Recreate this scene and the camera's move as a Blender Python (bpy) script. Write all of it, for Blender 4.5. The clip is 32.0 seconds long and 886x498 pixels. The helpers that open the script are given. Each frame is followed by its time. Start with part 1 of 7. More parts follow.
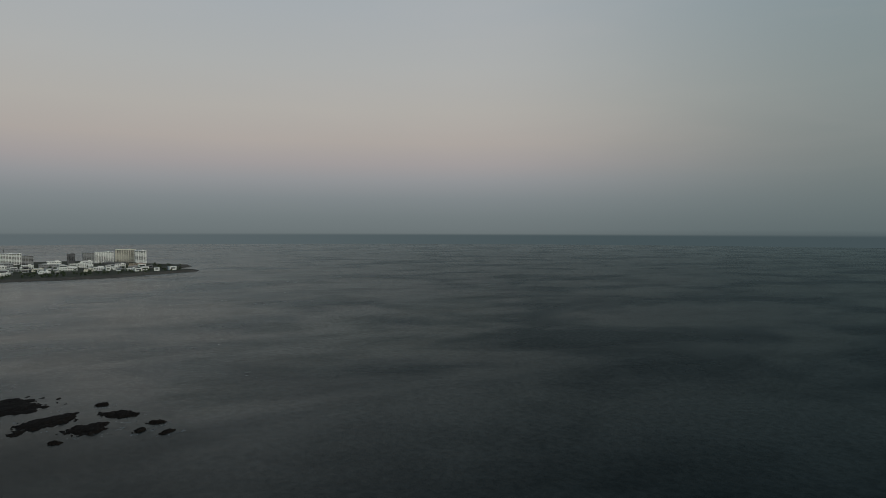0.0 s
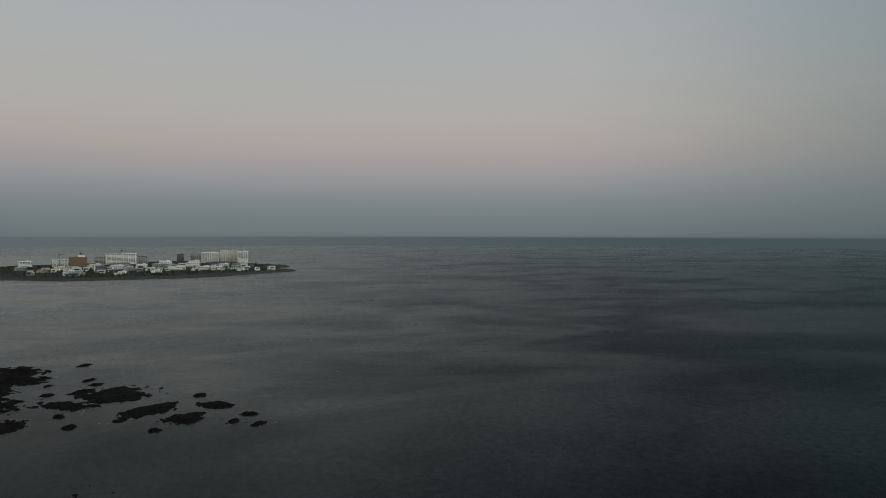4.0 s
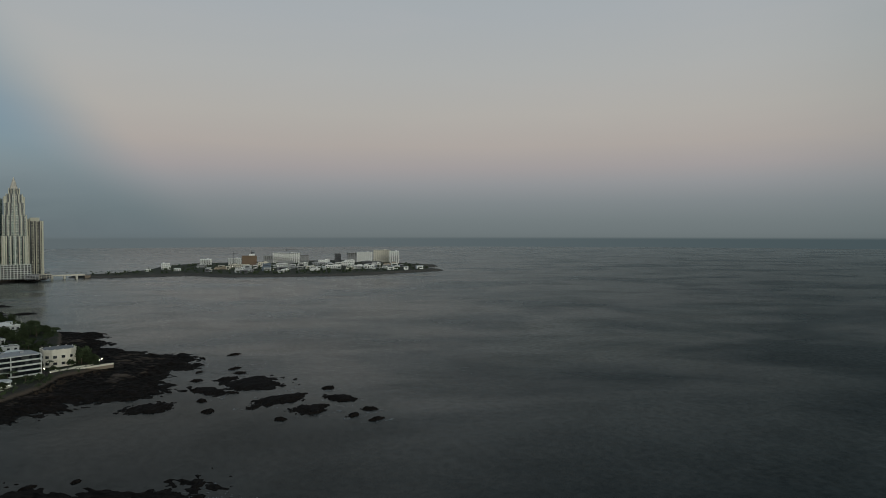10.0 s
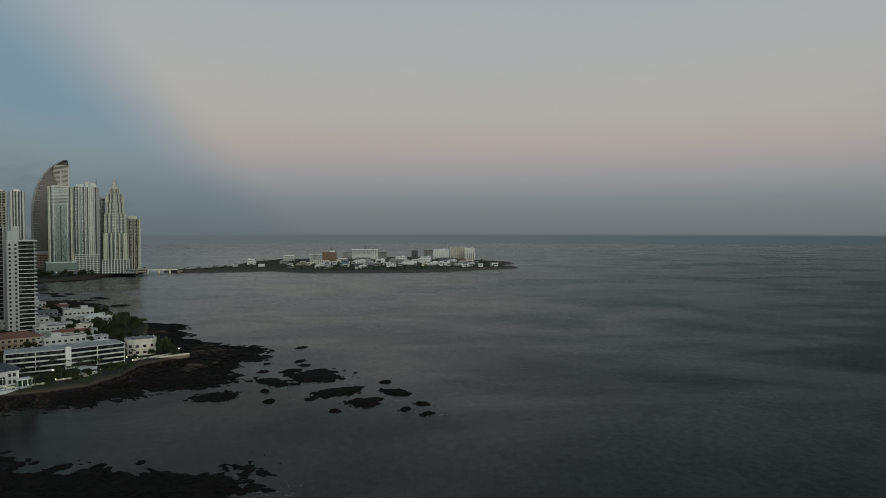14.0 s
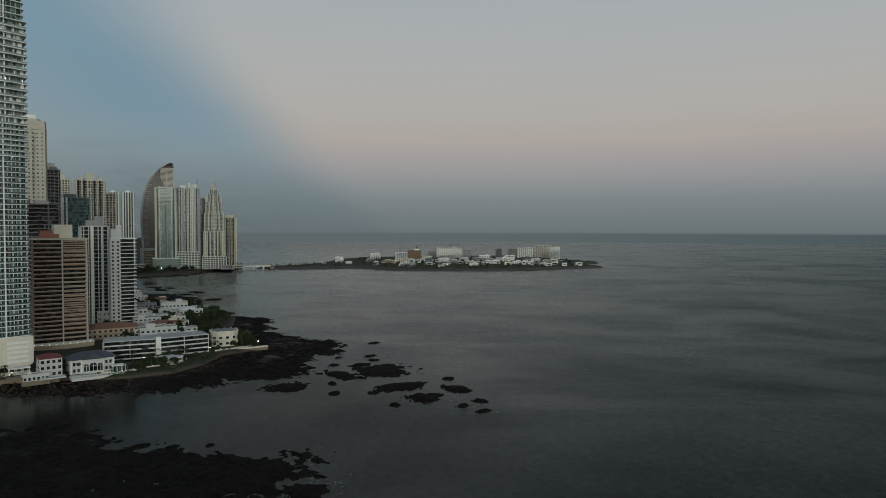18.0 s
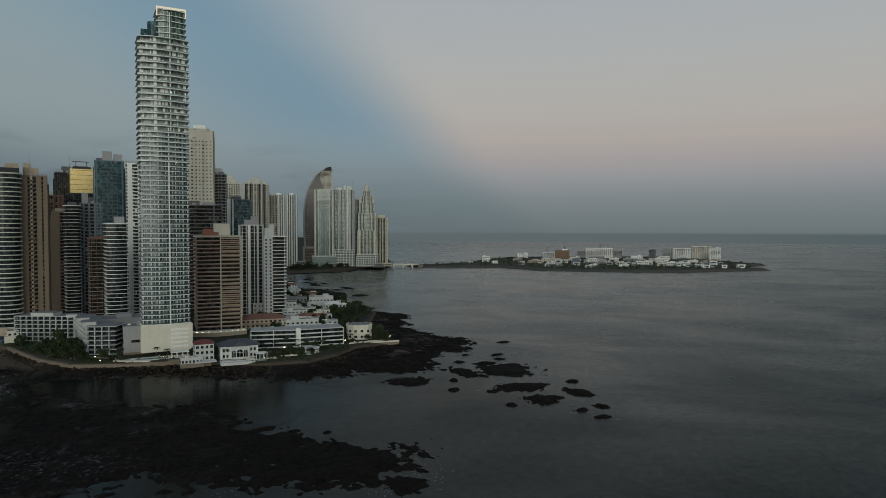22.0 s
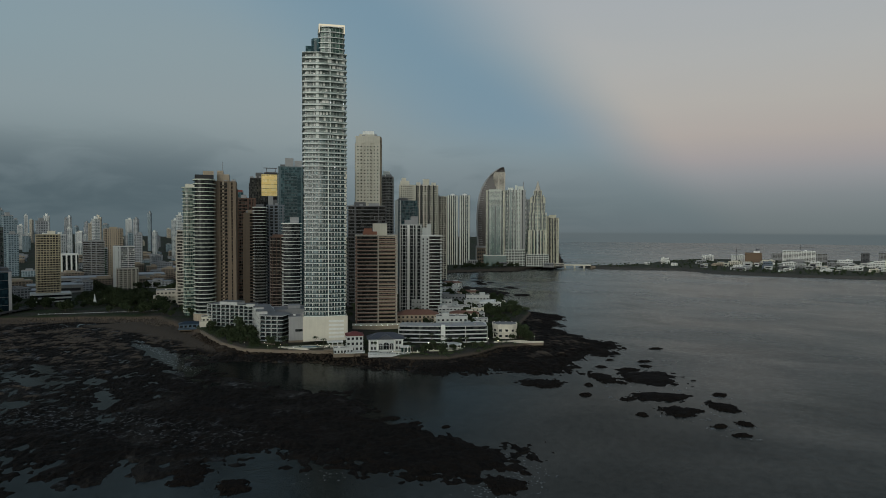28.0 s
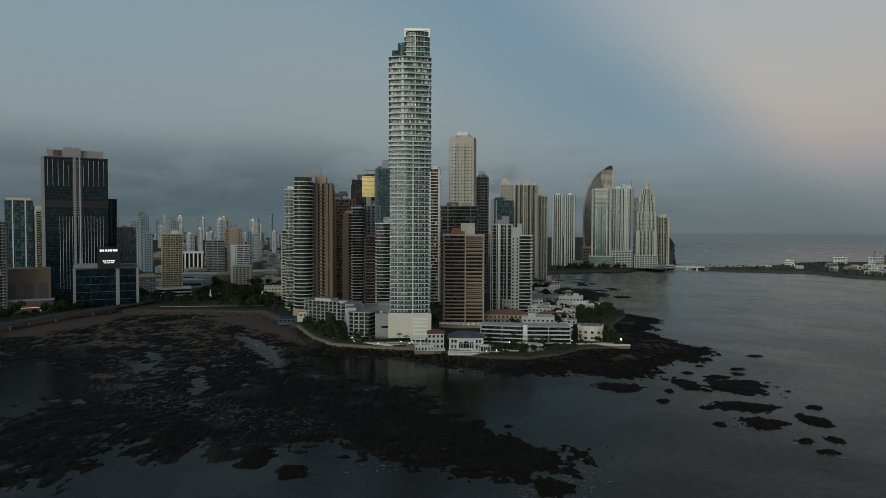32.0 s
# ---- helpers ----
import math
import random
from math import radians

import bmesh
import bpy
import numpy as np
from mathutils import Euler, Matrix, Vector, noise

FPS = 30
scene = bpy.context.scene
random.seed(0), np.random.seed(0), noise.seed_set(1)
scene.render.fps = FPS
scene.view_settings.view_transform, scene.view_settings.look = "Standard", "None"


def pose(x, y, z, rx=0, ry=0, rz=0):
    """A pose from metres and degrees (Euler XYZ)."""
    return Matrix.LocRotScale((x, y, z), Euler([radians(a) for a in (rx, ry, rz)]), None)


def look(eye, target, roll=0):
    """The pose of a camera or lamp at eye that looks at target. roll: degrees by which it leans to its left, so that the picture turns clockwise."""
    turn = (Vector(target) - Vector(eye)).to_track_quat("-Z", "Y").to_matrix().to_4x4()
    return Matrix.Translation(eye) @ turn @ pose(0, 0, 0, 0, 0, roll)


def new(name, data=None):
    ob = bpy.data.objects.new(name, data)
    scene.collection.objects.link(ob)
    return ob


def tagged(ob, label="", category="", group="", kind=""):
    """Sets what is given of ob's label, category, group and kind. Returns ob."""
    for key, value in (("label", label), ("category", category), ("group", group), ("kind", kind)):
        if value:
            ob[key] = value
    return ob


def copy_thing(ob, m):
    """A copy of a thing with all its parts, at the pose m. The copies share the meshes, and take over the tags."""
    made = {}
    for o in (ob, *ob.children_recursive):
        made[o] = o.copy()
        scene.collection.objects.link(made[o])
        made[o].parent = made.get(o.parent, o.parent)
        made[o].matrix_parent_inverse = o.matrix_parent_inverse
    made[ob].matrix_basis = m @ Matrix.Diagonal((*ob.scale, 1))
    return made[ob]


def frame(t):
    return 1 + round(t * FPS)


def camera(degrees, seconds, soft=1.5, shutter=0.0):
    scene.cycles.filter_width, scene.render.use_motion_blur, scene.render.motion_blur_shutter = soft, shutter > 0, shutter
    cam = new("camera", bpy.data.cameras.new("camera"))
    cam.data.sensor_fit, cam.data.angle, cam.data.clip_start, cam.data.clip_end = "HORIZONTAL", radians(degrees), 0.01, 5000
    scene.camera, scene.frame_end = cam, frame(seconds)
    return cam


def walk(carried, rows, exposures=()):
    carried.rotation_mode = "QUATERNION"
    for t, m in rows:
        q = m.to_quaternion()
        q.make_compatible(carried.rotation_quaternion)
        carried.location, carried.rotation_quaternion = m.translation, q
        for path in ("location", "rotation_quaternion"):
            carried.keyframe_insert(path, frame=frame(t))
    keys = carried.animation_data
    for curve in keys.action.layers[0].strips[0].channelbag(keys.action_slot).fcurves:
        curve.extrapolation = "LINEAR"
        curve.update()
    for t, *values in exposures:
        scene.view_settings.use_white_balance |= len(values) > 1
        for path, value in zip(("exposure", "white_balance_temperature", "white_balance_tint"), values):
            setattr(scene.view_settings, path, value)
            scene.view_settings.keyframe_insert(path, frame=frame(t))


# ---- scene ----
cam = camera(67.66, 32.0, soft=0.75)
# seconds, eye x y z in metres, yaw to the left from +y, pitch, roll in degrees
ROWS = [
    (0.0, 25.20, -23.37, 110.60, 44.479, -1.699, 0.185),
    (0.5, 22.35, -20.83, 109.64, 46.083, -1.651, 0.182),
    (1.0, 19.90, -19.11, 108.58, 47.531, -1.654, 0.141),
    (1.5, 18.05, -18.02, 107.71, 48.712, -1.630, 0.131),
    (2.0, 17.22, -17.51, 107.09, 49.691, -1.597, 0.136),
    (2.5, 16.93, -16.87, 106.65, 50.613, -1.572, 0.142),
    (4.5, 17.35, -13.76, 105.81, 53.321, -1.425, 0.132),
    (5.0, 16.98, -12.36, 105.61, 54.742, -1.373, 0.137),
    (5.5, 16.16, -10.56, 105.60, 56.188, -1.386, 0.135),
    (6.0, 15.70, -8.50, 105.49, 57.432, -1.372, 0.191),
    (6.5, 15.10, -6.66, 105.32, 58.548, -1.362, 0.154),
    (7.0, 14.41, -4.54, 104.92, 59.591, -1.357, 0.117),
    (7.5, 13.81, -2.32, 104.58, 60.643, -1.342, 0.136),
    (8.0, 14.01, -0.20, 104.28, 61.630, -1.335, 0.091),
    (8.5, 14.67, 2.13, 104.11, 62.637, -1.329, 0.073),
    (9.0, 15.11, 4.26, 103.97, 63.613, -1.370, 0.054),
    (9.5, 16.04, 6.36, 103.81, 64.593, -1.369, 0.044),
    (10.0, 17.25, 8.30, 103.78, 65.560, -1.404, 0.019),
    (10.5, 18.38, 10.17, 103.87, 66.290, -1.445, 0.021),
    (11.0, 19.62, 12.23, 104.11, 66.999, -1.512, 0.007),
    (11.5, 20.99, 14.09, 104.18, 67.951, -1.547, 0.011),
    (12.0, 21.93, 15.89, 104.24, 68.989, -1.593, -0.020),
    (12.5, 23.05, 17.79, 104.19, 69.812, -1.610, 0.012),
    (13.0, 23.91, 19.78, 104.26, 70.600, -1.637, 0.036),
    (13.5, 24.96, 21.59, 104.40, 71.646, -1.656, 0.033),
    (15.5, 28.78, 29.46, 104.25, 75.189, -1.713, 0.025),
    (16.0, 29.62, 31.52, 104.36, 76.257, -1.721, 0.047),
    (16.5, 30.99, 33.48, 104.50, 77.263, -1.741, 0.059),
    (17.0, 32.72, 35.58, 104.81, 78.249, -1.779, 0.074),
    (17.5, 34.89, 37.84, 105.05, 79.259, -1.792, 0.114),
    (18.0, 36.13, 39.85, 105.11, 80.355, -1.817, 0.105),
    (18.5, 36.02, 42.34, 104.94, 82.390, -1.852, 0.161),
    (19.0, 35.69, 45.10, 104.70, 84.372, -1.860, 0.132),
    (19.5, 35.35, 48.02, 104.42, 85.965, -1.852, 0.100),
    (20.0, 34.64, 50.83, 104.10, 87.555, -1.835, 0.085),
    (20.5, 33.35, 53.37, 103.93, 89.153, -1.839, 0.086),
    (21.0, 32.77, 56.16, 103.75, 90.680, -1.831, 0.101),
    (21.5, 32.54, 58.96, 103.53, 92.185, -1.823, 0.097),
    (22.0, 32.52, 61.35, 103.42, 93.638, -1.820, 0.070),
    (22.5, 31.85, 63.86, 103.32, 95.051, -1.828, 0.089),
    (23.0, 31.57, 66.58, 103.21, 96.409, -1.845, 0.100),
    (23.5, 31.22, 69.12, 103.16, 97.779, -1.831, 0.120),
    (24.0, 30.86, 71.82, 103.19, 99.130, -1.847, 0.107),
    (24.5, 30.20, 73.79, 103.32, 100.444, -1.831, 0.130),
    (25.0, 29.81, 76.78, 103.40, 101.788, -1.841, 0.148),
    (25.5, 29.47, 79.89, 103.40, 103.118, -1.841, 0.133),
    (27.5, 27.73, 91.16, 103.67, 108.230, -1.855, 0.199),
    (28.0, 27.25, 93.69, 103.68, 109.461, -1.876, 0.196),
    (28.5, 26.35, 96.38, 103.56, 110.756, -1.898, 0.157),
    (29.0, 24.94, 99.86, 103.42, 112.101, -1.896, 0.134),
    (29.5, 23.75, 103.07, 103.33, 113.374, -1.874, 0.115),
    (30.0, 22.87, 106.03, 103.35, 114.484, -1.868, 0.132),
    (30.5, 21.65, 109.29, 103.21, 115.660, -1.857, 0.135),
    (31.0, 20.33, 111.98, 103.15, 116.825, -1.858, 0.167),
    (31.5, 19.47, 114.71, 103.07, 117.959, -1.853, 0.186),
    (32.0, 18.48, 118.36, 103.07, 119.301, -1.875, 0.168),
]
walk(cam, [(t, pose(x, y, z, 0, 0, yaw) @ pose(0, 0, 0, 90 + pitch, 0, 0) @ pose(0, 0, 0, 0, 0, roll)) for t, x, y, z, yaw, pitch, roll in ROWS])


# ---- light ----
def lin(r, g, b):
    """A display colour (0 to 255) as linear light."""
    return tuple(((c / 255 + 0.055) / 1.055) ** 2.4 if c > 10 else c / 255 / 12.92 for c in (r, g, b)) + (1.0,)


class Tree:
    """A small builder of node trees."""

    def __init__(self, tree):
        self.t = tree
        tree.nodes.clear()

    def n(self, kind, **values):
        node = self.t.nodes.new(kind)
        for key, value in values.items():
            setattr(node, key, value)
        return node

    def link(self, a, b):
        self.t.links.new(a, b)

    def put(self, socket, value):
        if isinstance(value, bpy.types.NodeSocket):
            self.link(value, socket)
        else:
            socket.default_value = value

    def math(self, op, a, b=0.0, c=0.0, clamp=False):
        node = self.n("ShaderNodeMath", operation=op, use_clamp=clamp)
        for s, v in zip(node.inputs, (a, b, c)):
            self.put(s, v)
        return node.outputs[0]

    def step(self, value, low, high):
        """0 below low, 1 above high, smooth between."""
        node = self.n("ShaderNodeMapRange", interpolation_type="SMOOTHSTEP")
        for s, v in zip(node.inputs, (value, low, high, 0.0, 1.0)):
            self.put(s, v)
        return node.outputs[0]

    def mix(self, fac, a, b):
        node = self.n("ShaderNodeMix", data_type="RGBA")
        self.put(node.inputs[0], fac)
        self.put(node.inputs[6], a)
        self.put(node.inputs[7], b)
        return node.outputs[2]

    def ramp(self, value, low, high, stops):
        node = self.n("ShaderNodeValToRGB")
        fac = self.n("ShaderNodeMapRange")
        for s, v in zip(fac.inputs, (value, low, high, 0.0, 1.0)):
            self.put(s, v)
        self.link(fac.outputs[0], node.inputs[0])
        el = node.color_ramp.elements
        while len(el) < len(stops):
            el.new(0.5)
        for e, (at, colour) in zip(el, sorted(stops)):
            e.position, e.color = (at - low) / (high - low), colour
        return node.outputs[0]

    def noise(self, vector, scale, detail=3.0, rough=0.55, distortion=0.0):
        node = self.n("ShaderNodeTexNoise")
        if vector is not None:
            self.link(vector, node.inputs["Vector"])
        node.inputs["Scale"].default_value = scale
        node.inputs["Detail"].default_value = detail
        node.inputs["Roughness"].default_value = rough
        node.inputs["Distortion"].default_value = distortion
        return node.outputs["Fac"]


def dusk_sky():
    world = bpy.data.worlds.new("dusk")
    world.use_nodes = True
    scene.world = world
    k = Tree(world.node_tree)
    way = k.n("ShaderNodeTexCoord").outputs["Generated"]
    xyz = k.n("ShaderNodeSeparateXYZ")
    k.link(way, xyz.inputs[0])
    x, y, z = xyz.outputs
    el = k.math("MULTIPLY", k.math("ARCSINE", z), 57.2958)
    az = k.math("MULTIPLY", k.math("ARCTAN2", k.math("MULTIPLY", x, -1.0), y), 57.2958)
    az = k.math("ADD", az, k.math("MULTIPLY", k.math("LESS_THAN", az, -60.0), 360.0))
    # the pink belt opposite the sunset, over the earth's shadow
    belt = k.ramp(el, -4, 90, [
        (-4, lin(96, 101, 102)), (-1.0, lin(107, 113, 114)), (-0.42, lin(100, 109, 110)), (-0.3, lin(107, 116, 118)), (1, lin(114, 123, 125)), (2.6, lin(127, 134, 137)),
        (4.2, lin(145, 147, 150)), (5.6, lin(160, 155, 155)), (7.4, lin(171, 164, 159)), (10, lin(174, 171, 166)), (13.5, lin(171, 173, 172)),
        (18, lin(165, 171, 175)), (24, lin(158, 168, 173)), (45, lin(112, 130, 145)), (90, lin(70, 88, 112))])
    north = k.ramp(el, -4, 90, [
        (-4, lin(60, 68, 72)), (-1.0, lin(102, 111, 114)), (-0.42, lin(95, 106, 109)), (-0.3, lin(102, 113, 117)), (1.8, lin(108, 121, 125)), (4.0, lin(120, 133, 138)), (7, lin(134, 148, 152)), (10, lin(137, 152, 157)),
        (14, lin(134, 154, 162)), (18, lin(130, 153, 165)), (25, lin(114, 138, 156)), (45, lin(82, 102, 125)), (90, lin(70, 88, 112))])
    south = k.ramp(el, -4, 90, [
        (-4, lin(56, 67, 71)), (-1.0, lin(66, 78, 82)), (-0.42, lin(72, 84, 88)), (-0.25, lin(92, 104, 106)), (2, lin(104, 115, 116)), (6, lin(122, 130, 129)), (11, lin(132, 142, 142)),
        (18, lin(130, 145, 150)), (30, lin(125, 142, 152)), (90, lin(70, 88, 112))])
    water = k.mix(k.step(az, 88.0, 22.0), lin(93, 103, 106), lin(68, 81, 85))
    edge = k.math("SUBTRACT", az, k.math("MULTIPLY_ADD", el, 1.15, 85.5))
    colour = k.mix(k.step(az, 44.0, 8.0), belt, south)
    # its border is crisp near the horizon and melts away higher up
    border = k.math("DIVIDE", edge, k.math("MULTIPLY_ADD", el, 0.075, 0.55))
    colour = k.mix(k.step(border, -4.0, 6.0), colour, north)
    # the last of the sea under the haze
    colour = k.mix(k.step(el, -0.30, -0.55), colour, water)
    # the blue shaft of shade that fans out from the point opposite the sun
    shaft = k.math("MULTIPLY", k.step(border, -3.5, 5.0), k.step(edge, 25.0, 7.0))
    shaft = k.math("MULTIPLY", shaft, k.math("MULTIPLY", k.step(el, 4.0, 10.0), 0.72))
    colour = k.mix(shaft, colour, lin(112, 142, 161))
    # a fainter, paler ray on the far side of the shaft
    ray = k.math("MULTIPLY", k.step(edge, 14.0, 27.0), k.step(edge, 46.0, 29.0))
    ray = k.math("MULTIPLY", ray, k.math("MULTIPLY", k.step(el, 3.0, 9.0), k.math("MULTIPLY", k.step(el, 22.0, 14.0), 0.26)))
    colour = k.mix(ray, colour, lin(146, 154, 155))
    # a low bank of cloud over the land
    stretch = k.n("ShaderNodeMapping")
    stretch.inputs["Scale"].default_value = (2.4, 2.4, 9.0)
    k.link(way, stretch.inputs["Vector"])
    cloud = k.math("MULTIPLY", k.step(k.noise(stretch.outputs[0], 2.6, 5.0, 0.5, 0.6), 0.44, 0.62), k.step(edge, 2.0, 25.0))
    bank = k.math("MULTIPLY", k.step(az, 114.0, 134.0), k.math("MULTIPLY", k.step(el, 9.5, 2.0), 0.62))
    colour = k.mix(bank, colour, lin(77, 94, 101))
    cloud = k.math("MULTIPLY", cloud, k.math("MULTIPLY", k.step(el, 9.0, 2.0), 0.5))
    colour = k.mix(cloud, colour, lin(72, 88, 95))
    # thin veils of high cloud
    veil = k.n("ShaderNodeMapping")
    veil.inputs["Scale"].default_value = (1.6, 1.6, 8.0)
    veil.inputs["Rotation"].default_value = (0.12, 0.2, 0.0)
    k.link(way, veil.inputs["Vector"])
    thin = k.math("MULTIPLY", k.step(k.noise(veil.outputs[0], 1.7, 5.0, 0.55, 0.5), 0.40, 0.75), k.math("MULTIPLY", k.math("MULTIPLY", k.step(el, 2.0, 8.0), k.step(edge, 12.0, -6.0)), 0.06))
    colour = k.mix(thin, colour, lin(196, 184, 178))
    # the afterglow round the set sun
    glow = k.math("COSINE", k.math("MULTIPLY", k.math("SUBTRACT", az, 270.0), 0.0174533))
    glow = k.math("MULTIPLY", k.step(glow, 0.0, 1.0), k.step(el, 42.0, 2.0))
    colour = k.mix(glow, colour, (0.80, 0.78, 0.66, 1.0))
    back = k.n("ShaderNodeBackground")
    k.link(colour, back.inputs[0])
    back.inputs[1].default_value = 1.0
    k.link(back.outputs[0], k.n("ShaderNodeOutputWorld").inputs[0])


dusk_sky()
sun = new("sun", bpy.data.lights.new("sun", "SUN"))
sun.data.energy, sun.data.angle, sun.data.color = 1.15, radians(40), (0.97, 1.0, 0.92)
sun.matrix_world = look((0, 0, 300), (-96, -4, 284))


# ---- materials ----
MATS = {}


def material(name, base, rough=0.7, metal=0.0, vary=0.18, scale=0.15, fine=2.0, bump=0.0, streak=0.0, spread=0.0, spec=0.4):
    """A surface with broad stains and fine grain; streak: run-off marks down a wall; spread: difference from piece to piece."""
    if name in MATS:
        return MATS[name]
    m = bpy.data.materials.new(name)
    m.use_nodes = True
    k = Tree(m.node_tree)
    p = k.n("ShaderNodeBsdfPrincipled")
    k.link(p.outputs[0], k.n("ShaderNodeOutputMaterial").inputs[0])
    at = k.n("ShaderNodeTexCoord").outputs["Object"]
    broad, grain = k.noise(at, scale, 4.0), k.noise(at, fine, 3.0)
    value = k.math("MULTIPLY_ADD", k.math("ADD", broad, grain), vary * 1.6, 1.0 - vary * 1.6)
    if streak:
        s = k.n("ShaderNodeMapping")
        s.inputs["Scale"].default_value = (1.0, 1.0, 0.04)
        k.link(at, s.inputs["Vector"])
        value = k.math("MULTIPLY", value, k.math("MULTIPLY_ADD", k.noise(s.outputs[0], 0.7, 4.0), -streak, 1.0 + streak * 0.45))
    if spread:
        value = k.math("MULTIPLY", value, k.math("MULTIPLY_ADD", k.n("ShaderNodeObjectInfo").outputs["Random"], spread, 1.0 - spread / 2))
    hsv = k.n("ShaderNodeHueSaturation")
    hsv.inputs["Color"].default_value = (*base, 1)
    k.link(value, hsv.inputs["Value"])
    k.link(hsv.outputs[0], p.inputs["Base Color"])
    k.put(p.inputs["Roughness"], k.math("MULTIPLY_ADD", broad, 0.2, rough - 0.1, clamp=True))
    p.inputs["Metallic"].default_value = metal
    p.inputs["Specular IOR Level"].default_value = spec
    if bump:
        b = k.n("ShaderNodeBump")
        b.inputs["Strength"].default_value, b.inputs["Distance"].default_value = bump, 0.3
        k.link(grain, b.inputs["Height"])
        k.link(b.outputs[0], p.inputs["Normal"])
    MATS[name] = m
    return m


def glazing(name, dark, curtain, bay=1.8, storey=3.4, share=0.35, lit=0.012, rough=0.12, metal=0.0, frame=None, line=0.1, spec=0.4, band=0.0):
    """Window walls: every bay of every storey has its own blinds or depth; a few rooms have a lamp on."""
    if name in MATS:
        return MATS[name]
    m = bpy.data.materials.new(name)
    m.use_nodes = True
    k = Tree(m.node_tree)
    p = k.n("ShaderNodeBsdfPrincipled")
    k.link(p.outputs[0], k.n("ShaderNodeOutputMaterial").inputs[0])
    at = k.n("ShaderNodeTexCoord").outputs["Object"]
    xyz = k.n("ShaderNodeSeparateXYZ")
    k.link(at, xyz.inputs[0])
    cells = []
    for s, step in zip(xyz.outputs, (bay, bay, storey)):
        cells.append(k.math("FLOOR", k.math("DIVIDE", s, step)))
    box = k.n("ShaderNodeCombineXYZ")
    for s, c in zip(box.inputs, cells):
        k.link(c, s)
    white = k.n("ShaderNodeTexWhiteNoise", noise_dimensions="4D")
    k.link(box.outputs[0], white.inputs["Vector"])
    k.link(k.math("MULTIPLY", k.n("ShaderNodeObjectInfo").outputs["Random"], 50.0), white.inputs["W"])
    r = white.outputs["Value"]
    tone = k.mix(k.math("MULTIPLY", k.step(r, 1.0 - share * 1.6, 1.0), 0.9), (*dark, 1), (*curtain, 1))
    rooms = k.n("ShaderNodeSeparateColor")
    k.link(white.outputs["Color"], rooms.inputs[0])
    tone = k.mix(k.math("MULTIPLY", k.step(rooms.outputs[0], 0.35, 1.0), 0.42), tone, (*curtain, 1))
    tone = k.mix(k.math("MULTIPLY", k.noise(at, 0.03, 3.0), 0.5), tone, (*[c * 0.6 for c in dark], 1))
    if frame:
        face = k.n("ShaderNodeSeparateXYZ")
        k.link(k.n("ShaderNodeTexCoord").outputs["Normal"], face.inputs[0])
        bars = []
        for s, step, n in ((xyz.outputs[0], bay, face.outputs[1]), (xyz.outputs[1], bay, face.outputs[0])):
            bar = k.math("LESS_THAN", k.math("FRACT", k.math("DIVIDE", s, step)), line)
            bars.append(k.math("MULTIPLY", bar, k.math("GREATER_THAN", k.math("ABSOLUTE", n), 0.6)))
        if band:
            bars.append(k.math("LESS_THAN", k.math("FRACT", k.math("DIVIDE", xyz.outputs[2], storey)), band))
            bars[0] = k.math("MAXIMUM", bars[0], bars[2])
        tone = k.mix(k.math("MAXIMUM", bars[0], bars[1]), tone, (*frame, 1))
    k.link(tone, p.inputs["Base Color"])
    p.inputs["Roughness"].default_value, p.inputs["Metallic"].default_value = rough, metal
    p.inputs["Specular IOR Level"].default_value = spec
    if lit:
        col = k.n("ShaderNodeSeparateColor")
        k.link(white.outputs["Color"], col.inputs[0])
        p.inputs["Emission Color"].default_value = (1.0, 0.72, 0.4, 1)
        k.link(k.math("MULTIPLY", k.math("GREATER_THAN", col.outputs[1], 1.0 - lit), 0.28), p.inputs["Emission Strength"])
    MATS[name] = m
    return m


def lamp_material(name, colour, strength):
    m = bpy.data.materials.new(name)
    m.use_nodes = True
    k = Tree(m.node_tree)
    e = k.n("ShaderNodeEmission")
    e.inputs[0].default_value, e.inputs[1].default_value = (*colour, 1), strength
    k.link(e.outputs[0], k.n("ShaderNodeOutputMaterial").inputs[0])
    return m


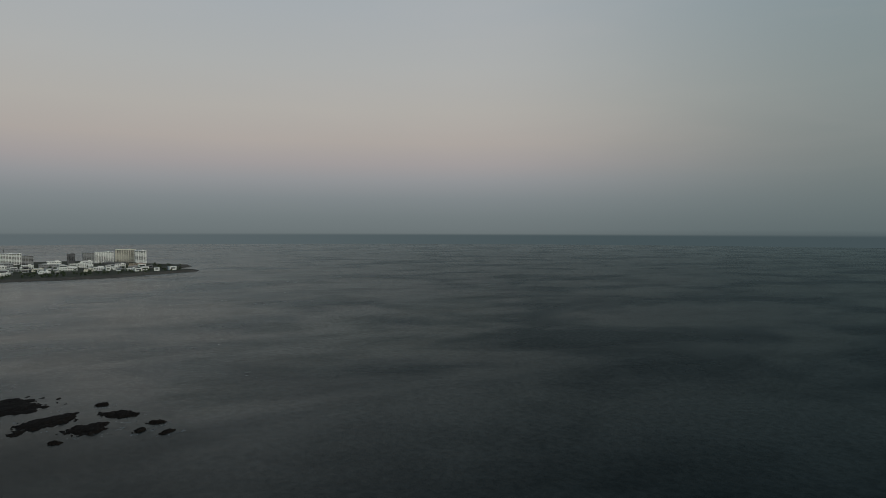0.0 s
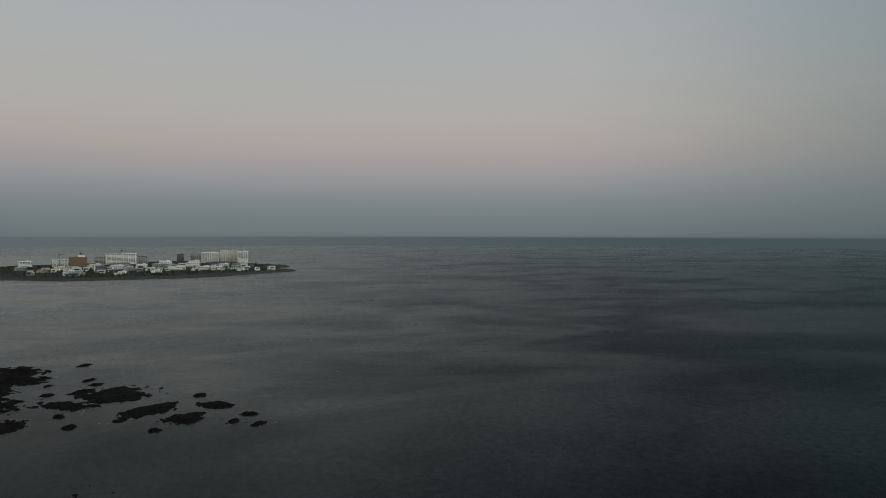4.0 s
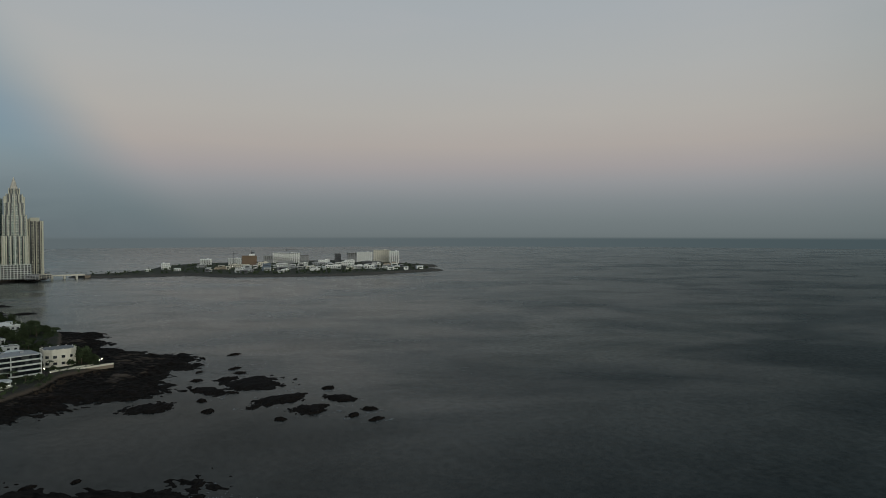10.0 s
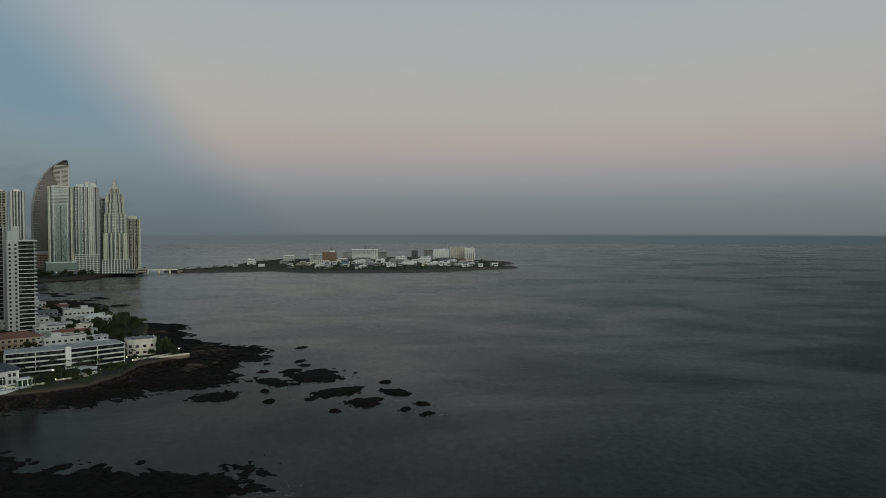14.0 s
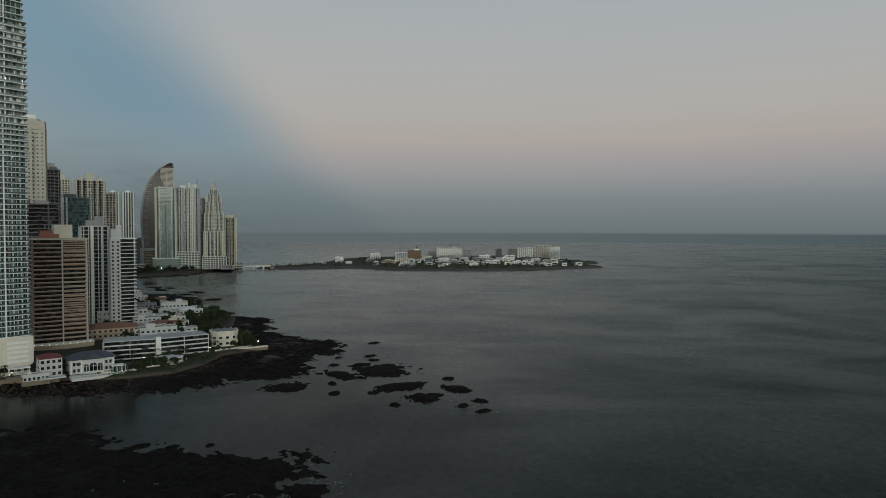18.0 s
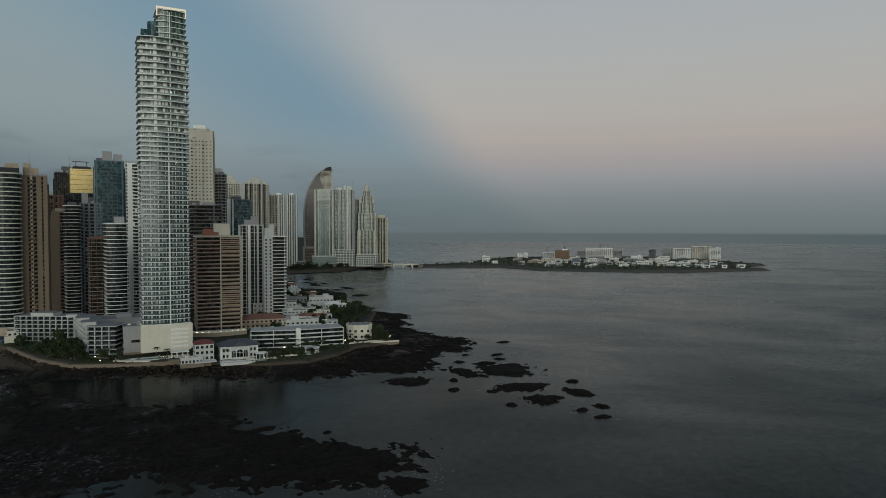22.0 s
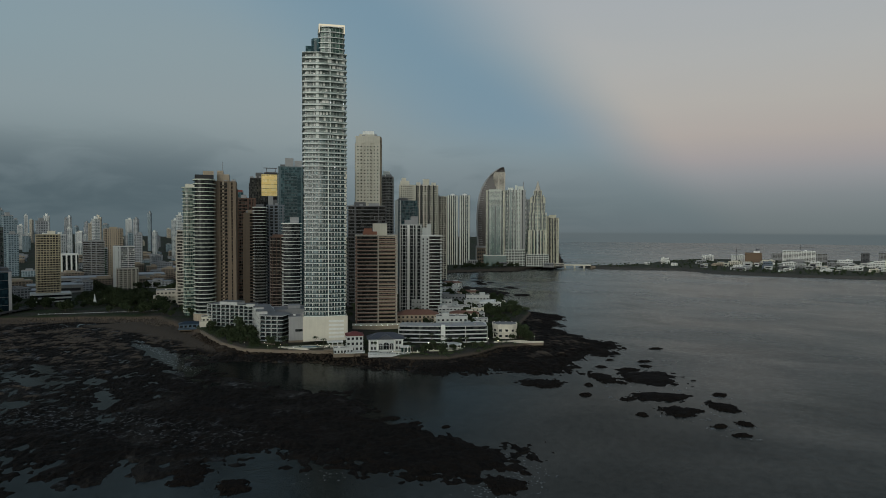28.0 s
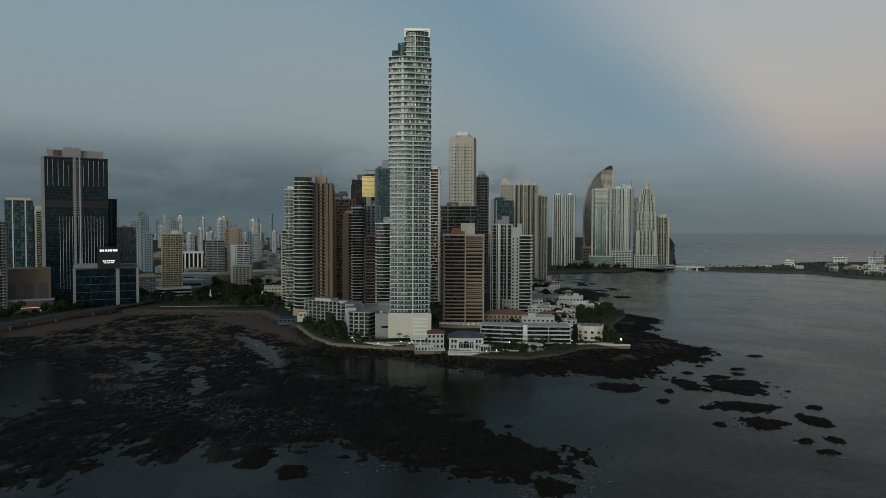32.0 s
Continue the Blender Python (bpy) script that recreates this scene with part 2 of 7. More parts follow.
def sea_material():
    """A dark, silty body under gloss, ruffled by wind; its mirrored brightness is painted by bearing, weaker to seaward
    than over the bay.
    """
    m = bpy.data.materials.new("sea_water")
    m.use_nodes = True
    k = Tree(m.node_tree)
    at = k.n("ShaderNodeTexCoord").outputs["Object"]
    drift = k.n("ShaderNodeMapping")
    drift.vector_type = "TEXTURE"
    drift.inputs["Rotation"].default_value = (0, 0, radians(70))
    drift.inputs["Scale"].default_value = (1.5, 1.0, 1.0)
    k.link(at, drift.inputs["Vector"])
    # broad wind lanes with a ragged edge, and thin slicks
    cats = k.step(k.noise(drift.outputs[0], 0.0062, 7.0, 0.56, 0.5), 0.40, 0.62)
    thin = k.step(k.noise(drift.outputs[0], 0.016, 6.0, 0.6, 0.9), 0.40, 0.68)
    xyz = k.n("ShaderNodeSeparateXYZ")
    k.link(at, xyz.inputs[0])
    # brightness painted by bearing from the origin: more mirrored sky towards the bay
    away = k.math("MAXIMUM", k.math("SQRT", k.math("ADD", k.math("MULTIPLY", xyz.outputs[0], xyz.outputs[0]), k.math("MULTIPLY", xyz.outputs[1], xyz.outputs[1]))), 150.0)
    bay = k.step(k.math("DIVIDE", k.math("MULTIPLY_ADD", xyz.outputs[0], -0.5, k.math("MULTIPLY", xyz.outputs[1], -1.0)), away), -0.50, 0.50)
    # the lagoon inside the reef lies still and silty behind the point; the towers' dark reflections are painted in by
    # weaker mirroring
    calm_dim = k.math("SQRT", k.math("ADD", k.math("POWER", k.math("ADD", xyz.outputs[0], 320.0), 2.0), k.math("POWER", k.math("ADD", xyz.outputs[1], 330.0), 2.0)))
    cove = k.math("SQRT", k.math("ADD", k.math("POWER", k.math("ADD", xyz.outputs[0], 345.0), 2.0), k.math("POWER", k.math("ADD", xyz.outputs[1], 100.0), 2.0)))
    calm_dim = k.math("MAXIMUM", k.step(calm_dim, 250.0, 130.0), k.math("MULTIPLY", k.step(cove, 200.0, 60.0), 0.8))
    body = k.n("ShaderNodeBsdfDiffuse")
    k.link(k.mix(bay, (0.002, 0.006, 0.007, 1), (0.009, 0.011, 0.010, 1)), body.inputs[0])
    waves = k.math("ADD", k.math("MULTIPLY", k.noise(at, 0.07, 4.0, 0.6), 1.3), k.math("MULTIPLY", k.noise(at, 0.5, 4.0, 0.65), 0.6))
    b = k.n("ShaderNodeBump")
    k.put(b.inputs["Strength"], k.math("MULTIPLY", k.math("MULTIPLY_ADD", cats, 0.3, 0.35), k.math("MULTIPLY_ADD", calm_dim, -0.75, 1.0)))
    b.inputs["Distance"].default_value = 0.7
    k.link(waves, b.inputs["Height"])
    gloss = k.n("ShaderNodeBsdfGlossy")
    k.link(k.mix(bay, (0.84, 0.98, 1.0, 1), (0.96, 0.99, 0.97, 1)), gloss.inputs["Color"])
    k.put(gloss.inputs["Roughness"], k.math("MULTIPLY", k.math("MULTIPLY_ADD", cats, 0.12, 0.16), k.math("MULTIPLY_ADD", calm_dim, -0.35, 1.0)))
    k.link(b.outputs[0], gloss.inputs["Normal"])
    fresnel = k.n("ShaderNodeFresnel")
    fresnel.inputs["IOR"].default_value = 1.33
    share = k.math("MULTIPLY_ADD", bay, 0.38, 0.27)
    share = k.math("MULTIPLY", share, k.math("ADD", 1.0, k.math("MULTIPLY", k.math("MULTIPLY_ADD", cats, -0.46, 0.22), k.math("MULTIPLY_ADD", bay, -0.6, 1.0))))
    share = k.math("MULTIPLY", share, k.math("MULTIPLY_ADD", thin, -0.17, 1.07))
    # small wind ripples; haze over the far water is put in by shifting how much it mirrors
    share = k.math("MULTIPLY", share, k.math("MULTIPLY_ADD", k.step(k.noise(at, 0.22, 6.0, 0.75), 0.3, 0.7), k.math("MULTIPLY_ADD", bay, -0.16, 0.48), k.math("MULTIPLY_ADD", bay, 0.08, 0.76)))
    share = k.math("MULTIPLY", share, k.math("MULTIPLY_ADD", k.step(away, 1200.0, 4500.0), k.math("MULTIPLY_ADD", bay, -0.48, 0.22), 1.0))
    # dims the still water as if dark towers were mirrored in it
    share = k.math("MULTIPLY", share, k.math("MULTIPLY_ADD", calm_dim, -0.52, 1.0))
    both = k.n("ShaderNodeMixShader")
    k.link(k.math("MULTIPLY", fresnel.outputs[0], share), both.inputs[0])
    k.link(body.outputs[0], both.inputs[1])
    k.link(gloss.outputs[0], both.inputs[2])
    k.link(both.outputs[0], k.n("ShaderNodeOutputMaterial").inputs[0])
    return m


def ground_material():
    """Wet black rock and mud by the water, sand at the beach, soil and grass above."""
    m = bpy.data.materials.new("shore_ground")
    m.use_nodes = True
    k = Tree(m.node_tree)
    p = k.n("ShaderNodeBsdfPrincipled")
    k.link(p.outputs[0], k.n("ShaderNodeOutputMaterial").inputs[0])
    at = k.n("ShaderNodeTexCoord").outputs["Object"]
    xyz = k.n("ShaderNodeSeparateXYZ")
    k.link(at, xyz.inputs[0])
    broad, fine = k.noise(at, 0.035, 5.0), k.noise(at, 0.45, 5.0, 0.65)
    height = k.math("ADD", xyz.outputs[2], k.math("MULTIPLY_ADD", broad, 1.6, -0.8))
    rock = k.mix(k.step(fine, 0.35, 0.65), (0.004, 0.0034, 0.003, 1), (0.016, 0.0125, 0.010, 1))
    rock = k.mix(k.math("MULTIPLY", k.step(k.noise(at, 0.06, 5.0, 0.65), 0.45, 0.7), 0.6), rock, (0.018, 0.013, 0.010, 1))
    # bars of grey silt and shingle among the weed
    silt = k.math("MULTIPLY", k.step(k.noise(at, 0.022, 6.0, 0.68, 0.7), 0.50, 0.62), k.step(xyz.outputs[1], -40.0, -130.0))
    rock = k.mix(k.math("MULTIPLY", silt, 0.34), rock, k.mix(fine, (0.030, 0.027, 0.024, 1), (0.075, 0.068, 0.060, 1)))
    sand = k.mix(fine, (0.07, 0.055, 0.042, 1), (0.13, 0.10, 0.075, 1))
    soil = k.mix(k.step(broad, 0.4, 0.6), (0.055, 0.050, 0.042, 1), (0.035, 0.045, 0.022, 1))
    beach = k.math("MULTIPLY", k.step(xyz.outputs[1], -235.0, -280.0), k.step(height, 0.75, 1.35))
    colour = k.mix(k.math("MAXIMUM", beach, k.step(height, 3.0, 4.2)), rock, sand)
    colour = k.mix(k.step(height, 4.2, 5.6), colour, soil)
    k.link(colour, p.inputs["Base Color"])
    # puddles and wet weed that catch the sky
    wet = k.math("MULTIPLY", k.step(k.noise(at, 0.05, 6.0, 0.6), 0.55, 0.70), k.step(xyz.outputs[2], 1.5, 0.5))
    # a belt of small bright puddles along the crest of the reef
    belt = k.math("MULTIPLY_ADD", xyz.outputs[0], 0.9999, k.math("MULTIPLY_ADD", xyz.outputs[1], 0.0130, 238.749))
    belt = k.math("MULTIPLY", k.step(k.math("ABSOLUTE", belt), 26.0, 6.0), k.step(xyz.outputs[1], -60.0, -110.0))
    wet = k.math("MAXIMUM", wet, k.math("MULTIPLY", belt, k.step(k.noise(at, 0.4, 4.0, 0.6), 0.56, 0.62)))
    wet = k.math("MULTIPLY", wet, k.step(xyz.outputs[1], -30.0, -130.0))
    k.put(p.inputs["Roughness"], k.math("MULTIPLY_ADD", wet, -0.5, 0.85))
    k.put(p.inputs["Specular IOR Level"], k.math("MULTIPLY_ADD", wet, 0.45, 0.06))
    b = k.n("ShaderNodeBump")
    b.inputs["Strength"].default_value, b.inputs["Distance"].default_value = 0.8, 0.8
    k.link(fine, b.inputs["Height"])
    k.link(b.outputs[0], p.inputs["Normal"])
    return m


WHITE = material("white_paint", (0.74, 0.74, 0.70), 0.6, streak=0.25)
CREAM = material("cream_render", (0.64, 0.60, 0.50), 0.7, streak=0.25)
BEIGE = material("beige_render", (0.50, 0.46, 0.39), 0.75, streak=0.3)
TAN = material("tan_render", (0.38, 0.31, 0.23), 0.75, streak=0.3)
OFFWHITE = material("weathered_white_paint", (0.52, 0.53, 0.51), 0.7, streak=0.35)
PINKTILE = material("pale_brown_tile", (0.25, 0.155, 0.12), 0.65, streak=0.25)
BROWN = material("brown_tile", (0.13, 0.075, 0.055), 0.6, streak=0.25)
GREY = material("grey_concrete", (0.30, 0.30, 0.30), 0.8, streak=0.3)
DARKGREY = material("dark_grey_cladding", (0.10, 0.10, 0.105), 0.6, streak=0.2)
BLACK = material("black_metal", (0.02, 0.02, 0.022), 0.5)
ROOF = material("roof_felt", (0.20, 0.20, 0.20), 0.9, vary=0.3)
TILES = material("clay_roof_tiles", (0.20, 0.10, 0.07), 0.8, vary=0.3)
SLATE = material("dark_roof_tiles", (0.06, 0.065, 0.08), 0.6, vary=0.3)
STONE = material("sea_wall_stone", (0.20, 0.16, 0.12), 0.9, vary=0.35, fine=0.8, bump=0.6)
RIPRAP = material("rubble_bank", (0.085, 0.078, 0.068), 0.95, vary=0.45, fine=0.35, bump=0.9, spec=0.1)
RUBBLE = material("dark_rubble", (0.042, 0.032, 0.024), 0.95, vary=0.5, fine=0.6, bump=0.8, spec=0.08)
ROCKM = material("wet_black_rock", (0.011, 0.0085, 0.007), 0.9, vary=0.5, fine=0.5, bump=0.9, spec=0.08)
LEAF = material("tree_leaves", (0.040, 0.054, 0.026), 0.8, vary=0.4, fine=0.8, spread=0.6, spec=0.1)
BARK = material("bark", (0.10, 0.075, 0.055), 0.9)
ORANGE = material("orange_netting", (0.17, 0.115, 0.075), 0.8)
REDP = material("red_panel", (0.16, 0.04, 0.035), 0.6)
RUST = material("terracotta_paint", (0.29, 0.125, 0.08), 0.75)
TURQ = material("turquoise_paint", (0.04, 0.16, 0.22), 0.6)
ASPHALT = material("asphalt", (0.05, 0.05, 0.05), 0.9)
GRASS = material("lawn", (0.045, 0.065, 0.025), 0.95)
FOAM = material("sea_foam", (0.27, 0.28, 0.28), 0.9, vary=0.4, fine=0.6)
GLASS_W = glazing("pale_window_wall", (0.010, 0.030, 0.034), (0.22, 0.32, 0.34), 1.5, 3.69, 0.24, 0.0, 0.12, 0.0, (0.20, 0.22, 0.21), 0.12, 0.3)
GLASS_U = glazing("pale_green_window_wall", (0.085, 0.11, 0.105), (0.32, 0.38, 0.35), 2.4, 4.8, 0.4, 0.0, 0.12, 0.0, (0.30, 0.32, 0.30), 0.12, 0.3)
GLASS_D = glazing("dark_window_wall", (0.009, 0.012, 0.014), (0.075, 0.08, 0.078), 2.2, 3.3, 0.2, 0.0, 0.1, 0.0, (0.05, 0.05, 0.05), 0.09, 0.14)
GLASS_B = glazing("blue_window_wall", (0.010, 0.044, 0.056), (0.10, 0.19, 0.21), 2.5, 3.6, 0.34, 0.0, 0.08, 0.0, (0.03, 0.06, 0.07), 0.08, 0.22)
GLASS_T = glazing("teal_window_wall", (0.008, 0.028, 0.024), (0.22, 0.30, 0.26), 2.0, 3.5, 0.3, 0.0, 0.1, 0.0, (0.30, 0.31, 0.28), 0.10)
GLASS_G = glazing("gold_mirror_glass", (0.95, 0.72, 0.30), (1.0, 0.82, 0.45), 3.0, 4.0, 0.5, 0.0, 0.38, 1.0)
# balcony walls nearly black: the shade of the recess is put into their colour
SHADE = glazing("deep_recess_shade", (0.010, 0.010, 0.010), (0.16, 0.15, 0.13), 2.6, 3.2, 0.3, 0.0, 0.5, 0.0, (0.2, 0.19, 0.17), 0.08, 0.1)
RECESS_SHADE = glazing("dark_recess_shade", (0.013, 0.012, 0.012), (0.07, 0.065, 0.06), 3.4, 3.2, 0.25, 0.0, 0.5, spec=0.1)
MULLION = material("blue_grey_mullion", (0.07, 0.115, 0.13), 0.5)
STONEGREY = material("pale_stone_cladding", (0.50, 0.475, 0.40), 0.75, streak=0.3)
GLASS_S = glazing("sea_green_window_wall", (0.012, 0.048, 0.039), (0.20, 0.30, 0.245), 3.0, 3.3, 0.36, 0.0, 0.1, 0.0, (0.30, 0.34, 0.31), 0.16)
GLASS_N = glazing("navy_window_wall", (0.005, 0.014, 0.021), (0.018, 0.042, 0.056), 2.6, 3.7, 0.3, 0.0, 0.08, 0.0, (0.012, 0.022, 0.030), 0.08, 0.16)
BROWNSTONE = material("brown_stone_cladding", (0.19, 0.145, 0.105), 0.8, streak=0.3)
SAGE = material("sage_grey_render", (0.52, 0.54, 0.46), 0.75, streak=0.35)
HEADW = material("sea_worn_white_paint", (0.56, 0.58, 0.53), 0.7, streak=0.35)
HEADC = material("sea_worn_cream_paint", (0.54, 0.52, 0.41), 0.7, streak=0.35)
LAMP = lamp_material("lamp_glass", (1.0, 0.86, 0.62), 14.0)
SIGN = lamp_material("lit_sign", (0.95, 0.97, 1.0), 1.6)
AMBER = lamp_material("amber_strip", (1.0, 0.42, 0.12), 0.9)
CROWN = lamp_material("lit_crown", (1.0, 0.92, 0.68), 0.66)


# ---- building blocks ----
def mesh_of(name, verts, faces, mat):
    me = bpy.data.meshes.new(name)
    me.from_pydata([tuple(map(float, v)) for v in verts], [], faces)
    me.update()
    if mat:
        me.materials.append(mat)
    return me


def part(name, me, mat, parent, label="", at=(0, 0, 0), rz=0.0, kind=""):
    """Links a mesh, or a bmesh, as one object under a thing or a part."""
    if isinstance(me, bmesh.types.BMesh):
        bm, me = me, bpy.data.meshes.new(name)
        bm.to_mesh(me)
        bm.free()
        me.materials.append(mat)
    ob = new(name, me)
    ob.parent = parent
    ob.location = at
    ob.rotation_euler = (0, 0, rz)
    return tagged(ob, label, kind=kind)


def thing(name, label, category, at, rz=0.0, group="", kind=""):
    ob = new(name)
    ob.location, ob.rotation_euler = at, (0, 0, rz)
    ob.empty_display_size = 1.0
    return tagged(ob, label, category, group, kind)


BOXES = {}


def box(w, d, h, mat, name="box", chamfer=0.0):
    """A box that stands on its origin, its top edges chamfered where asked; alike ones share a mesh."""
    key = (round(w, 2), round(d, 2), round(h, 2), mat.name, chamfer)
    if key not in BOXES:
        a, b, c = w / 2, d / 2, chamfer
        ring = lambda x, y, z: [(-x, -y, z), (x, -y, z), (x, y, z), (-x, y, z)]
        v = ring(a, b, 0) + ring(a, b, h - c)
        f = [(3, 2, 1, 0)] + [(i, (i + 1) % 4, 4 + (i + 1) % 4, 4 + i) for i in range(4)]
        if c:
            v += ring(a - c, b - c, h)
            f += [(4 + i, 4 + (i + 1) % 4, 8 + (i + 1) % 4, 8 + i) for i in range(4)] + [(8, 9, 10, 11)]
        else:
            f.append((4, 5, 6, 7))
        BOXES[key] = mesh_of(name, v, f, mat)
    return BOXES[key]


def outline(shape, w, d, r=0.0, seg=5):
    """The plan of a storey, counter-clockwise; its front lies at -y."""
    a, b = w / 2, d / 2
    if shape == "round":
        pts = []
        for cx, cy, start in ((a - r, b - r, 0), (-a + r, b - r, 90), (-a + r, -b + r, 180), (a - r, -b + r, 270)):
            pts += [(cx + r * math.cos(radians(start + 90 * i / seg)), cy + r * math.sin(radians(start + 90 * i / seg))) for i in range(seg + 1)]
        return pts
    if shape == "bow":
        n = 12
        front = [(-a + w * i / n, -b - r * math.sin(math.pi * i / n)) for i in range(n + 1)]
        return front + [(a, b), (-a, b)]
    if shape == "oval":
        return [(a * math.cos(2 * math.pi * i / 28), b * math.sin(2 * math.pi * i / 28)) for i in range(28)]
    return [(-a, -b), (a, -b), (a, b), (-a, b)]


def grown(pts, by):
    """An outline moved outwards."""
    out, n = [], len(pts)
    for i in range(n):
        p, q, s = Vector(pts[i - 1]), Vector(pts[i]), Vector(pts[(i + 1) % n])
        e, f = (q - p).normalized(), (s - q).normalized()
        m = Vector((e.y + f.y, -e.x - f.x))
        m.normalize()
        c = max(0.5, m.dot(Vector((e.y, -e.x))))
        out.append(tuple(q + m * (by / c)))
    return out


def prism(pts, h, mat, name="prism", z=0.0):
    n = len(pts)
    v = [(x, y, z) for x, y in pts] + [(x, y, z + h) for x, y in pts]
    f = [tuple(reversed(range(n))), tuple(range(n, 2 * n))] + [(i, (i + 1) % n, n + (i + 1) % n, n + i) for i in range(n)]
    return mesh_of(name, v, f, mat)


def along(pts, step):
    """Places and headings at even steps along an outline."""
    out, carry, n = [], step / 2, len(pts)
    for i in range(n):
        p, q = Vector(pts[i]), Vector(pts[(i + 1) % n])
        length = (q - p).length
        while carry < length:
            at = p + (q - p) * (carry / length)
            out.append((at.x, at.y, math.atan2(q.y - p.y, q.x - p.x)))
            carry += step
        carry -= length
    return out


def joined(name, pieces, mat):
    """Many small far pieces as one mesh; pieces: (mesh, x, y, z, turn)."""
    v, f = [], []
    for me, x, y, z, a in pieces:
        n, c, s = len(v), math.cos(a), math.sin(a)
        v += [(p.co.x * c - p.co.y * s + x, p.co.x * s + p.co.y * c + y, p.co.z + z) for p in me.vertices]
        f += [tuple(n + i for i in q.vertices) for q in me.polygons]
    return mesh_of(name, v, f, mat)


def comb(w, deep, tall, floors, mat):
    """One stack of balcony fronts that stand out of their wall."""
    line = []
    for z in floors:
        line += [(0.0, z), (-deep, z), (-deep, z + tall), (0.0, z + tall)]
    v = [(side * w / 2, y, z) for y, z in line for side in (-1, 1)]
    f = [(2 * i, 2 * i + 1, 2 * i + 3, 2 * i + 2) for i in range(len(line) - 1) if i % 4 != 3]
    f += [(2 * i, 2 * i + 2, 2 * i + 4, 2 * i + 6) for i in range(0, len(line), 4)] + [(2 * i + 7, 2 * i + 5, 2 * i + 3, 2 * i + 1) for i in range(0, len(line), 4)]
    # the thin wing wall that ties them together
    f += [(2 * i + 6, 2 * i + 8, 2 * i + 10, 2 * i + 4) for i in range(0, len(line) - 4, 4)]
    return mesh_of("balcony_bay", v, f, mat)


def facade(ob, w, d, h, storey, over, base, trim, seed, far):
    """What breaks the grid of a front: stacks of balconies, panels between the windows, plant on the roof."""
    r = np.random.RandomState(seed)
    floors = [base + storey * i for i in range(int((h - base) / storey) - 1)]
    panels = []
    for face in ((0, -1), (1, 0), (-1, 0)):
        length, out = (w, d / 2) if face[1] else (d, w / 2)
        n = max(3, round(length / 3.9))
        turn = 0.0 if face[1] else math.pi / 2
        kinds = [r.choice(3, p=(0.34, 0.12, 0.54)) for _ in range((n + 1) // 2)]
        kinds += kinds[::-1][n % 2:]
        bw = length / n
        for j, kind in enumerate(kinds):
            at = -length / 2 + bw * (j + 0.5)
            place = lambda q: (at, -q) if face[1] else (face[0] * q, at)
            if kind == 0 and not far:
                x, y = place(out + 0.1)
                part("balcony_bay", comb(bw * 0.9, 1.3, 0.85, [z for z in floors if r.rand() > 0.06], trim), None, ob, at=(x, y, 0.3), rz=turn if face[0] >= 0 else -turn)
            elif kind < 2:
                wide = bw * (0.3 + 0.3 * r.rand())
                post = box(wide, 0.5, h - base - 0.3, trim, "panel")
                x, y = place(out - over + 0.12)
                panels.append((post, x, y, base, turn))
            for z in floors:
                if r.rand() < (0.17 if far else 0.14):
                    x, y = place(out - over + 0.1)
                    side = (r.rand() - 0.5) * bw * 0.7
                    x, y = (x + side, y) if face[1] else (x, y + side)
                    panels.append((box(bw * r.choice((0.25, 0.4, 0.55)), 0.35, storey * r.choice((0.45, 0.98)), trim, "panel"), x, y, z, turn))
    part("panelling", joined("panelling", panels, trim), None, ob, "blank panels between the windows", kind="stuff")
    plant_ = [(box(1.4 + 3.2 * r.rand(), 1.4 + 3 * r.rand(), 1.2 + 2.6 * r.rand(), trim, "unit", 0.15), (r.rand() - 0.5) * w * 0.8, (r.rand() - 0.5) * d * 0.8, 0, 0) for _ in range(7)]
    part("roof_plant", joined("roof_plant", plant_, GREY), None, ob, "tanks and plant boxes", (0, 0, h + 0.3), kind="stuff")


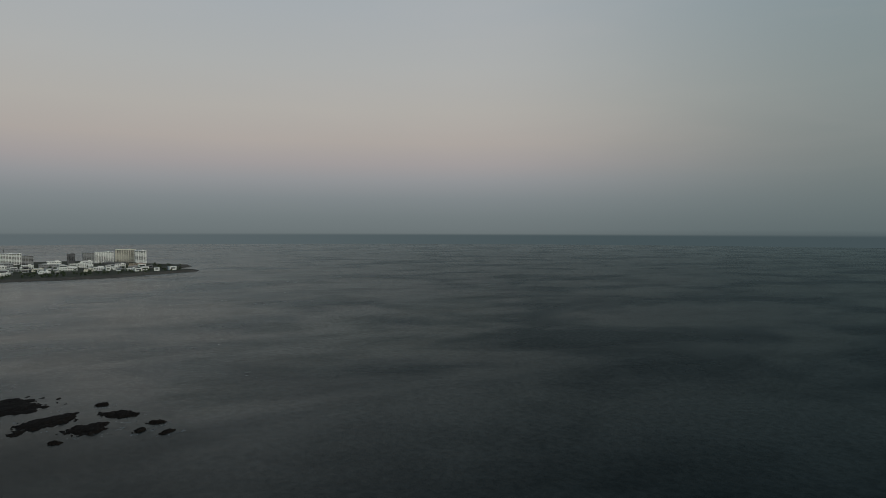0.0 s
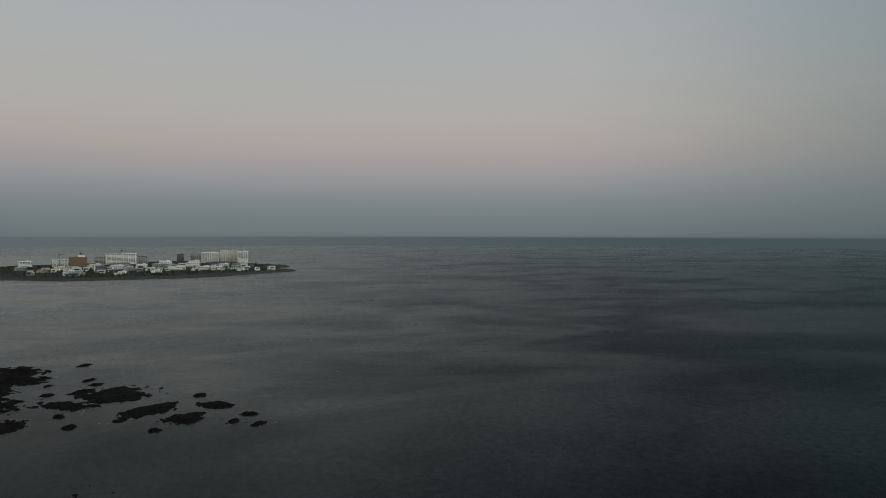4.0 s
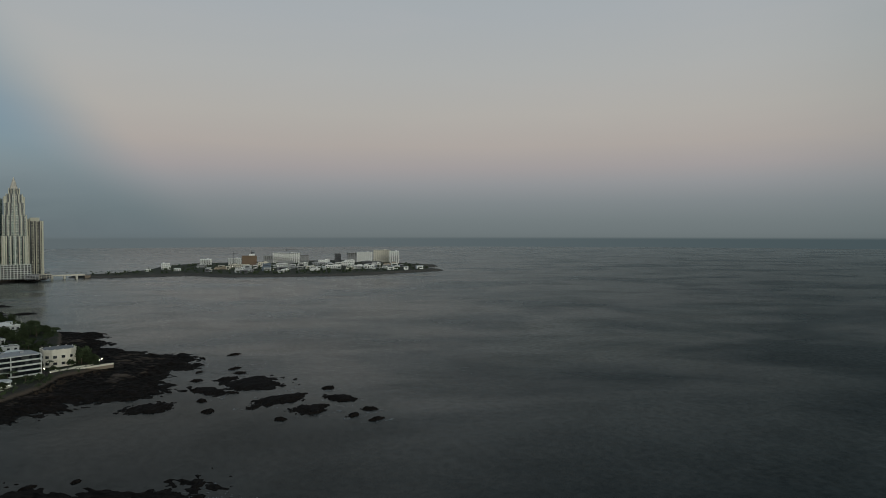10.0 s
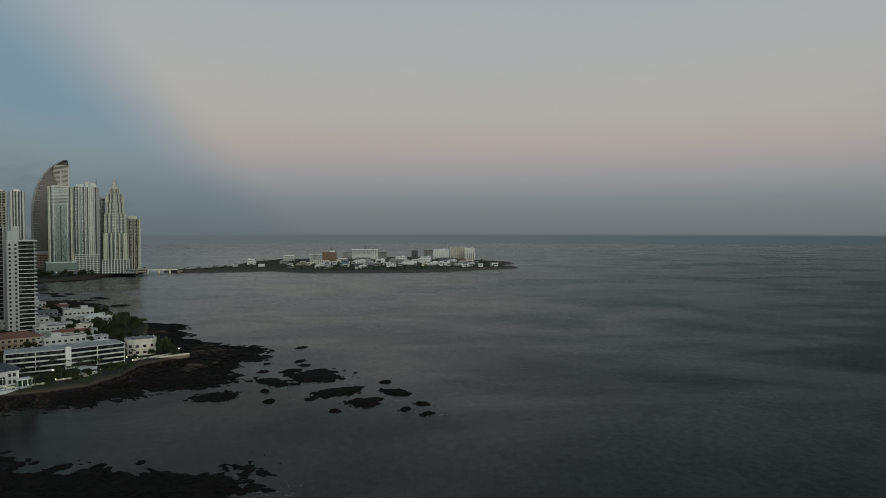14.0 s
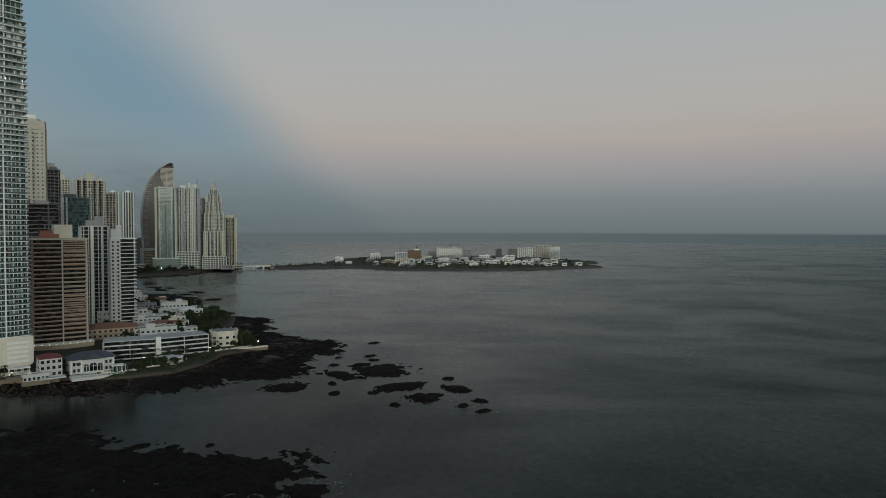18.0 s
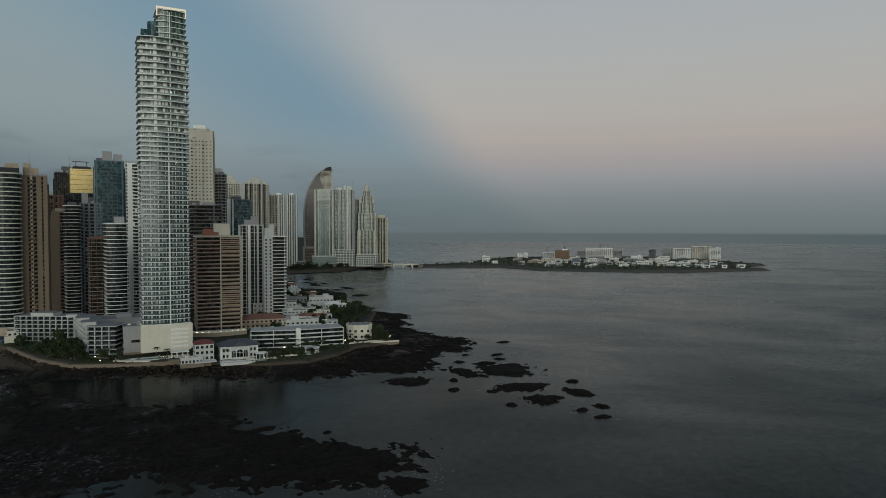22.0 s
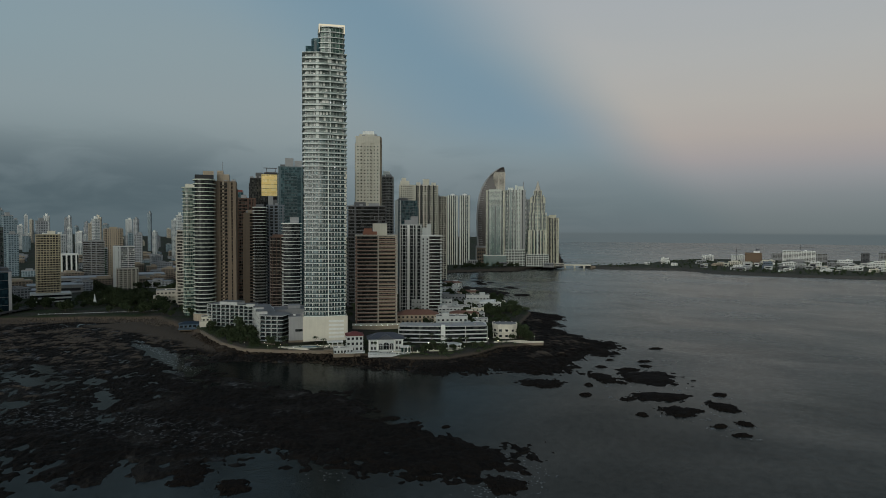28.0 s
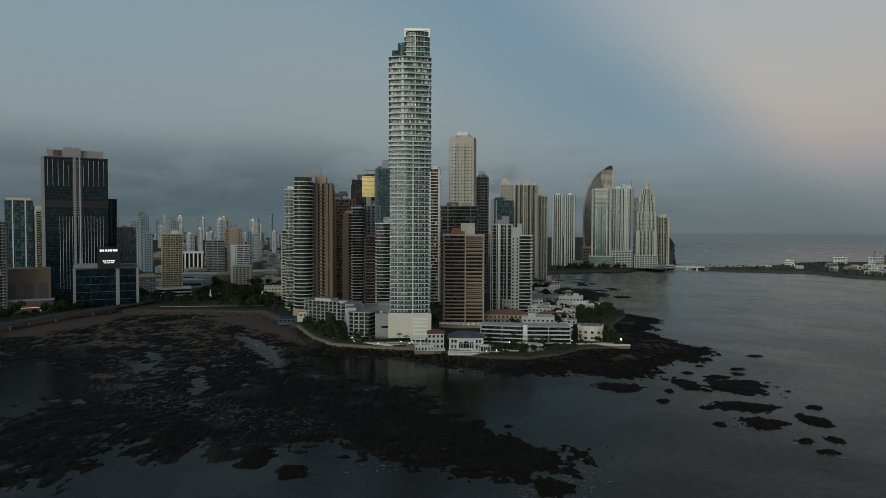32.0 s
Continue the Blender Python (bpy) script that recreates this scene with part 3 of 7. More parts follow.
def tower(name, label, at, size, z0, z1, yaw, glass, trim, storey=3.4, band=0.9, over=0.6, shape="rect", r=0.0, piers=0.0, pier=(0.8, 0.6),
          roof=(), walls=(), category="tower block", group="", base=0.0, base_mat=None, top_mat=None, line=None, rich=True):
    """A tower: window wall, a slab with its parapet at every storey, piers, blank walls, base and roof houses.
    roof: (x, y, w, d, h, material); walls: (x, y, w, d, material) full height."""
    w, d = size
    ob = thing(name, label, category, (*at, z0), radians(yaw), group)
    h = z1 - z0
    pts = outline(shape, w, d, r)
    core = grown(pts, -over)
    part("window_wall", prism(core, h - 0.2, glass), None, ob)
    if base:
        part("base", prism(grown(pts, 0.4), base, base_mat or trim), None, ob, "plain base storeys")
    slab = prism(pts, band, trim, "floor_slab")
    z = base if base else storey
    n = max(1, round((h - z) / storey))
    levels = [z + (h - z) * i / n - band * (0.5 if i < n else 0) for i in range(n + 1)]
    if math.hypot(*at) > 1000:
        part("floor_banding", joined("floor_banding", [(slab, 0, 0, q, 0) for q in levels], trim), None, ob, "thin floor slabs", kind="stuff")
    else:
        for q in levels:
            part("floor_slab", slab, None, ob, at=(0, 0, q))
    if line:
        # a thin pale coping on every parapet
        coping = prism(grown(pts, 0.06), 0.24, line, "coping")
        for q in levels:
            part("coping", coping, None, ob, at=(0, 0, q + band))
    if piers:
        post = box(pier[0], pier[1], h, trim, "pier")
        for x, y, a in along(grown(pts, -pier[1] * 0.35), piers):
            part("pier", post, None, ob, at=(x, y, 0), rz=a)
    if h > 55 and shape == "rect" and rich:
        facade(ob, w, d, h, (h - z) / n, over, z, trim, int(abs(at[0] * 7 + at[1] * 13)), math.hypot(*at) > 1000)
    # plain walls; on far towers also dark strips painted as shaded balcony recesses
    for x, y, ww, dd, mat in walls:
        part("blank_wall", box(ww, dd, h + 0.6, mat, "blank_wall"), None, ob, at=(x, y, 0))
    for x, y, ww, dd, hh, mat in roof:
        part("roof_house", box(ww, dd, hh, mat, "roof_house", 0.25), None, ob, at=(x, y, h + band * 0.4))
    part("roof_parapet", prism(grown(pts, 0.15), 1.1, top_mat or trim), None, ob, at=(0, 0, h - 0.3))
    return ob


def mast(ob, x, y, z, h, r=0.18):
    part("mast", prism(outline("oval", 2 * r, 2 * r), h, GREY), None, ob, "thin antenna mast", (x, y, z))


def windows(ob, w, y, h0, h1, cols, storey, size, mat, skip=()):
    """Single windows in a wall whose face lies at y."""
    pane = box(size[0], 0.24, size[1], mat, "window")
    rows = int((h1 - h0) / storey)
    for i in range(rows):
        for j in range(cols):
            if j not in skip:
                part("window", pane, None, ob, at=(-w / 2 + w * (j + 0.5) / cols, y, h0 + i * storey + 0.9))


# ---- sea, shore and ground ----
def lattice(x, y, size, seed):
    """Smooth value noise, 0 to 1."""
    table = np.random.RandomState(seed).rand(64, 64)
    u, v = x / size, y / size
    i, j = np.floor(u).astype(int), np.floor(v).astype(int)
    a, b = u - i, v - j
    a, b = a * a * (3 - 2 * a), b * b * (3 - 2 * b)
    t = lambda p, q: table[p % 64, q % 64]
    return (t(i, j) * (1 - a) + t(i + 1, j) * a) * (1 - b) + (t(i, j + 1) * (1 - a) + t(i + 1, j + 1) * a) * b


def fractal(x, y, size, seed, octaves=4):
    total, weight = 0, 0
    for o in range(octaves):
        total = total + lattice(x, y, size / 2**o, seed + o) * 0.55**o
        weight += 0.55**o
    return total / weight


def inside(x, y, poly):
    """Distance from the edge of a polygon, positive inside."""
    best, odd = np.full(x.shape, 1e9), np.zeros(x.shape, bool)
    for (x1, y1), (x2, y2) in zip(poly, poly[1:] + poly[:1]):
        dx, dy = x2 - x1, y2 - y1
        t = np.clip(((x - x1) * dx + (y - y1) * dy) / (dx * dx + dy * dy), 0, 1)
        best = np.minimum(best, np.hypot(x - x1 - t * dx, y - y1 - t * dy))
        if dy:
            odd ^= ((y1 > y) != (y2 > y)) & (x < x1 + (y - y1) / dy * dx)
    return np.where(odd, best, -best)


FAR_COAST = [(-1676, -184), (-4800, -740), (-4800, -4200), (900, -4200), (900, -1500), (120, -900), (-60, -640)]
SHORE = [(-292, -498), (-385, -572), (-455, -582), (-498, -510), (-527, -441), (-465, -325), (-419, -270), (-402, -235), (-409, -196), (-419, -170), (-415, -138),
         (-411, -95), (-412, -58), (-436, -26), (-434, 6), (-460, 28), (-490, 16), (-522, 38), (-570, 46), (-590, 20), (-604, 8), (-640, -20), (-700, -28), (-737, -31), (-771, -72),
         (-845, -150), (-950, -212), (-955, -168), (-993, -160), (-1060, -205), (-1078, -290), (-1158, -318), (-1261, -372), (-1394, -392), (-1450, -330), (-1488, -262), (-1580, -246)] + FAR_COAST
TERRACE = [(-300, -560), (-385, -600), (-470, -606), (-515, -520), (-548, -441), (-485, -330), (-440, -272), (-421, -235), (-427, -196), (-437, -168), (-435, -138),
           (-434, -97), (-444, -68), (-472, -52), (-505, -45), (-532, -16), (-548, -22), (-590, -44), (-650, -58), (-737, -66), (-780, -96), (-855, -172), (-960, -236), (-1060, -300), (-1150, -345), (-1261, -400),
           (-1394, -418), (-1470, -345), (-1590, -264), (-1690, -184)] + [(x, y - 15) for x, y in FAR_COAST[1:]]
REEF = [(-419, -270), (-355, -222), (-337, -184), (-331, -151), (-334, -126), (-336, -110), (-321, -93), (-297, -65), (-292, -51), (-291, -38), (-274, -9), (-267, 6), (-270, 28), (-251, 25), (-235, 15), (-233, 0), (-230, -18), (-229, -28), (-230, -45),
        (-225, -65), (-233, -81), (-223, -95), (-211, -99), (-205, -111), (-197, -115), (-201, -134), (-200, -148), (-180, -137), (-177, -143), (-186, -162), (-180, -164), (-176, -175), (-155, -162), (-132, -143), (-80, -200), (-110, -420), (-292, -498), (-385, -572), (-455, -582), (-498, -510), (-527, -441), (-465, -325)]
POOLS = [(-215, -320, 74, 36, 60), (-250, -268, 14, 8, 60), (-395, -292, 72, 9, 58), (-308, -273, 12, 6, 60), (-300, -330, 30, 7, 70), (-282, -235, 18, 5, 55), (-262, -215, 20, 5, 60), (-330, -345, 24, 6, 60), (-240, -190, 16, 5, 50)]


BEACH = [[(-492, -479), (-537, -447), (-512, -381), (-469, -315), (-430, -262), (-416, -262), (-434, -296), (-458, -343), (-478, -399)],
         [(-369, -612), (-425, -640), (-470, -610), (-462, -561), (-391, -532), (-337, -515), (-300, -530)]]


def ridge(x, y, size, seed, octaves=3):
    """Sharp-crested noise, 0 to 1."""
    total, weight = 0, 0
    for o in range(octaves):
        total = total + (1 - np.abs(2 * lattice(x, y, size / 2**o, seed + o) - 1)) * 0.6**o
        weight += 0.6**o
    return total / weight


def ground():
    fine_x, fine_y = np.arange(-770, -100, 1.6), np.arange(-640, 110, 1.6)
    xs = np.r_[np.geomspace(4800, 775, 70) * -1, fine_x, np.linspace(-90, 900, 30)]
    ys = np.r_[np.geomspace(4200, 648, 60) * -1, fine_y, np.linspace(120, 200, 5)]
    x, y = np.meshgrid(xs, ys, indexing="ij")
    n1, n2, n3 = fractal(x, y, 38, 3), fractal(x, y, 9, 11), fractal(x, y, 90, 23)
    crest, crumb = ridge(x, y, 26, 71), ridge(x * 0.8 + y * 0.6, y * 1.5 - x * 0.9, 8, 83)
    wobble = (n1 - 0.5) * 12 + (n2 - 0.5) * 9 + (crest - 0.55) * 10 + (crumb - 0.55) * 6
    shore, wall, reef = inside(x, y, SHORE), inside(x, y, TERRACE), inside(x, y, REEF)
    z = np.full(x.shape, -4.0)
    rim = reef + wobble
    n4 = fractal(x, y, 5, 61, 2)
    sand = np.maximum(inside(x, y, BEACH[0]), inside(x, y, BEACH[1]))
    # bare black rock stands higher at the seaward end than the silt of the flat
    level = 0.42 + 0.38 * np.clip((y + 150) / 110, 0, 1) + 0.25 * np.clip((-x - 330) / 80, 0, 1)
    flat = np.clip(rim * 0.09, -4, level) + (n1 - 0.5) * 1.3 + (n2 - 0.5) * 1.5 + (n3 - 0.5) * 0.9 + (n4 - 0.5) * 1.2 + (crumb - 0.55) * 1.6 + (crest - 0.55) * 0.8
    for px, py, a, b, turn in POOLS:
        c, s = math.cos(radians(turn)), math.sin(radians(turn))
        u, v = ((x - px) * c + (y - py) * s) / a, (-(x - px) * s + (y - py) * c) / b
        u, v = u + (n1 - 0.5) * 1.5, v + (n2 - 0.5) * 1.3 + (n1 - 0.5)
        flat -= (3.0 if b >= 30 else 2.6 if a == 72 else 1.15) * np.exp(-((u * u + v * v) ** 1.2)) * (0.4 + 1.2 * n4)
    z = np.maximum(z, np.where(rim > -30, flat, -4))
    apron = np.clip((shore + wobble * 0.7) * 0.11, -4, 2.4) + ((n2 - 0.45) * 1.6 + (n1 - 0.5) * 1.8 + (n4 - 0.5) * 1.0 + (crumb - 0.55) * 2.2 + (crest - 0.55) * 1.4) * (shore < 60)
    z = np.maximum(z, np.where(shore > -40, apron, -4))
    z = np.maximum(z, np.where(sand > -6, np.clip(1.2 + sand * 0.05, 0.4, 2.4) + (n1 - 0.5) * 0.5, -4))
    z = np.where(wall > 0, np.maximum(z, np.clip(3.6 + wall * 0.5, 0, 6.0) + (n1 - 0.5) * 0.6), z)
    far = np.clip((np.hypot(x, y) - 2600) / 1600, 0, 1)
    z = np.where(wall > 0, z + far * far * fractal(x, y, 700, 41) * 46, z)
    nx, ny = len(xs), len(ys)
    idx = np.arange(nx * ny).reshape(nx, ny)
    f = np.stack([idx[:-1, :-1], idx[1:, :-1], idx[1:, 1:], idx[:-1, 1:]], -1).reshape(-1, 4)
    zz = z.ravel()
    f = f[(zz[f] > -2.5).any(1)]
    used = np.unique(f)
    place = np.zeros(nx * ny, int)
    place[used] = np.arange(len(used))
    me = bpy.data.meshes.new("ground")
    me.from_pydata(np.stack([x.ravel(), y.ravel(), zz], -1)[used].tolist(), [], place[f].tolist())
    me.polygons.foreach_set("use_smooth", np.zeros(len(f), bool))
    me.materials.append(ground_material())
    tagged(new("ground", me), "dark wet rock, mud flat, beach and city ground", "ground", kind="structure")


ground()


def sea():
    bm = bmesh.new()
    bmesh.ops.create_circle(bm, cap_ends=True, radius=4960, segments=180)
    me = bpy.data.meshes.new("water")
    bm.to_mesh(me)
    bm.free()
    me.materials.append(sea_material())
    ob = tagged(new("water", me), "calm grey-brown sea at low tide under a dusk sky", "water", kind="structure")
    ob.location = (16, 60, 0)


sea()


def rock(at, a, b, turn, height, seed):
    """A low, broken ledge of rock that stands out of the water, with its own splinters round it."""
    step = max(0.35, min(a, b) / 15)
    xs, ys = np.arange(-1.55 * a, 1.55 * a, step), np.arange(-1.55 * b, 1.55 * b, step)
    x, y = np.meshgrid(xs, ys, indexing="ij")
    ox, oy = x + seed * 37.3, y * 1.3 + seed * 11.7
    size = max(a, b)
    r = np.hypot(x / a, y / b) + (fractal(ox, oy, size * 0.7, seed) - 0.5) * 1.0 + (ridge(ox, oy, size * 0.32, seed + 9, 3) - 0.55) * 0.6 + (ridge(ox, oy, size * 0.1, seed + 13, 2) - 0.55) * 0.28
    z = np.clip((0.78 - r) * 2.8, -1.2, 1.0) * height + (ridge(ox, oy, max(1.6, size * 0.16), seed + 5, 2) - 0.5) * 0.9 * min(1.0, height)
    idx = np.arange(x.size).reshape(x.shape)
    f = np.stack([idx[:-1, :-1], idx[1:, :-1], idx[1:, 1:], idx[:-1, 1:]], -1).reshape(-1, 4)
    f = f[(z.ravel()[f] > -0.15).any(1)]
    used, back = np.unique(f, return_inverse=True)
    v = np.stack([x.ravel(), y.ravel(), z.ravel()], -1)[used]
    ob = new("reef_rock", mesh_of("reef_rock", v.tolist(), back.reshape(-1, 4).tolist(), ROCKM))
    ob.location, ob.rotation_euler = (*at, 0), (0, 0, radians(turn))
    return tagged(ob, "low ledge of wet black rock standing out of the sea", "rock", "rocks off the point")


ROCKS = [
    (-438, 47, 10, 20), (-452, 77, 27, 30), (-396, 84, 25, 13), (-366, 97, 14, 12), (-386, 120, 9, 15), (-414, 121, 5, 5), (-344, 116, 6, 4), (-353, 129, 5, 6),
    (-331, 126, 8, 3), (-407, 10, 19, 17), (-535, 34, 17, 24), (-353, 77, 4, 5), (-386, 42, 5, 4), (-413, 41, 4, 6), (-229, 30, 11, 11), (-194, -96, 10, 15), (-191, -72, 9, 10), (-470, 62, 8, 6), (-505, 72, 7, 3), (-566, 78, 8, 4),
]
for i, (x, y, a, b) in enumerate(ROCKS):
    rock((x, y), a, b, 120, 0.9 + 0.012 * a, 100 + i)
# crumbs of rock strewn round the ledges, off the reef and in the far bay
rng = np.random.RandomState(8)
for i in range(10):
    t = rng.rand()
    rock((-575 + 150 * t + rng.randn() * 9, 44 + 18 * t + rng.randn() * 9), 2 + 5 * rng.rand(), 2 + 5 * rng.rand(), 100 + rng.rand() * 40, 0.5 + 0.4 * rng.rand(), 420 + i)
for i in range(34):
    k = rng.randint(0, 19)
    (x1, y1), (x2, y2) = REEF[k], REEF[k + 1]
    t, size = rng.rand(), 0.8 + 3.0 * rng.rand() ** 2
    rock((x1 + (x2 - x1) * t + rng.randn() * 6, y1 + (y2 - y1) * t + rng.randn() * 6), size * 1.6, size, 100 + rng.rand() * 40, 0.4 + 0.5 * rng.rand(), 500 + i)
for i in range(16):
    t = rng.rand()
    rock((-930 - 330 * t + rng.randn() * 25, -140 - 190 * t + rng.rand() * 40), 5 + 9 * rng.rand(), 6 + 12 * rng.rand(), 90 + rng.rand() * 60, 0.8, 700 + i)


def foam():
    """Broken water: flecks at the seaward side of the ledges and in the stream that drains the flat."""
    r = np.random.RandomState(12)
    v, f = [], []

    def fleck(x, y, long, wide, turn):
        c, s = math.cos(turn), math.sin(turn)
        n = len(v)
        for i in range(7):
            t = i * 0.8976
            a, b = long * math.cos(t) * (0.6 + 0.6 * r.rand()), wide * math.sin(t) * (0.6 + 0.6 * r.rand())
            v.append((x + a * c - b * s, y + a * s + b * c, 0.07))
        f.append(tuple(range(n, n + 7)))

    for x, y, a, b in ROCKS[:9]:
        for i in range(int(8 + a)):
            q = radians(-60 + 130 * r.rand())
            if r.rand() < 0.55:
                d = 1.15 + 0.35 * r.rand()
                fleck(x + math.cos(q) * b * d + 1, y + math.sin(q) * a * d, 0.4 + 1.3 * r.rand(), 0.12 + 0.25 * r.rand(), r.rand() * 3.1)
    for cx, cy, spread, count in ((-237, 34, 8, 110), (-222, 26, 7, 70), (-262, 30, 6, 25), (-213, -40, 6, 16)):
        for i in range(count):
            fleck(cx + r.randn() * spread, cy + r.randn() * spread, 0.3 + 0.8 * r.rand(), 0.08 + 0.18 * r.rand(), r.rand() * 3.1)
    for i in range(240):
        t = r.rand()
        x, y = -448 + 96 * t + r.randn() * (3 + 8 * t * (1 - t)), -372 + 148 * t + r.randn() * 5
        fleck(x, y, 0.8 + 3.2 * r.rand(), 0.06 + 0.13 * r.rand(), radians(58) + r.randn() * 0.3)
    tagged(new("sea_foam", mesh_of("sea_foam", v, f, FOAM)), "pale flecks of foam round the rocks and stream", "foam", kind="stuff")


foam()


# ---- the towers of the point ----
def tall_tower():
    """The slim white tower at the water: round-ended balcony slabs, a stepped glass crown, a plain cream base."""
    ob = thing("residential_tower", "very tall slim white tower with curved balcony slabs, glass crown", "skyscraper", (-475, -192, 8), radians(122))
    w, d, h0, h1, h2 = 35, 25, 20.5, 240, 264
    plan = outline("bow", w, d, 3.6)
    front = lambda x: -d / 2 - 3.6 * math.sin(math.pi * (x + w / 2) / w)
    part("base", prism(outline("rect", 37, 33), h0, CREAM), None, ob, "plain cream base box")
    for i in range(5):
        part("louvre", box(12.5, 0.3, 1.7, WHITE, "louvre"), None, ob, "louvred vent strip", (9, -16.6, 2.5 + i * 3.3))
    low, high = h0, 168
    part("window_wall", prism(grown(plan, -1.5), high - h0, GLASS_W), None, ob, "blue-green glass window wall", (0, 0, h0))
    part("window_wall", prism(grown(plan, -2.6), h1 - high, GLASS_U), None, ob, "blue-green glass window wall", (0, 0, high))
    slab = prism(plan, 0.48, SLABW, "floor_slab")
    n1, n2 = 40, 15
    levels = [low + (high - low) * i / n1 for i in range(n1)] + [high + (h1 - high) * i / n2 for i in range(n2 + 1)]
    glassrail = prism(grown(plan, -0.15), 1.0, RAIL)
    wide = prism(grown(plan, 0.9), 0.55, SLABW)
    widerail = prism(grown(plan, 0.6), 1.05, PALERAIL)
    for i, z in enumerate(levels):
        part("floor_slab", wide if i >= n1 - 6 else slab, None, ob, at=(0, 0, z))
        if i < len(levels) - 1:
            part("balcony_rail", widerail if i >= n1 - 6 else glassrail, None, ob, "glass balcony rail", (0, 0, z + 0.55))
    # white posts between the windows of the lower storeys, and the one tall pier
    for x, thick in ((-16.4, 0.8), (-13.2, 0.25), (-10.4, 0.9), (-7.6, 0.25), (-5.0, 0.8), (-2.3, 0.25), (0.2, 0.25), (5.2, 0.25), (7.6, 0.7), (10.2, 0.25), (12.8, 0.7), (16.4, 0.7)):
        part("pier", box(thick, 0.6, high - h0, OFFWHITE, "pier"), None, ob, at=(x, front(x) + 1.55, h0))
    part("pier", box(0.9, 0.8, 172 - h0, SLABW, "pier"), None, ob, "tall white pier", (2.6, front(2.6) + 0.2, h0))
    # broken walls behind the deep balconies higher up
    r = np.random.RandomState(19)
    panels = []
    for i in range(n2):
        z0, z1 = levels[n1 + i], levels[n1 + i + 1]
        for x in (-15, -12, -9, -3.5, -0.5, 2, 7.5, 10.5, 13.5, 16):
            if r.rand() < 0.5:
                panels.append((box(r.choice((0.9, 1.6, 2.6)), 0.5, (z1 - z0) * r.choice((0.55, 1.0)), WHITE, "panel"), x + r.randn() * 0.6, front(x) + 2.4, z0, 0))
    part("panelling", joined("panelling", panels, WHITE), None, ob, "white walls behind the balconies", kind="stuff")
    part("pier", box(2.4, 0.8, h1 - high, SLABW, "pier"), None, ob, at=(-6.2, front(-6.2) + 1.4, high))
    part("pier", box(0.8, 0.8, h2 - high - 4, SLABW, "pier"), None, ob, at=(4.4, front(4.4) + 1.0, high))
    for side in (-1, 1):
        for y in (-8, -1, 7):
            part("pier", box(1.0, 2.4, h1 - h0, WHITE, "pier"), None, ob, at=(side * 15.6, y, h0))
    for x, z, wide_, tall_ in ((4.9, 196.5, 0.4, 3.2), (15.4, 196.5, 0.4, 3.2), (8.0, 145.5, 0.9, 1.9)):
        part("lit_window", box(wide_, 0.3, tall_, SIGN, "lit_window"), None, ob, "small lit window", (x, front(x) - 0.2, z))
    # the crown: the slabs step back on one side, and a white frame closes the top
    crown = outline("bow", 22, 23, 2.6)
    shift = 6.0
    part("crown_wall", prism(grown(crown, -1.4), h2 - h1 - 2, GLASS_S), None, ob, "glass crown", (shift, 0, h1))
    for i in range(6):
        part("floor_slab", prism(crown, 0.55, WHITE), None, ob, at=(shift, 0, h1 + 0.2 + i * (h2 - h1 - 2) / 5))
    part("crown_screen", prism(outline("oval", 8.5, 10), 13, GLASS_B), None, ob, "curved glass screen", (-6.5, -6, h1))
    part("crown_screen", box(9, 10, 6.5, GLASS_B, "crown_screen"), None, ob, "stepped glass box", (-11, -5, h1))
    for x in (-4.4, 16.2):
        part("crown_post", box(0.9, 0.9, 6.5, CROWN, "crown_post"), None, ob, "lit white post", (x, -12.8, h2 - 6.6))
    part("crown_beam", box(21.5, 0.9, 1.3, CROWN, "crown_beam"), None, ob, "lit white top beam", (5.9, -12.8, h2 - 0.8))
    part("crown_cap", box(20, 22, 3.0, DARKGREY, "crown_cap"), None, ob, "dark plant screen", (6, 1, h2 - 3.2))


SLABW = material("fresh_white_paint", (0.70, 0.73, 0.69), 0.55, vary=0.1, streak=0.12)
RAIL = material("grey_green_rail_glass", (0.075, 0.105, 0.105), 0.15, spec=0.5)
PALERAIL = material("pale_rail_glass", (0.24, 0.29, 0.275), 0.2, spec=0.5)
tall_tower()

tower("round_tower", "round-fronted tower with dark glass and pale grey bands", (-532, -364), (22, 26), 8, 151, 131, GLASS_D, SAGE, 3.95, 0.85, 1.6, "round", 10.5, category="tower block",
      base=7, base_mat=TAN, roof=((0, 2, 18, 18, 5, BLACK), (4, 0, 10, 10, 9, TAN)))
ob = tower("apartment_tower", "brown apartment tower with stacked small balconies", (-557, -357), (22, 26), 6, 150, 124, RECESS_SHADE, BROWNSTONE, 3.78, 0.8, 1.4, walls=((4.5, -12.5, 4, 2, BROWNSTONE), (9.5, 0, 3.4, 27, BROWNSTONE), (-1.5, -12.7, 2, 1.6, TAN), (-7.5, -12.9, 6.4, 1.6, BROWNSTONE)),
           roof=((-2, 0, 12, 14, 8, TAN), (-5, 0, 6, 8, 12, TAN)))
windows(ob, 6.4, -13.75, 6, 143, 2, 3.78, (1.5, 1.5), GLASS_D)
mast(ob, -3, 0, 150, 16)
tower("apartment_tower", "pale tower with dark window bands", (-570, -414), (17, 24), 6, 146, 129, GLASS_T, SAGE, 3.89, 0.7, 1.3, "round", 6, roof=((0, 0, 10, 14, 4, CREAM),))
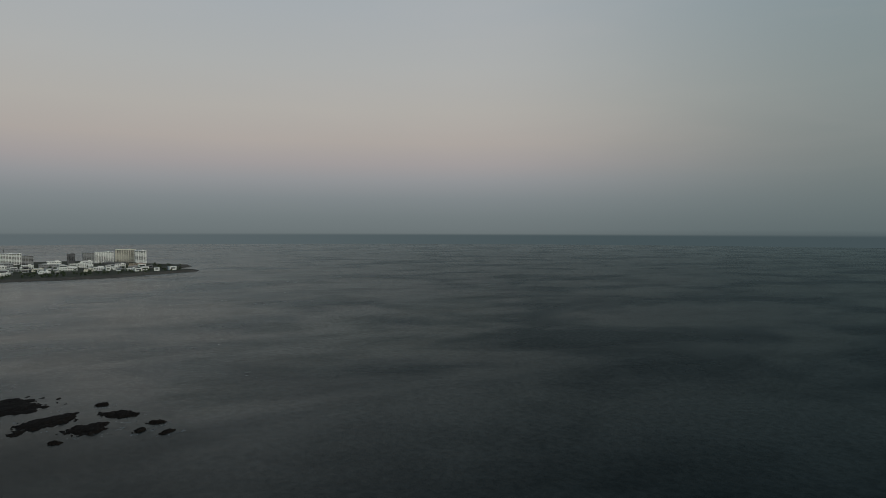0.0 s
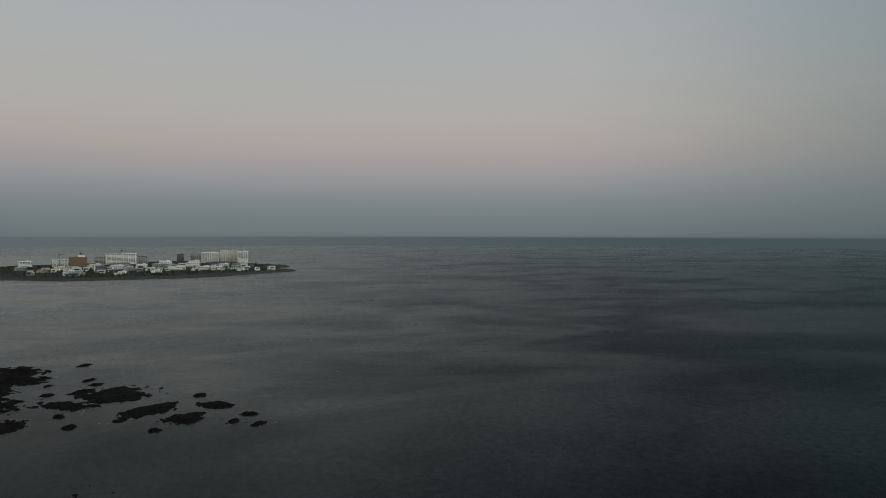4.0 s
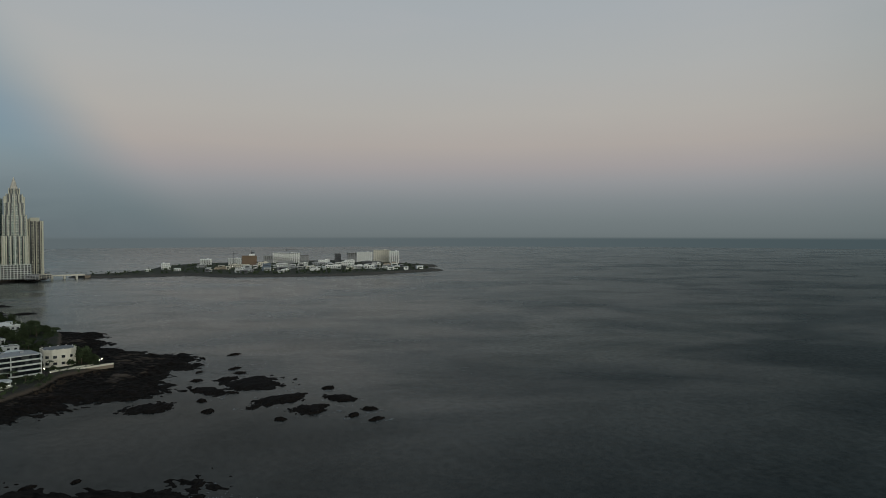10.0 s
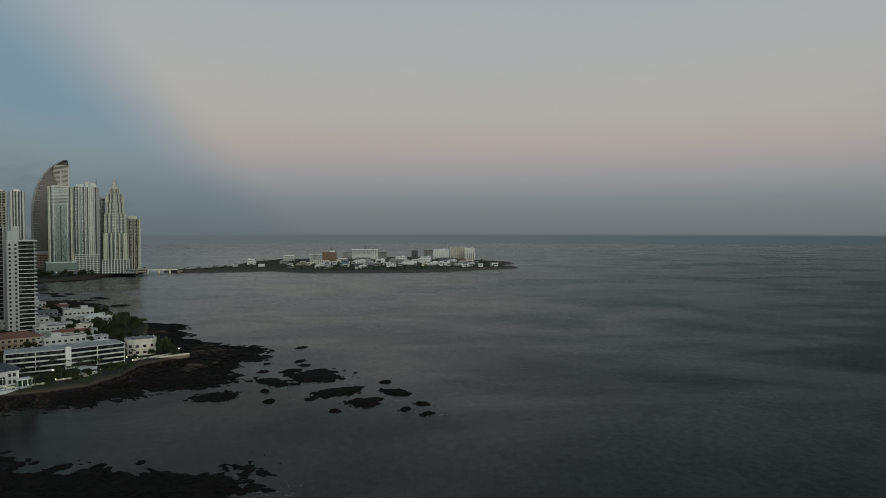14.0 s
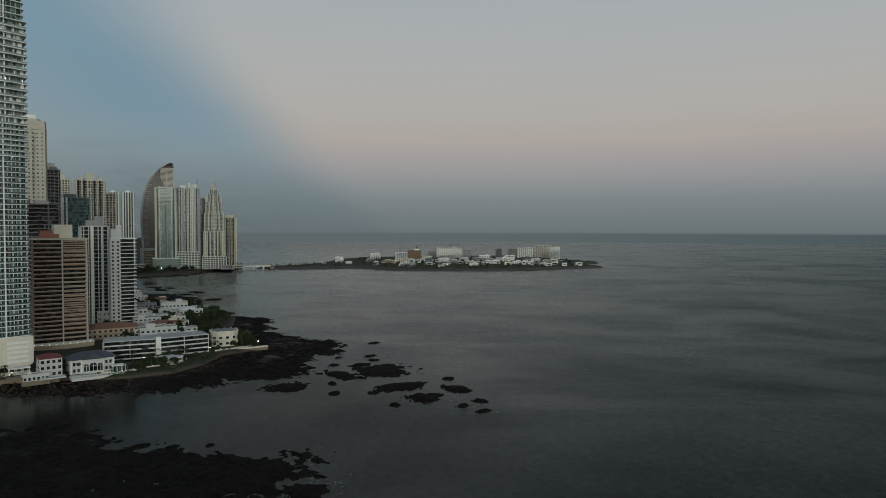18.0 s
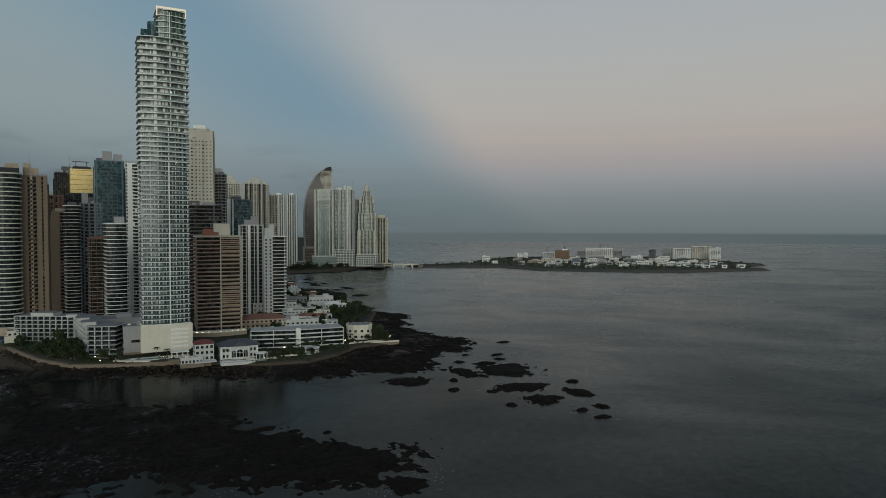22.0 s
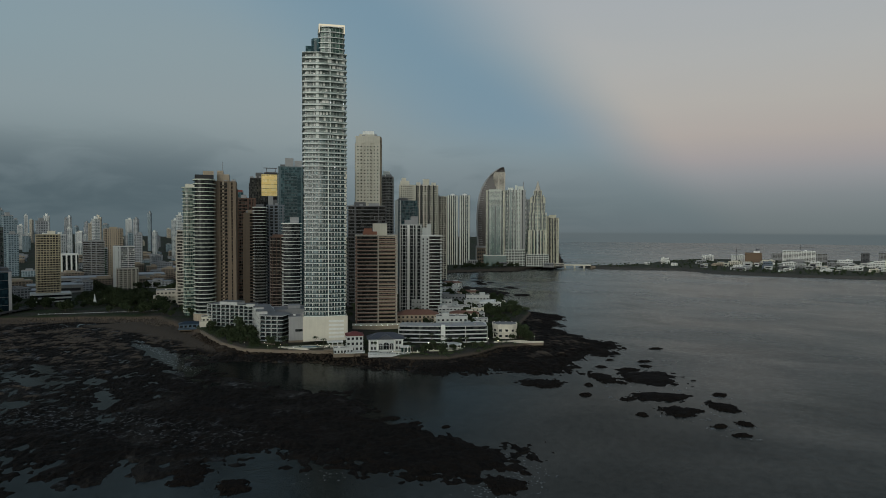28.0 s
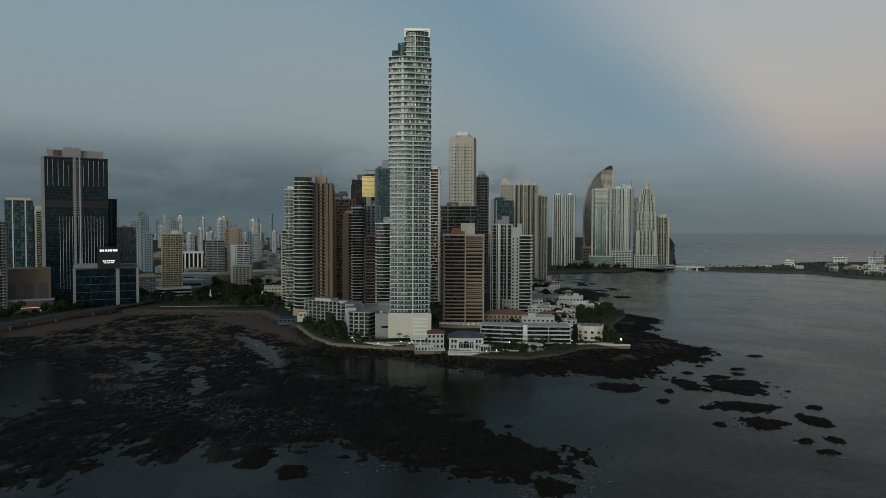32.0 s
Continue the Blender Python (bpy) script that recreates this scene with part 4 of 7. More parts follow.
ob = tower("balcony_tower", "brown apartment tower with long dark balconies", (-572, -189), (41, 32), 9, 95, 117, RECESS_SHADE, PINKTILE, 3.6, 0.95, 2.0, category="tower block", line=BEIGE, rich=False,
           walls=((1.6, -15.9, 1.0, 0.9, BEIGE), (-19.6, -15.6, 1.2, 1.0, PINKTILE), (19.6, -15.6, 1.2, 1.0, BEIGE)), roof=((-6, 2, 14, 12, 4, RUST), (4, 4, 14, 14, 12, CREAM), (-8, 4, 8, 8, 7, RUST)), top_mat=BEIGE)
for i in range(22):
    part("balcony", box(17, 1.5, 1.0, TAN, "balcony", 0.1), None, ob, "tan balcony front", (10.8, -16.4, 3.6 + i * 3.84))
ob = tower("striped_tower", "grey tower with white vertical piers and dark windows", (-678, -195), (25, 26), 6, 106, 114, GLASS_D, OFFWHITE, 3.78, 0.4, 0.9, rich=False, piers=4.2, pier=(0.7, 1.2),
           walls=((-3, -13, 2.4, 1.0, WHITE), (6, -13, 1.8, 1.0, OFFWHITE)), roof=((-2, 0, 10, 12, 6, GREY), (4, 0, 8, 8, 10, GREY)))
ob = tower("white_slab_tower", "white slab tower with balconies on one side", (-667, -165), (23, 26), 6, 94, 112, RECESS_SHADE, WHITE, 3.66, 0.6, 2.4, rich=False, walls=((-7.5, -0.2, 9, 26.6, OFFWHITE),), roof=((-6, 0, 9, 14, 9, OFFWHITE), (-3, 3, 5, 6, 13, OFFWHITE)))
windows(ob, 9, -13.5, 6, 88, 2, 3.66, (1.6, 1.8), GLASS_D)
for cell in [c for c in ob.children if c.name.startswith("window") and not c.name.startswith("window_wall")]:
    cell.location.x -= 7.5
tower("dark_tower", "wide dark tower with open upper storeys", (-694, -259), (47, 30), 6, 128, 118, RECESS_SHADE, DARKGREY, 4.01, 0.7, 1.8, line=GREY, roof=((-8, 0, 14, 14, 5, DARKGREY), (9, 0, 12, 12, 4, GREY)))
ob = tower("beige_tower", "tall beige tower with small punched windows", (-747, -282), (31, 28), 6, 218, 112, STONEGREY, STONEGREY, 4.25, 0.35, 0.15, roof=((0, 0, 14, 14, 8, WHITE), (0, 0, 22, 20, 3.5, STONEGREY)), walls=((15.5, 0, 2.2, 22, TAN),))
windows(ob, 29, -13.9, 62, 206, 7, 4.25, (1.5, 1.5), GLASS_T, (1, 2, 4))
windows(ob, 29, -13.9, 62, 206, 7, 4.25, (2.0, 1.7), GLASS_D, (0, 3, 5, 6))
for i in range(52):
    part("balcony", box(3.4, 5.5, 1.1, TAN, "balcony"), None, ob, at=(15.4, -6, 14 + i * 3.7))
    part("balcony", box(2.6, 5.5, 1.1, TAN, "balcony"), None, ob, at=(-15.6, -6, 14 + i * 3.7))
tower("white_capped_tower", "slim grey tower with a white cap", (-812, -285), (17, 24), 6, 172, 116, GLASS_D, GREY, 3.89, 0.9, 0.5, piers=4.2, pier=(0.7, 0.6), roof=((-1, 0, 9, 12, 8, WHITE),))
tower("apartment_tower", "pale tower half hidden by taller ones", (-711, -304), (16, 24), 6, 176, 120, SHADE, CREAM, 3.89, 1.0, 0.7, walls=((-6, -12, 3, 1.6, WHITE),), roof=((0, 0, 8, 10, 4, CREAM),))
ob = tower("glass_tower", "teal glass tower with white corner fin", (-877, -284), (33, 26), 6, 142, 114, GLASS_B, MULLION, 4.13, 0.5, 0.2, piers=6, pier=(0.35, 0.4), walls=((-14, -11, 5, 6, WHITE), (-8.6, -12.4, 2, 2, WHITE)), roof=((-4, 0, 14, 12, 5, DARKGREY),))
tower("beige_tower", "beige stepped tower with small windows", (-1192, -415), (29, 26), 6, 186, 114, SHADE, STONEGREY, 4.01, 1.4, 0.4, piers=4.2, pier=(1.6, 0.8), roof=((-3, 0, 18, 16, 9, STONEGREY), (-5, 0, 9, 9, 15, STONEGREY)))
ob = tower("cream_tower", "cream tower with turret-like roof houses", (-1108, -341), (44, 28), 6, 179, 112, SHADE, STONEGREY, 4.01, 1.0, 0.8, walls=((-17, -13.9, 2.4, 1.2, GLASS_D), (-9, -13.9, 2.2, 1.2, GLASS_D), (5, -13.9, 2.4, 1.2, GLASS_D), (13, -13.9, 2.2, 1.2, GLASS_D)), piers=8.8, pier=(1.3, 0.9), roof=((0, 0, 12, 12, 12, STONEGREY), (-14, 0, 8, 10, 6, STONEGREY), (14, 0, 8, 10, 6, STONEGREY)))
tower("cream_tower", "lower cream tower beside the turreted one", (-1148, -324), (19, 26), 6, 160, 111, SHADE, STONEGREY, 4.01, 1.2, 0.5, piers=5, pier=(1.6, 0.8))
ob = tower("gold_glass_tower", "dark glass tower with a bright gold mirror-glass head", (-781, -452), (27, 28), 6, 146, 126, GLASS_D, BLACK, 3.8, 0.3, 0.2, category="office tower", piers=6, pier=(0.4, 0.4))
part("gold_head", box(26.6, 27.6, 31, GLASS_G, "gold_head"), None, ob, "gold mirror-glass head", (0, 0, 139.9))
for i in range(5):
    part("gold_band", box(26.9, 27.9, 0.35, BROWN, "gold_band"), None, ob, "dark joint band", (0, 0, 145 + i * 6))
part("head_cap", box(20, 20, 3.1, BLACK, "head_cap"), None, ob, "black plant screen", (0, 0, 170.9))
ob = tower("dark_glass_tower", "black glass tower with a roof frame and mast", (-793, -485), (18, 28), 6, 173, 127, GLASS_D, BLACK, 3.8, 0.35, 0.2, piers=4.5, pier=(0.4, 0.4), roof=((4, 0, 10, 12, 9, DARKGREY),), category="office tower")
mast(ob, 8, 0, 170, 22)
ob = thing("roof_crane", "dark steel roof crane and gantry above glass tower", "crane", (-781, -452, 180.0), radians(126))
part("platform", box(15, 9, 1.0, DARKGREY), None, ob)
for x in (-6, 6):
    part("leg", box(0.8, 0.8, 5.5, DARKGREY), None, ob, at=(x, 0, 1))
part("arm", box(19, 1.2, 1.0, DARKGREY), None, ob, at=(-1, 0, 6.5))
tower("unfinished_tower", "unfinished brown concrete tower with open floors", (-740, -473), (38, 28), 6, 142, 128, SHADE, BROWN, 4.25, 0.5, 2.4, piers=6, pier=(0.8, 0.8), roof=((4, 0, 7, 7, 5, GREY),))
tower("brown_slab_tower", "slim brown slab tower", (-669, -408), (13, 24), 6, 120, 127, RECESS_SHADE, BROWNSTONE, 3.78, 1.0, 0.4, walls=((-3.4, 0, 7, 24.4, BROWNSTONE),), roof=((0, 0, 7, 9, 4, TAN),))
tower("banded_tower", "dark tower with curved white-edged balconies", (-665, -390), (17, 26), 6, 127, 127, RECESS_SHADE, WHITE, 3.66, 0.5, 1.8, "round", 5, roof=((0, 0, 9, 10, 4, DARKGREY),))
tower("blue_grey_tower", "blue-grey tower with a taller lift house", (-690, -384), (22, 26), 6, 130, 125, GLASS_D, material("blue_grey_paint", (0.17, 0.19, 0.22), 0.7, streak=0.2), 3.78, 1.1, 0.5, piers=5.5, pier=(1.8, 0.9), roof=((2, 0, 10, 12, 7, DARKGREY), (-6, 0, 6, 8, 12, GREY)))
tower("brown_tower", "brown tower with pale vertical strips", (-612, -329), (18, 24), 6, 92, 125, RECESS_SHADE, BROWN, 3.78, 0.3, 1.0, rich=False, line=BEIGE, piers=4.5, pier=(0.35, 0.5), roof=((0, 0, 12, 14, 3, BROWN),))
tower("curved_tower", "dark tower with curved balconies and plain lift house", (-594, -300), (21, 24), 6, 107, 124, GLASS_D, WHITE, 3.72, 0.5, 1.7, "bow", 3.0, roof=((3, 0, 9, 9, 7, GREY),))
ob = tower("blue_glass_tower", "blue glass tower with pale plant rooms", (-702, -369), (30, 30), 6, 178, 121, GLASS_B, MULLION, 4.13, 0.3, 0.3, piers=5, pier=(0.5, 0.5), roof=((-2, 0, 10, 12, 12, GREY), (9, 0, 9, 10, 9, GREY), (-10, 0, 6, 10, 4, DARKGREY)), walls=((-13.6, -13, 3.0, 3.0, GREY),))
tower("white_slab_tower", "slim white slab beside the blue glass tower", (-690, -336), (12, 24), 6, 174, 120, SHADE, WHITE, 3.78, 1.2, 0.4, walls=((-2, -11.9, 5, 1.2, WHITE),))
tower("red_topped_tower", "dark tower with a red rooftop screen", (-892, -594), (22, 26), 6, 160, 126, GLASS_B, DARKGREY, 4.25, 0.5, 0.3, roof=((3, -4, 14, 8, 4, REDP),))
tower("tan_slab_tower", "pale tan slab tower inland", (-631, -478), (13, 20), 6, 98, 130, SHADE, BEIGE, 3.66, 1.3, 0.5, walls=((3, -9.8, 4, 1.2, CREAM),))

# ---- the far headland with the sail-shaped tower ----
for i, (x, y) in enumerate(((-1621, -462), (-1624, -430))):
    ob = tower("twin_tower", "white twin tower with rounded piers and a domed roof", (x, y), (28, 30), 6, 186, 108, GLASS_B, GREY, 3.4, 0.6, 0.9, rich=False, piers=4.8, pier=(1.0, 1.2), category="tower block", group="white twin towers", walls=((-11, -14.4, 3.4, 2, HEADW), (11, -14.4, 3.4, 2, HEADW), (0, -14.6, 2.4, 2, HEADW), (5.5, -14.4, 1.4, 2, HEADW), (-5.5, -14.4, 1.4, 2, HEADW), (-8.3, -14.6, 1.6, 1.6, GLASS_D), (8.3, -14.6, 1.6, 1.6, GLASS_D), (-2.6, -14.6, 1.6, 1.6, GLASS_D), (2.6, -14.6, 1.6, 1.6, GLASS_D)))
    bm = bmesh.new()
    bmesh.ops.create_uvsphere(bm, u_segments=16, v_segments=8, radius=7, matrix=Matrix.Diagonal((1, 1, 0.8, 1)))
    part("dome", bm, WHITE, ob, "small white dome", (0, 0, 181))


def sail_tower():
    ob = thing("sail_tower", "sail-shaped curved tower with dark glass flank and ribs", "skyscraper", (-1790, -403, 6), radians(106))
    h = 267
    def edge(t):
        """The bulging outer edge, from the ground to the tip."""
        return float(np.interp(t, (0, 0.12, 0.25, 0.38, 0.5, 0.6, 0.7, 0.78, 0.86, 0.92, 0.96, 1.0), (-34, -37, -39.5, -41, -41, -39, -34.5, -28, -16.5, -4, 8, 26)))

    n = 44
    v, f = [], []
    for i in range(n + 1):
        t = i / n
        z, left, right = h * t, edge(t), 38 - 2 * t
        if t > 0.94:
            right = 38 - (t - 0.94) * 60
        v += [(left, -14 * (1 - 0.5 * t), z), (right, -16, z), (right, 16, z), (left, 14 * (1 - 0.5 * t), z)]
    for i in range(n):
        f += [(4 * i + j, 4 * i + (j + 1) % 4, 4 * i + 4 + (j + 1) % 4, 4 * i + 4 + j) for j in range(4)]
    f += [(3, 2, 1, 0), tuple(4 * n + j for j in range(4))]
    part("glass_body", mesh_of("glass_body", v, f, material("bronze_curved_glass", (0.035, 0.028, 0.024), 0.25, vary=0.25, spec=0.3)), None, ob, "dark curved glass body")
    slabs = []
    for i in range(2, n * 2 - 4):
        t = i / (2 * n)
        left = edge(t)
        split = left + (38 - left) * (0.62 if t < 0.78 else 0.62 * max(0.0, (1 - t) / 0.22))
        slabs.append((box(38 - split, 33.5, 1.7, BEIGE, "floor_slab"), (38 + split) / 2, 0, h * t, 0))
        if i % 2:
            part("rib", box(max(1, (split - left) * 0.3), 0.7, 0.8, GREY, "rib"), None, ob, at=(left + max(1, (split - left) * 0.3) / 2, -15.2 + 4 * t, h * t))
    part("floor_banding", joined("floor_banding", slabs, BEIGE), None, ob, "thin beige floor slabs", kind="stuff")
    for side in (-1, 1):
        rim, faces = [], []
        for i in range(n + 1):
            t = i / n
            x, y = edge(t), side * 14.3 * (1 - 0.5 * t)
            rim += [(x - 1.6, y - 1.2, h * t), (x + 3.2, y - 1.2, h * t), (x + 3.2, y + 1.2, h * t), (x - 1.6, y + 1.2, h * t)]
        for i in range(n):
            faces += [(4 * i + j, 4 * i + (j + 1) % 4, 4 * i + 4 + (j + 1) % 4, 4 * i + 4 + j) for j in range(4)]
        part("sail_rim", mesh_of("sail_rim", rim, faces, GREY), None, ob, "pale curved rim")
    part("pier", box(3, 2, h * 0.9, BEIGE, "pier"), None, ob, at=(20, -16.4, 0))
    part("pier", box(3, 2, h * 0.93, BEIGE, "pier"), None, ob, at=(36.5, -16.4, 0))
    part("annex", box(52, 40, 46, GREY, "annex", 0.6), None, ob, "grey annex block", (-18, 0, 0))


sail_tower()
SPANDREL = material("green_spandrel_glass", (0.045, 0.09, 0.08), 0.2, spec=0.6)
# the dark strips among the walls stand proud and imitate shaded balcony recesses
ob = tower("glass_tower", "cream-framed tower with green glass centre", (-1610, -344), (47, 34), 6, 196, 106, GLASS_S, SPANDREL, 3.3, 0.5, 0.3, walls=((-17.2, -16.7, 2.6, 1.2, GLASS_D), (17.2, -16.7, 2.6, 1.2, GLASS_D), (0, -16.7, 1.8, 1.2, GLASS_D), (-20.5, -16.6, 2.0, 1.4, HEADC), (-13, -16.6, 1.2, 1.4, HEADW), (13, -16.6, 1.2, 1.4, HEADW), (20.5, -16.6, 2.0, 1.4, HEADC), (-22.8, -16, 1.4, 3, HEADC), (22.8, -16, 1.4, 3, HEADC)), roof=((0, 0, 30, 18, 4, HEADW), (-20, 0, 6, 8, 3, HEADC)))
part("podium", box(58, 44, 27, SPANDREL, "podium", 0.5), None, ob, "green glass podium", (0, -2, 0))
part("podium_frame", box(59, 45, 2.2, HEADW, "podium_frame"), None, ob, "white podium cornice", (0, -2, 26))
for i in range(28):
    part("sky_lobby", box(33, 1.0, 0.9, HEADW, "sky_lobby"), None, ob, "white upper balcony front", (0, -17.2, 150 + i * 1.6 if i % 2 else 152 + i * 1.5))
ob = tower("white_tower", "white tower with pale balconies and roof frames", (-1629, -296), (52, 34), 6, 198, 104, GLASS_S, HEADW, 3.3, 0.7, 0.8, walls=((-23.5, -16.8, 2.4, 1.4, GLASS_D), (-18, -16.8, 2.2, 1.4, GLASS_D), (-6, -16.8, 2.4, 1.4, GLASS_D), (1.5, -16.8, 2.4, 1.4, GLASS_D), (17.5, -16.8, 2.6, 1.4, GLASS_D), (-12, -16.8, 5, 1.2, SPANDREL), (8, -16.6, 3, 2, HEADW), (22, -16, 6, 3, GREY), (14, -16.7, 2, 1.6, GREY)), roof=((-12, 0, 14, 16, 7, HEADW), (14, 0, 14, 16, 10, HEADW), (2, 0, 6, 8, 13, HEADW)))
part("base", box(56, 40, 40, GLASS_D, "base"), None, ob, "open lower storeys", (-4, -1, 0))
base_slab = box(57.5, 41.5, 1.6, HEADW, "base_slab")
part("base_banding", joined("base_banding", [(base_slab, 0, 0, 2 + 4.0 * i, 0) for i in range(11)], HEADW), None, ob, "white floor bands", (-4, -1, 0), kind="stuff")
for x in range(-30, 26, 7):
    part("base_post", box(1.8, 42, 40, HEADW, "base_post"), None, ob, at=(x, -1.2, 0))
mast(ob, 20, -8, 196, 18, 0.8)
ob = tower("spired_tower", "cream stepped tower with a pointed spire", (-1628, -238), (49, 34), 6, 96, 102, GLASS_S, HEADC, 3.3, 0.7, 0.8, walls=((-13, -16.9, 2.6, 1.4, GLASS_D), (-5, -16.9, 2.4, 1.4, GLASS_D), (5, -16.9, 2.4, 1.4, GLASS_D), (13, -16.9, 2.6, 1.4, GLASS_D), (-19, -17, 3, 1.4, HEADC), (0, -17.2, 2, 1.6, HEADW), (19, -17, 3, 1.4, HEADC)))
for wide, deep, z0, z1 in ((44, 32, 90, 134), (37, 28, 134, 160), (30, 25, 160, 178), (20, 18, 178, 190)):
    part("upper_wall", box(wide - 2, deep - 2, z1 - z0, GLASS_S, "upper_wall"), None, ob, "", (0, 0, z0))
    up = prism(outline("rect", wide, deep), 0.7, HEADC, "floor_slab")
    part("floor_banding", joined("floor_banding", [(up, 0, 0, z0 + i * 3.3, 0) for i in range(int((z1 - z0) / 3.3) + 1)], HEADC), None, ob, "thin cream floor slabs", kind="stuff")
    # dark strips on the front give the shade of recesses that aren't built
    for x in (-0.36, -0.18, 0.18, 0.36):
        part("balcony_recess", box(2.2, 1.2, z1 - z0, GLASS_D, "balcony_recess"), None, ob, "proud dark strip painted as a shaded recess", (x * wide, -deep / 2 - 0.2, z0))
    for x in (-0.48, -0.27, 0.0, 0.27, 0.48):
        part("pier", box(1.4, 1.4, z1 - z0 + 1.5, HEADC, "pier"), None, ob, at=(x * wide, -deep / 2, z0))
for x in (-16, 16):
    part("turret", box(6, 8, 14, HEADC, "turret", 1.5), None, ob, "corner turret", (x, -6, 160))
part("base", box(54, 40, 30, GLASS_D, "base"), None, ob, "open lower storeys", (0, -2, 0))
base_slab = box(55.5, 41.5, 1.5, HEADW, "base_slab")
part("base_banding", joined("base_banding", [(base_slab, 0, 0, 2 + 4.6 * i, 0) for i in range(7)], HEADW), None, ob, "white floor bands", (0, -2, 0), kind="stuff")
for x in range(-27, 28, 6):
    part("base_post", box(1.6, 42, 30, HEADW, "base_post"), None, ob, at=(x, -2.2, 0))
bm = bmesh.new()
bmesh.ops.create_cone(bm, cap_ends=True, segments=8, radius1=8, radius2=0.4, depth=26, matrix=Matrix.Translation((0, 0, 13)))
part("spire", bm, BEIGE, ob, "pointed beige spire", (0, 0, 189))
tower("beige_tower", "lower beige tower at the end of the headland", (-1655, -205), (33, 30), 6, 128, 101, SHADE, HEADC, 3.3, 0.8, 1.2, walls=((-8, -14.9, 2.6, 1.4, GLASS_D), (0, -14.9, 2.6, 1.4, GLASS_D), (8, -14.9, 2.6, 1.4, GLASS_D), (-14, -14.8, 3, 1.4, HEADC), (14, -14.8, 3, 1.4, HEADC)), roof=((0, 0, 18, 16, 8, HEADC), (-12, 0, 6, 8, 5, HEADC)))
tower("green_grey_tower", "slim grey tower between the white and the spired one", (-1690, -282), (26, 26), 6, 176, 103, GLASS_S, GREY, 3.3, 0.7, 0.6)
for x, y, w, h, wall in ((-1640, -385, 30, 44, BROWNSTONE), (-1600, -400, 26, 14, GREY), (-1592, -318, 20, 10, GREY), (-1605, -205, 24, 9, GREY), (-1640, -185, 22, 8, BEIGE)):
    tower("podium_block", "low grey block at the foot of the towers", (x, y), (w, 24), 5, 5 + h, 104, GLASS_D, wall, 3.6, 1.3, 0.5, category="building", piers=5, pier=(0.8, 0.7))

# ---- the bay front and the inland city ----
ob = tower("hotel_tower", "huge dark glass hotel tower with white fins", (-518, -750), (76, 40), 6, 193, 148, GLASS_N, BLACK, 3.7, 0.25, 0.15, rich=False, category="hotel", roof=((0, 4, 66, 28, 11, GREY), (-4, 0, 20, 30, 14, GREY)),
           walls=((-37.5, -19, 4, 4, GREY), (-1.5, -20, 3.0, 1.4, GREY), (4.5, -20, 1.4, 1.4, OFFWHITE)))
for i in range(15):
    part("fin", box(0.4, 0.8, 96, OFFWHITE, "fin"), None, ob, "thin white fin", (-19 + i * 3.6, -20.2, 14))
for x in list(range(-32, -6, 6)) + list(range(9, 36, 6)):
    part("fin", box(0.4, 0.8, 34 if abs(x) > 12 else 26, OFFWHITE, "fin"), None, ob, "thin white fin", (x, -20.2, 150))
for i in range(24):
    part("balcony", box(11, 1.8, 0.9, GREY, "balcony"), None, ob, at=(1.5, -20.4, 110 + i * 3.2))
part("service_band", box(76.6, 40.6, 9, BLACK, "service_band"), None, ob, "black louvred service band", (0, 0, 122))
part("roof_sign", prism(outline("oval", 10, 1.2), 7, BROWN), None, ob, "round brown roof emblem", (-21, -10.5, 190))
tower("dark_glass_tower", "dark curved glass tower behind the hotel", (-560, -738), (16, 30), 6, 140, 146, GLASS_N, BLACK, 3.7, 0.25, 0.1, "round", 7, category="hotel")
tower("green_grey_block", "green-grey office block with a fine grid", (-635, -812), (28, 30), 6, 101, 145, GLASS_T, DARKGREY, 3.4, 0.9, 0.3, piers=3.2, pier=(0.5, 0.5))
tower("glass_tower", "teal glass tower with pale top frame", (-468, -795), (31, 30), 6, 136, 152, GLASS_B, DARKGREY, 3.6, 0.4, 0.2, piers=7, pier=(0.6, 0.6), walls=((-7, -15, 1.4, 0.8, WHITE), (7, -15, 1.4, 0.8, WHITE)), roof=((0, 0, 28, 26, 4, CREAM),), base=26, base_mat=DARKGREY)
tower("apartment_tower", "pale apartment tower beside the hotel", (-520, -844), (18, 24), 6, 124, 151, SHADE, CREAM, 3.2, 1.4, 0.6, walls=((-4, -12, 4, 1.4, WHITE),), roof=((0, 0, 8, 10, 7, CREAM),))
tower("grey_tower", "grey tower with fine horizontal lines", (-376, -668), (17, 24), 6, 108, 153, GLASS_D, GREY, 3.3, 0.7, 0.4, piers=4, pier=(0.5, 0.5))
ob = tower("shopping_mall", "beige shopping mall with large dark panels", (-412, -690), (62, 40), 6, 53, 151, BROWNSTONE, BROWNSTONE, 10, 1.0, 0.3, category="mall", base=6, base_mat=DARKGREY)
for x in (-23, -8, 8, 23):
    part("facade_panel", box(9, 0.5, 22, DARKGREY, "facade_panel"), None, ob, "dark recessed panel", (x, -20.1, 9))
ob = tower("shopping_mall", "glass-fronted mall wing with white frame", (-490, -645), (72, 46), 6, 52, 147, GLASS_N, DARKGREY, 9, 0.5, 0.4, category="mall", walls=((12, -22.8, 4, 1.6, GREY), (-34, -22.8, 3, 1.6, GREY), (34, -22.8, 3, 1.6, GREY)), roof=((-20, 0, 30, 26, 5, GREY), (22, 4, 24, 20, 4, DARKGREY), (0, 6, 12, 12, 3, GREY)))
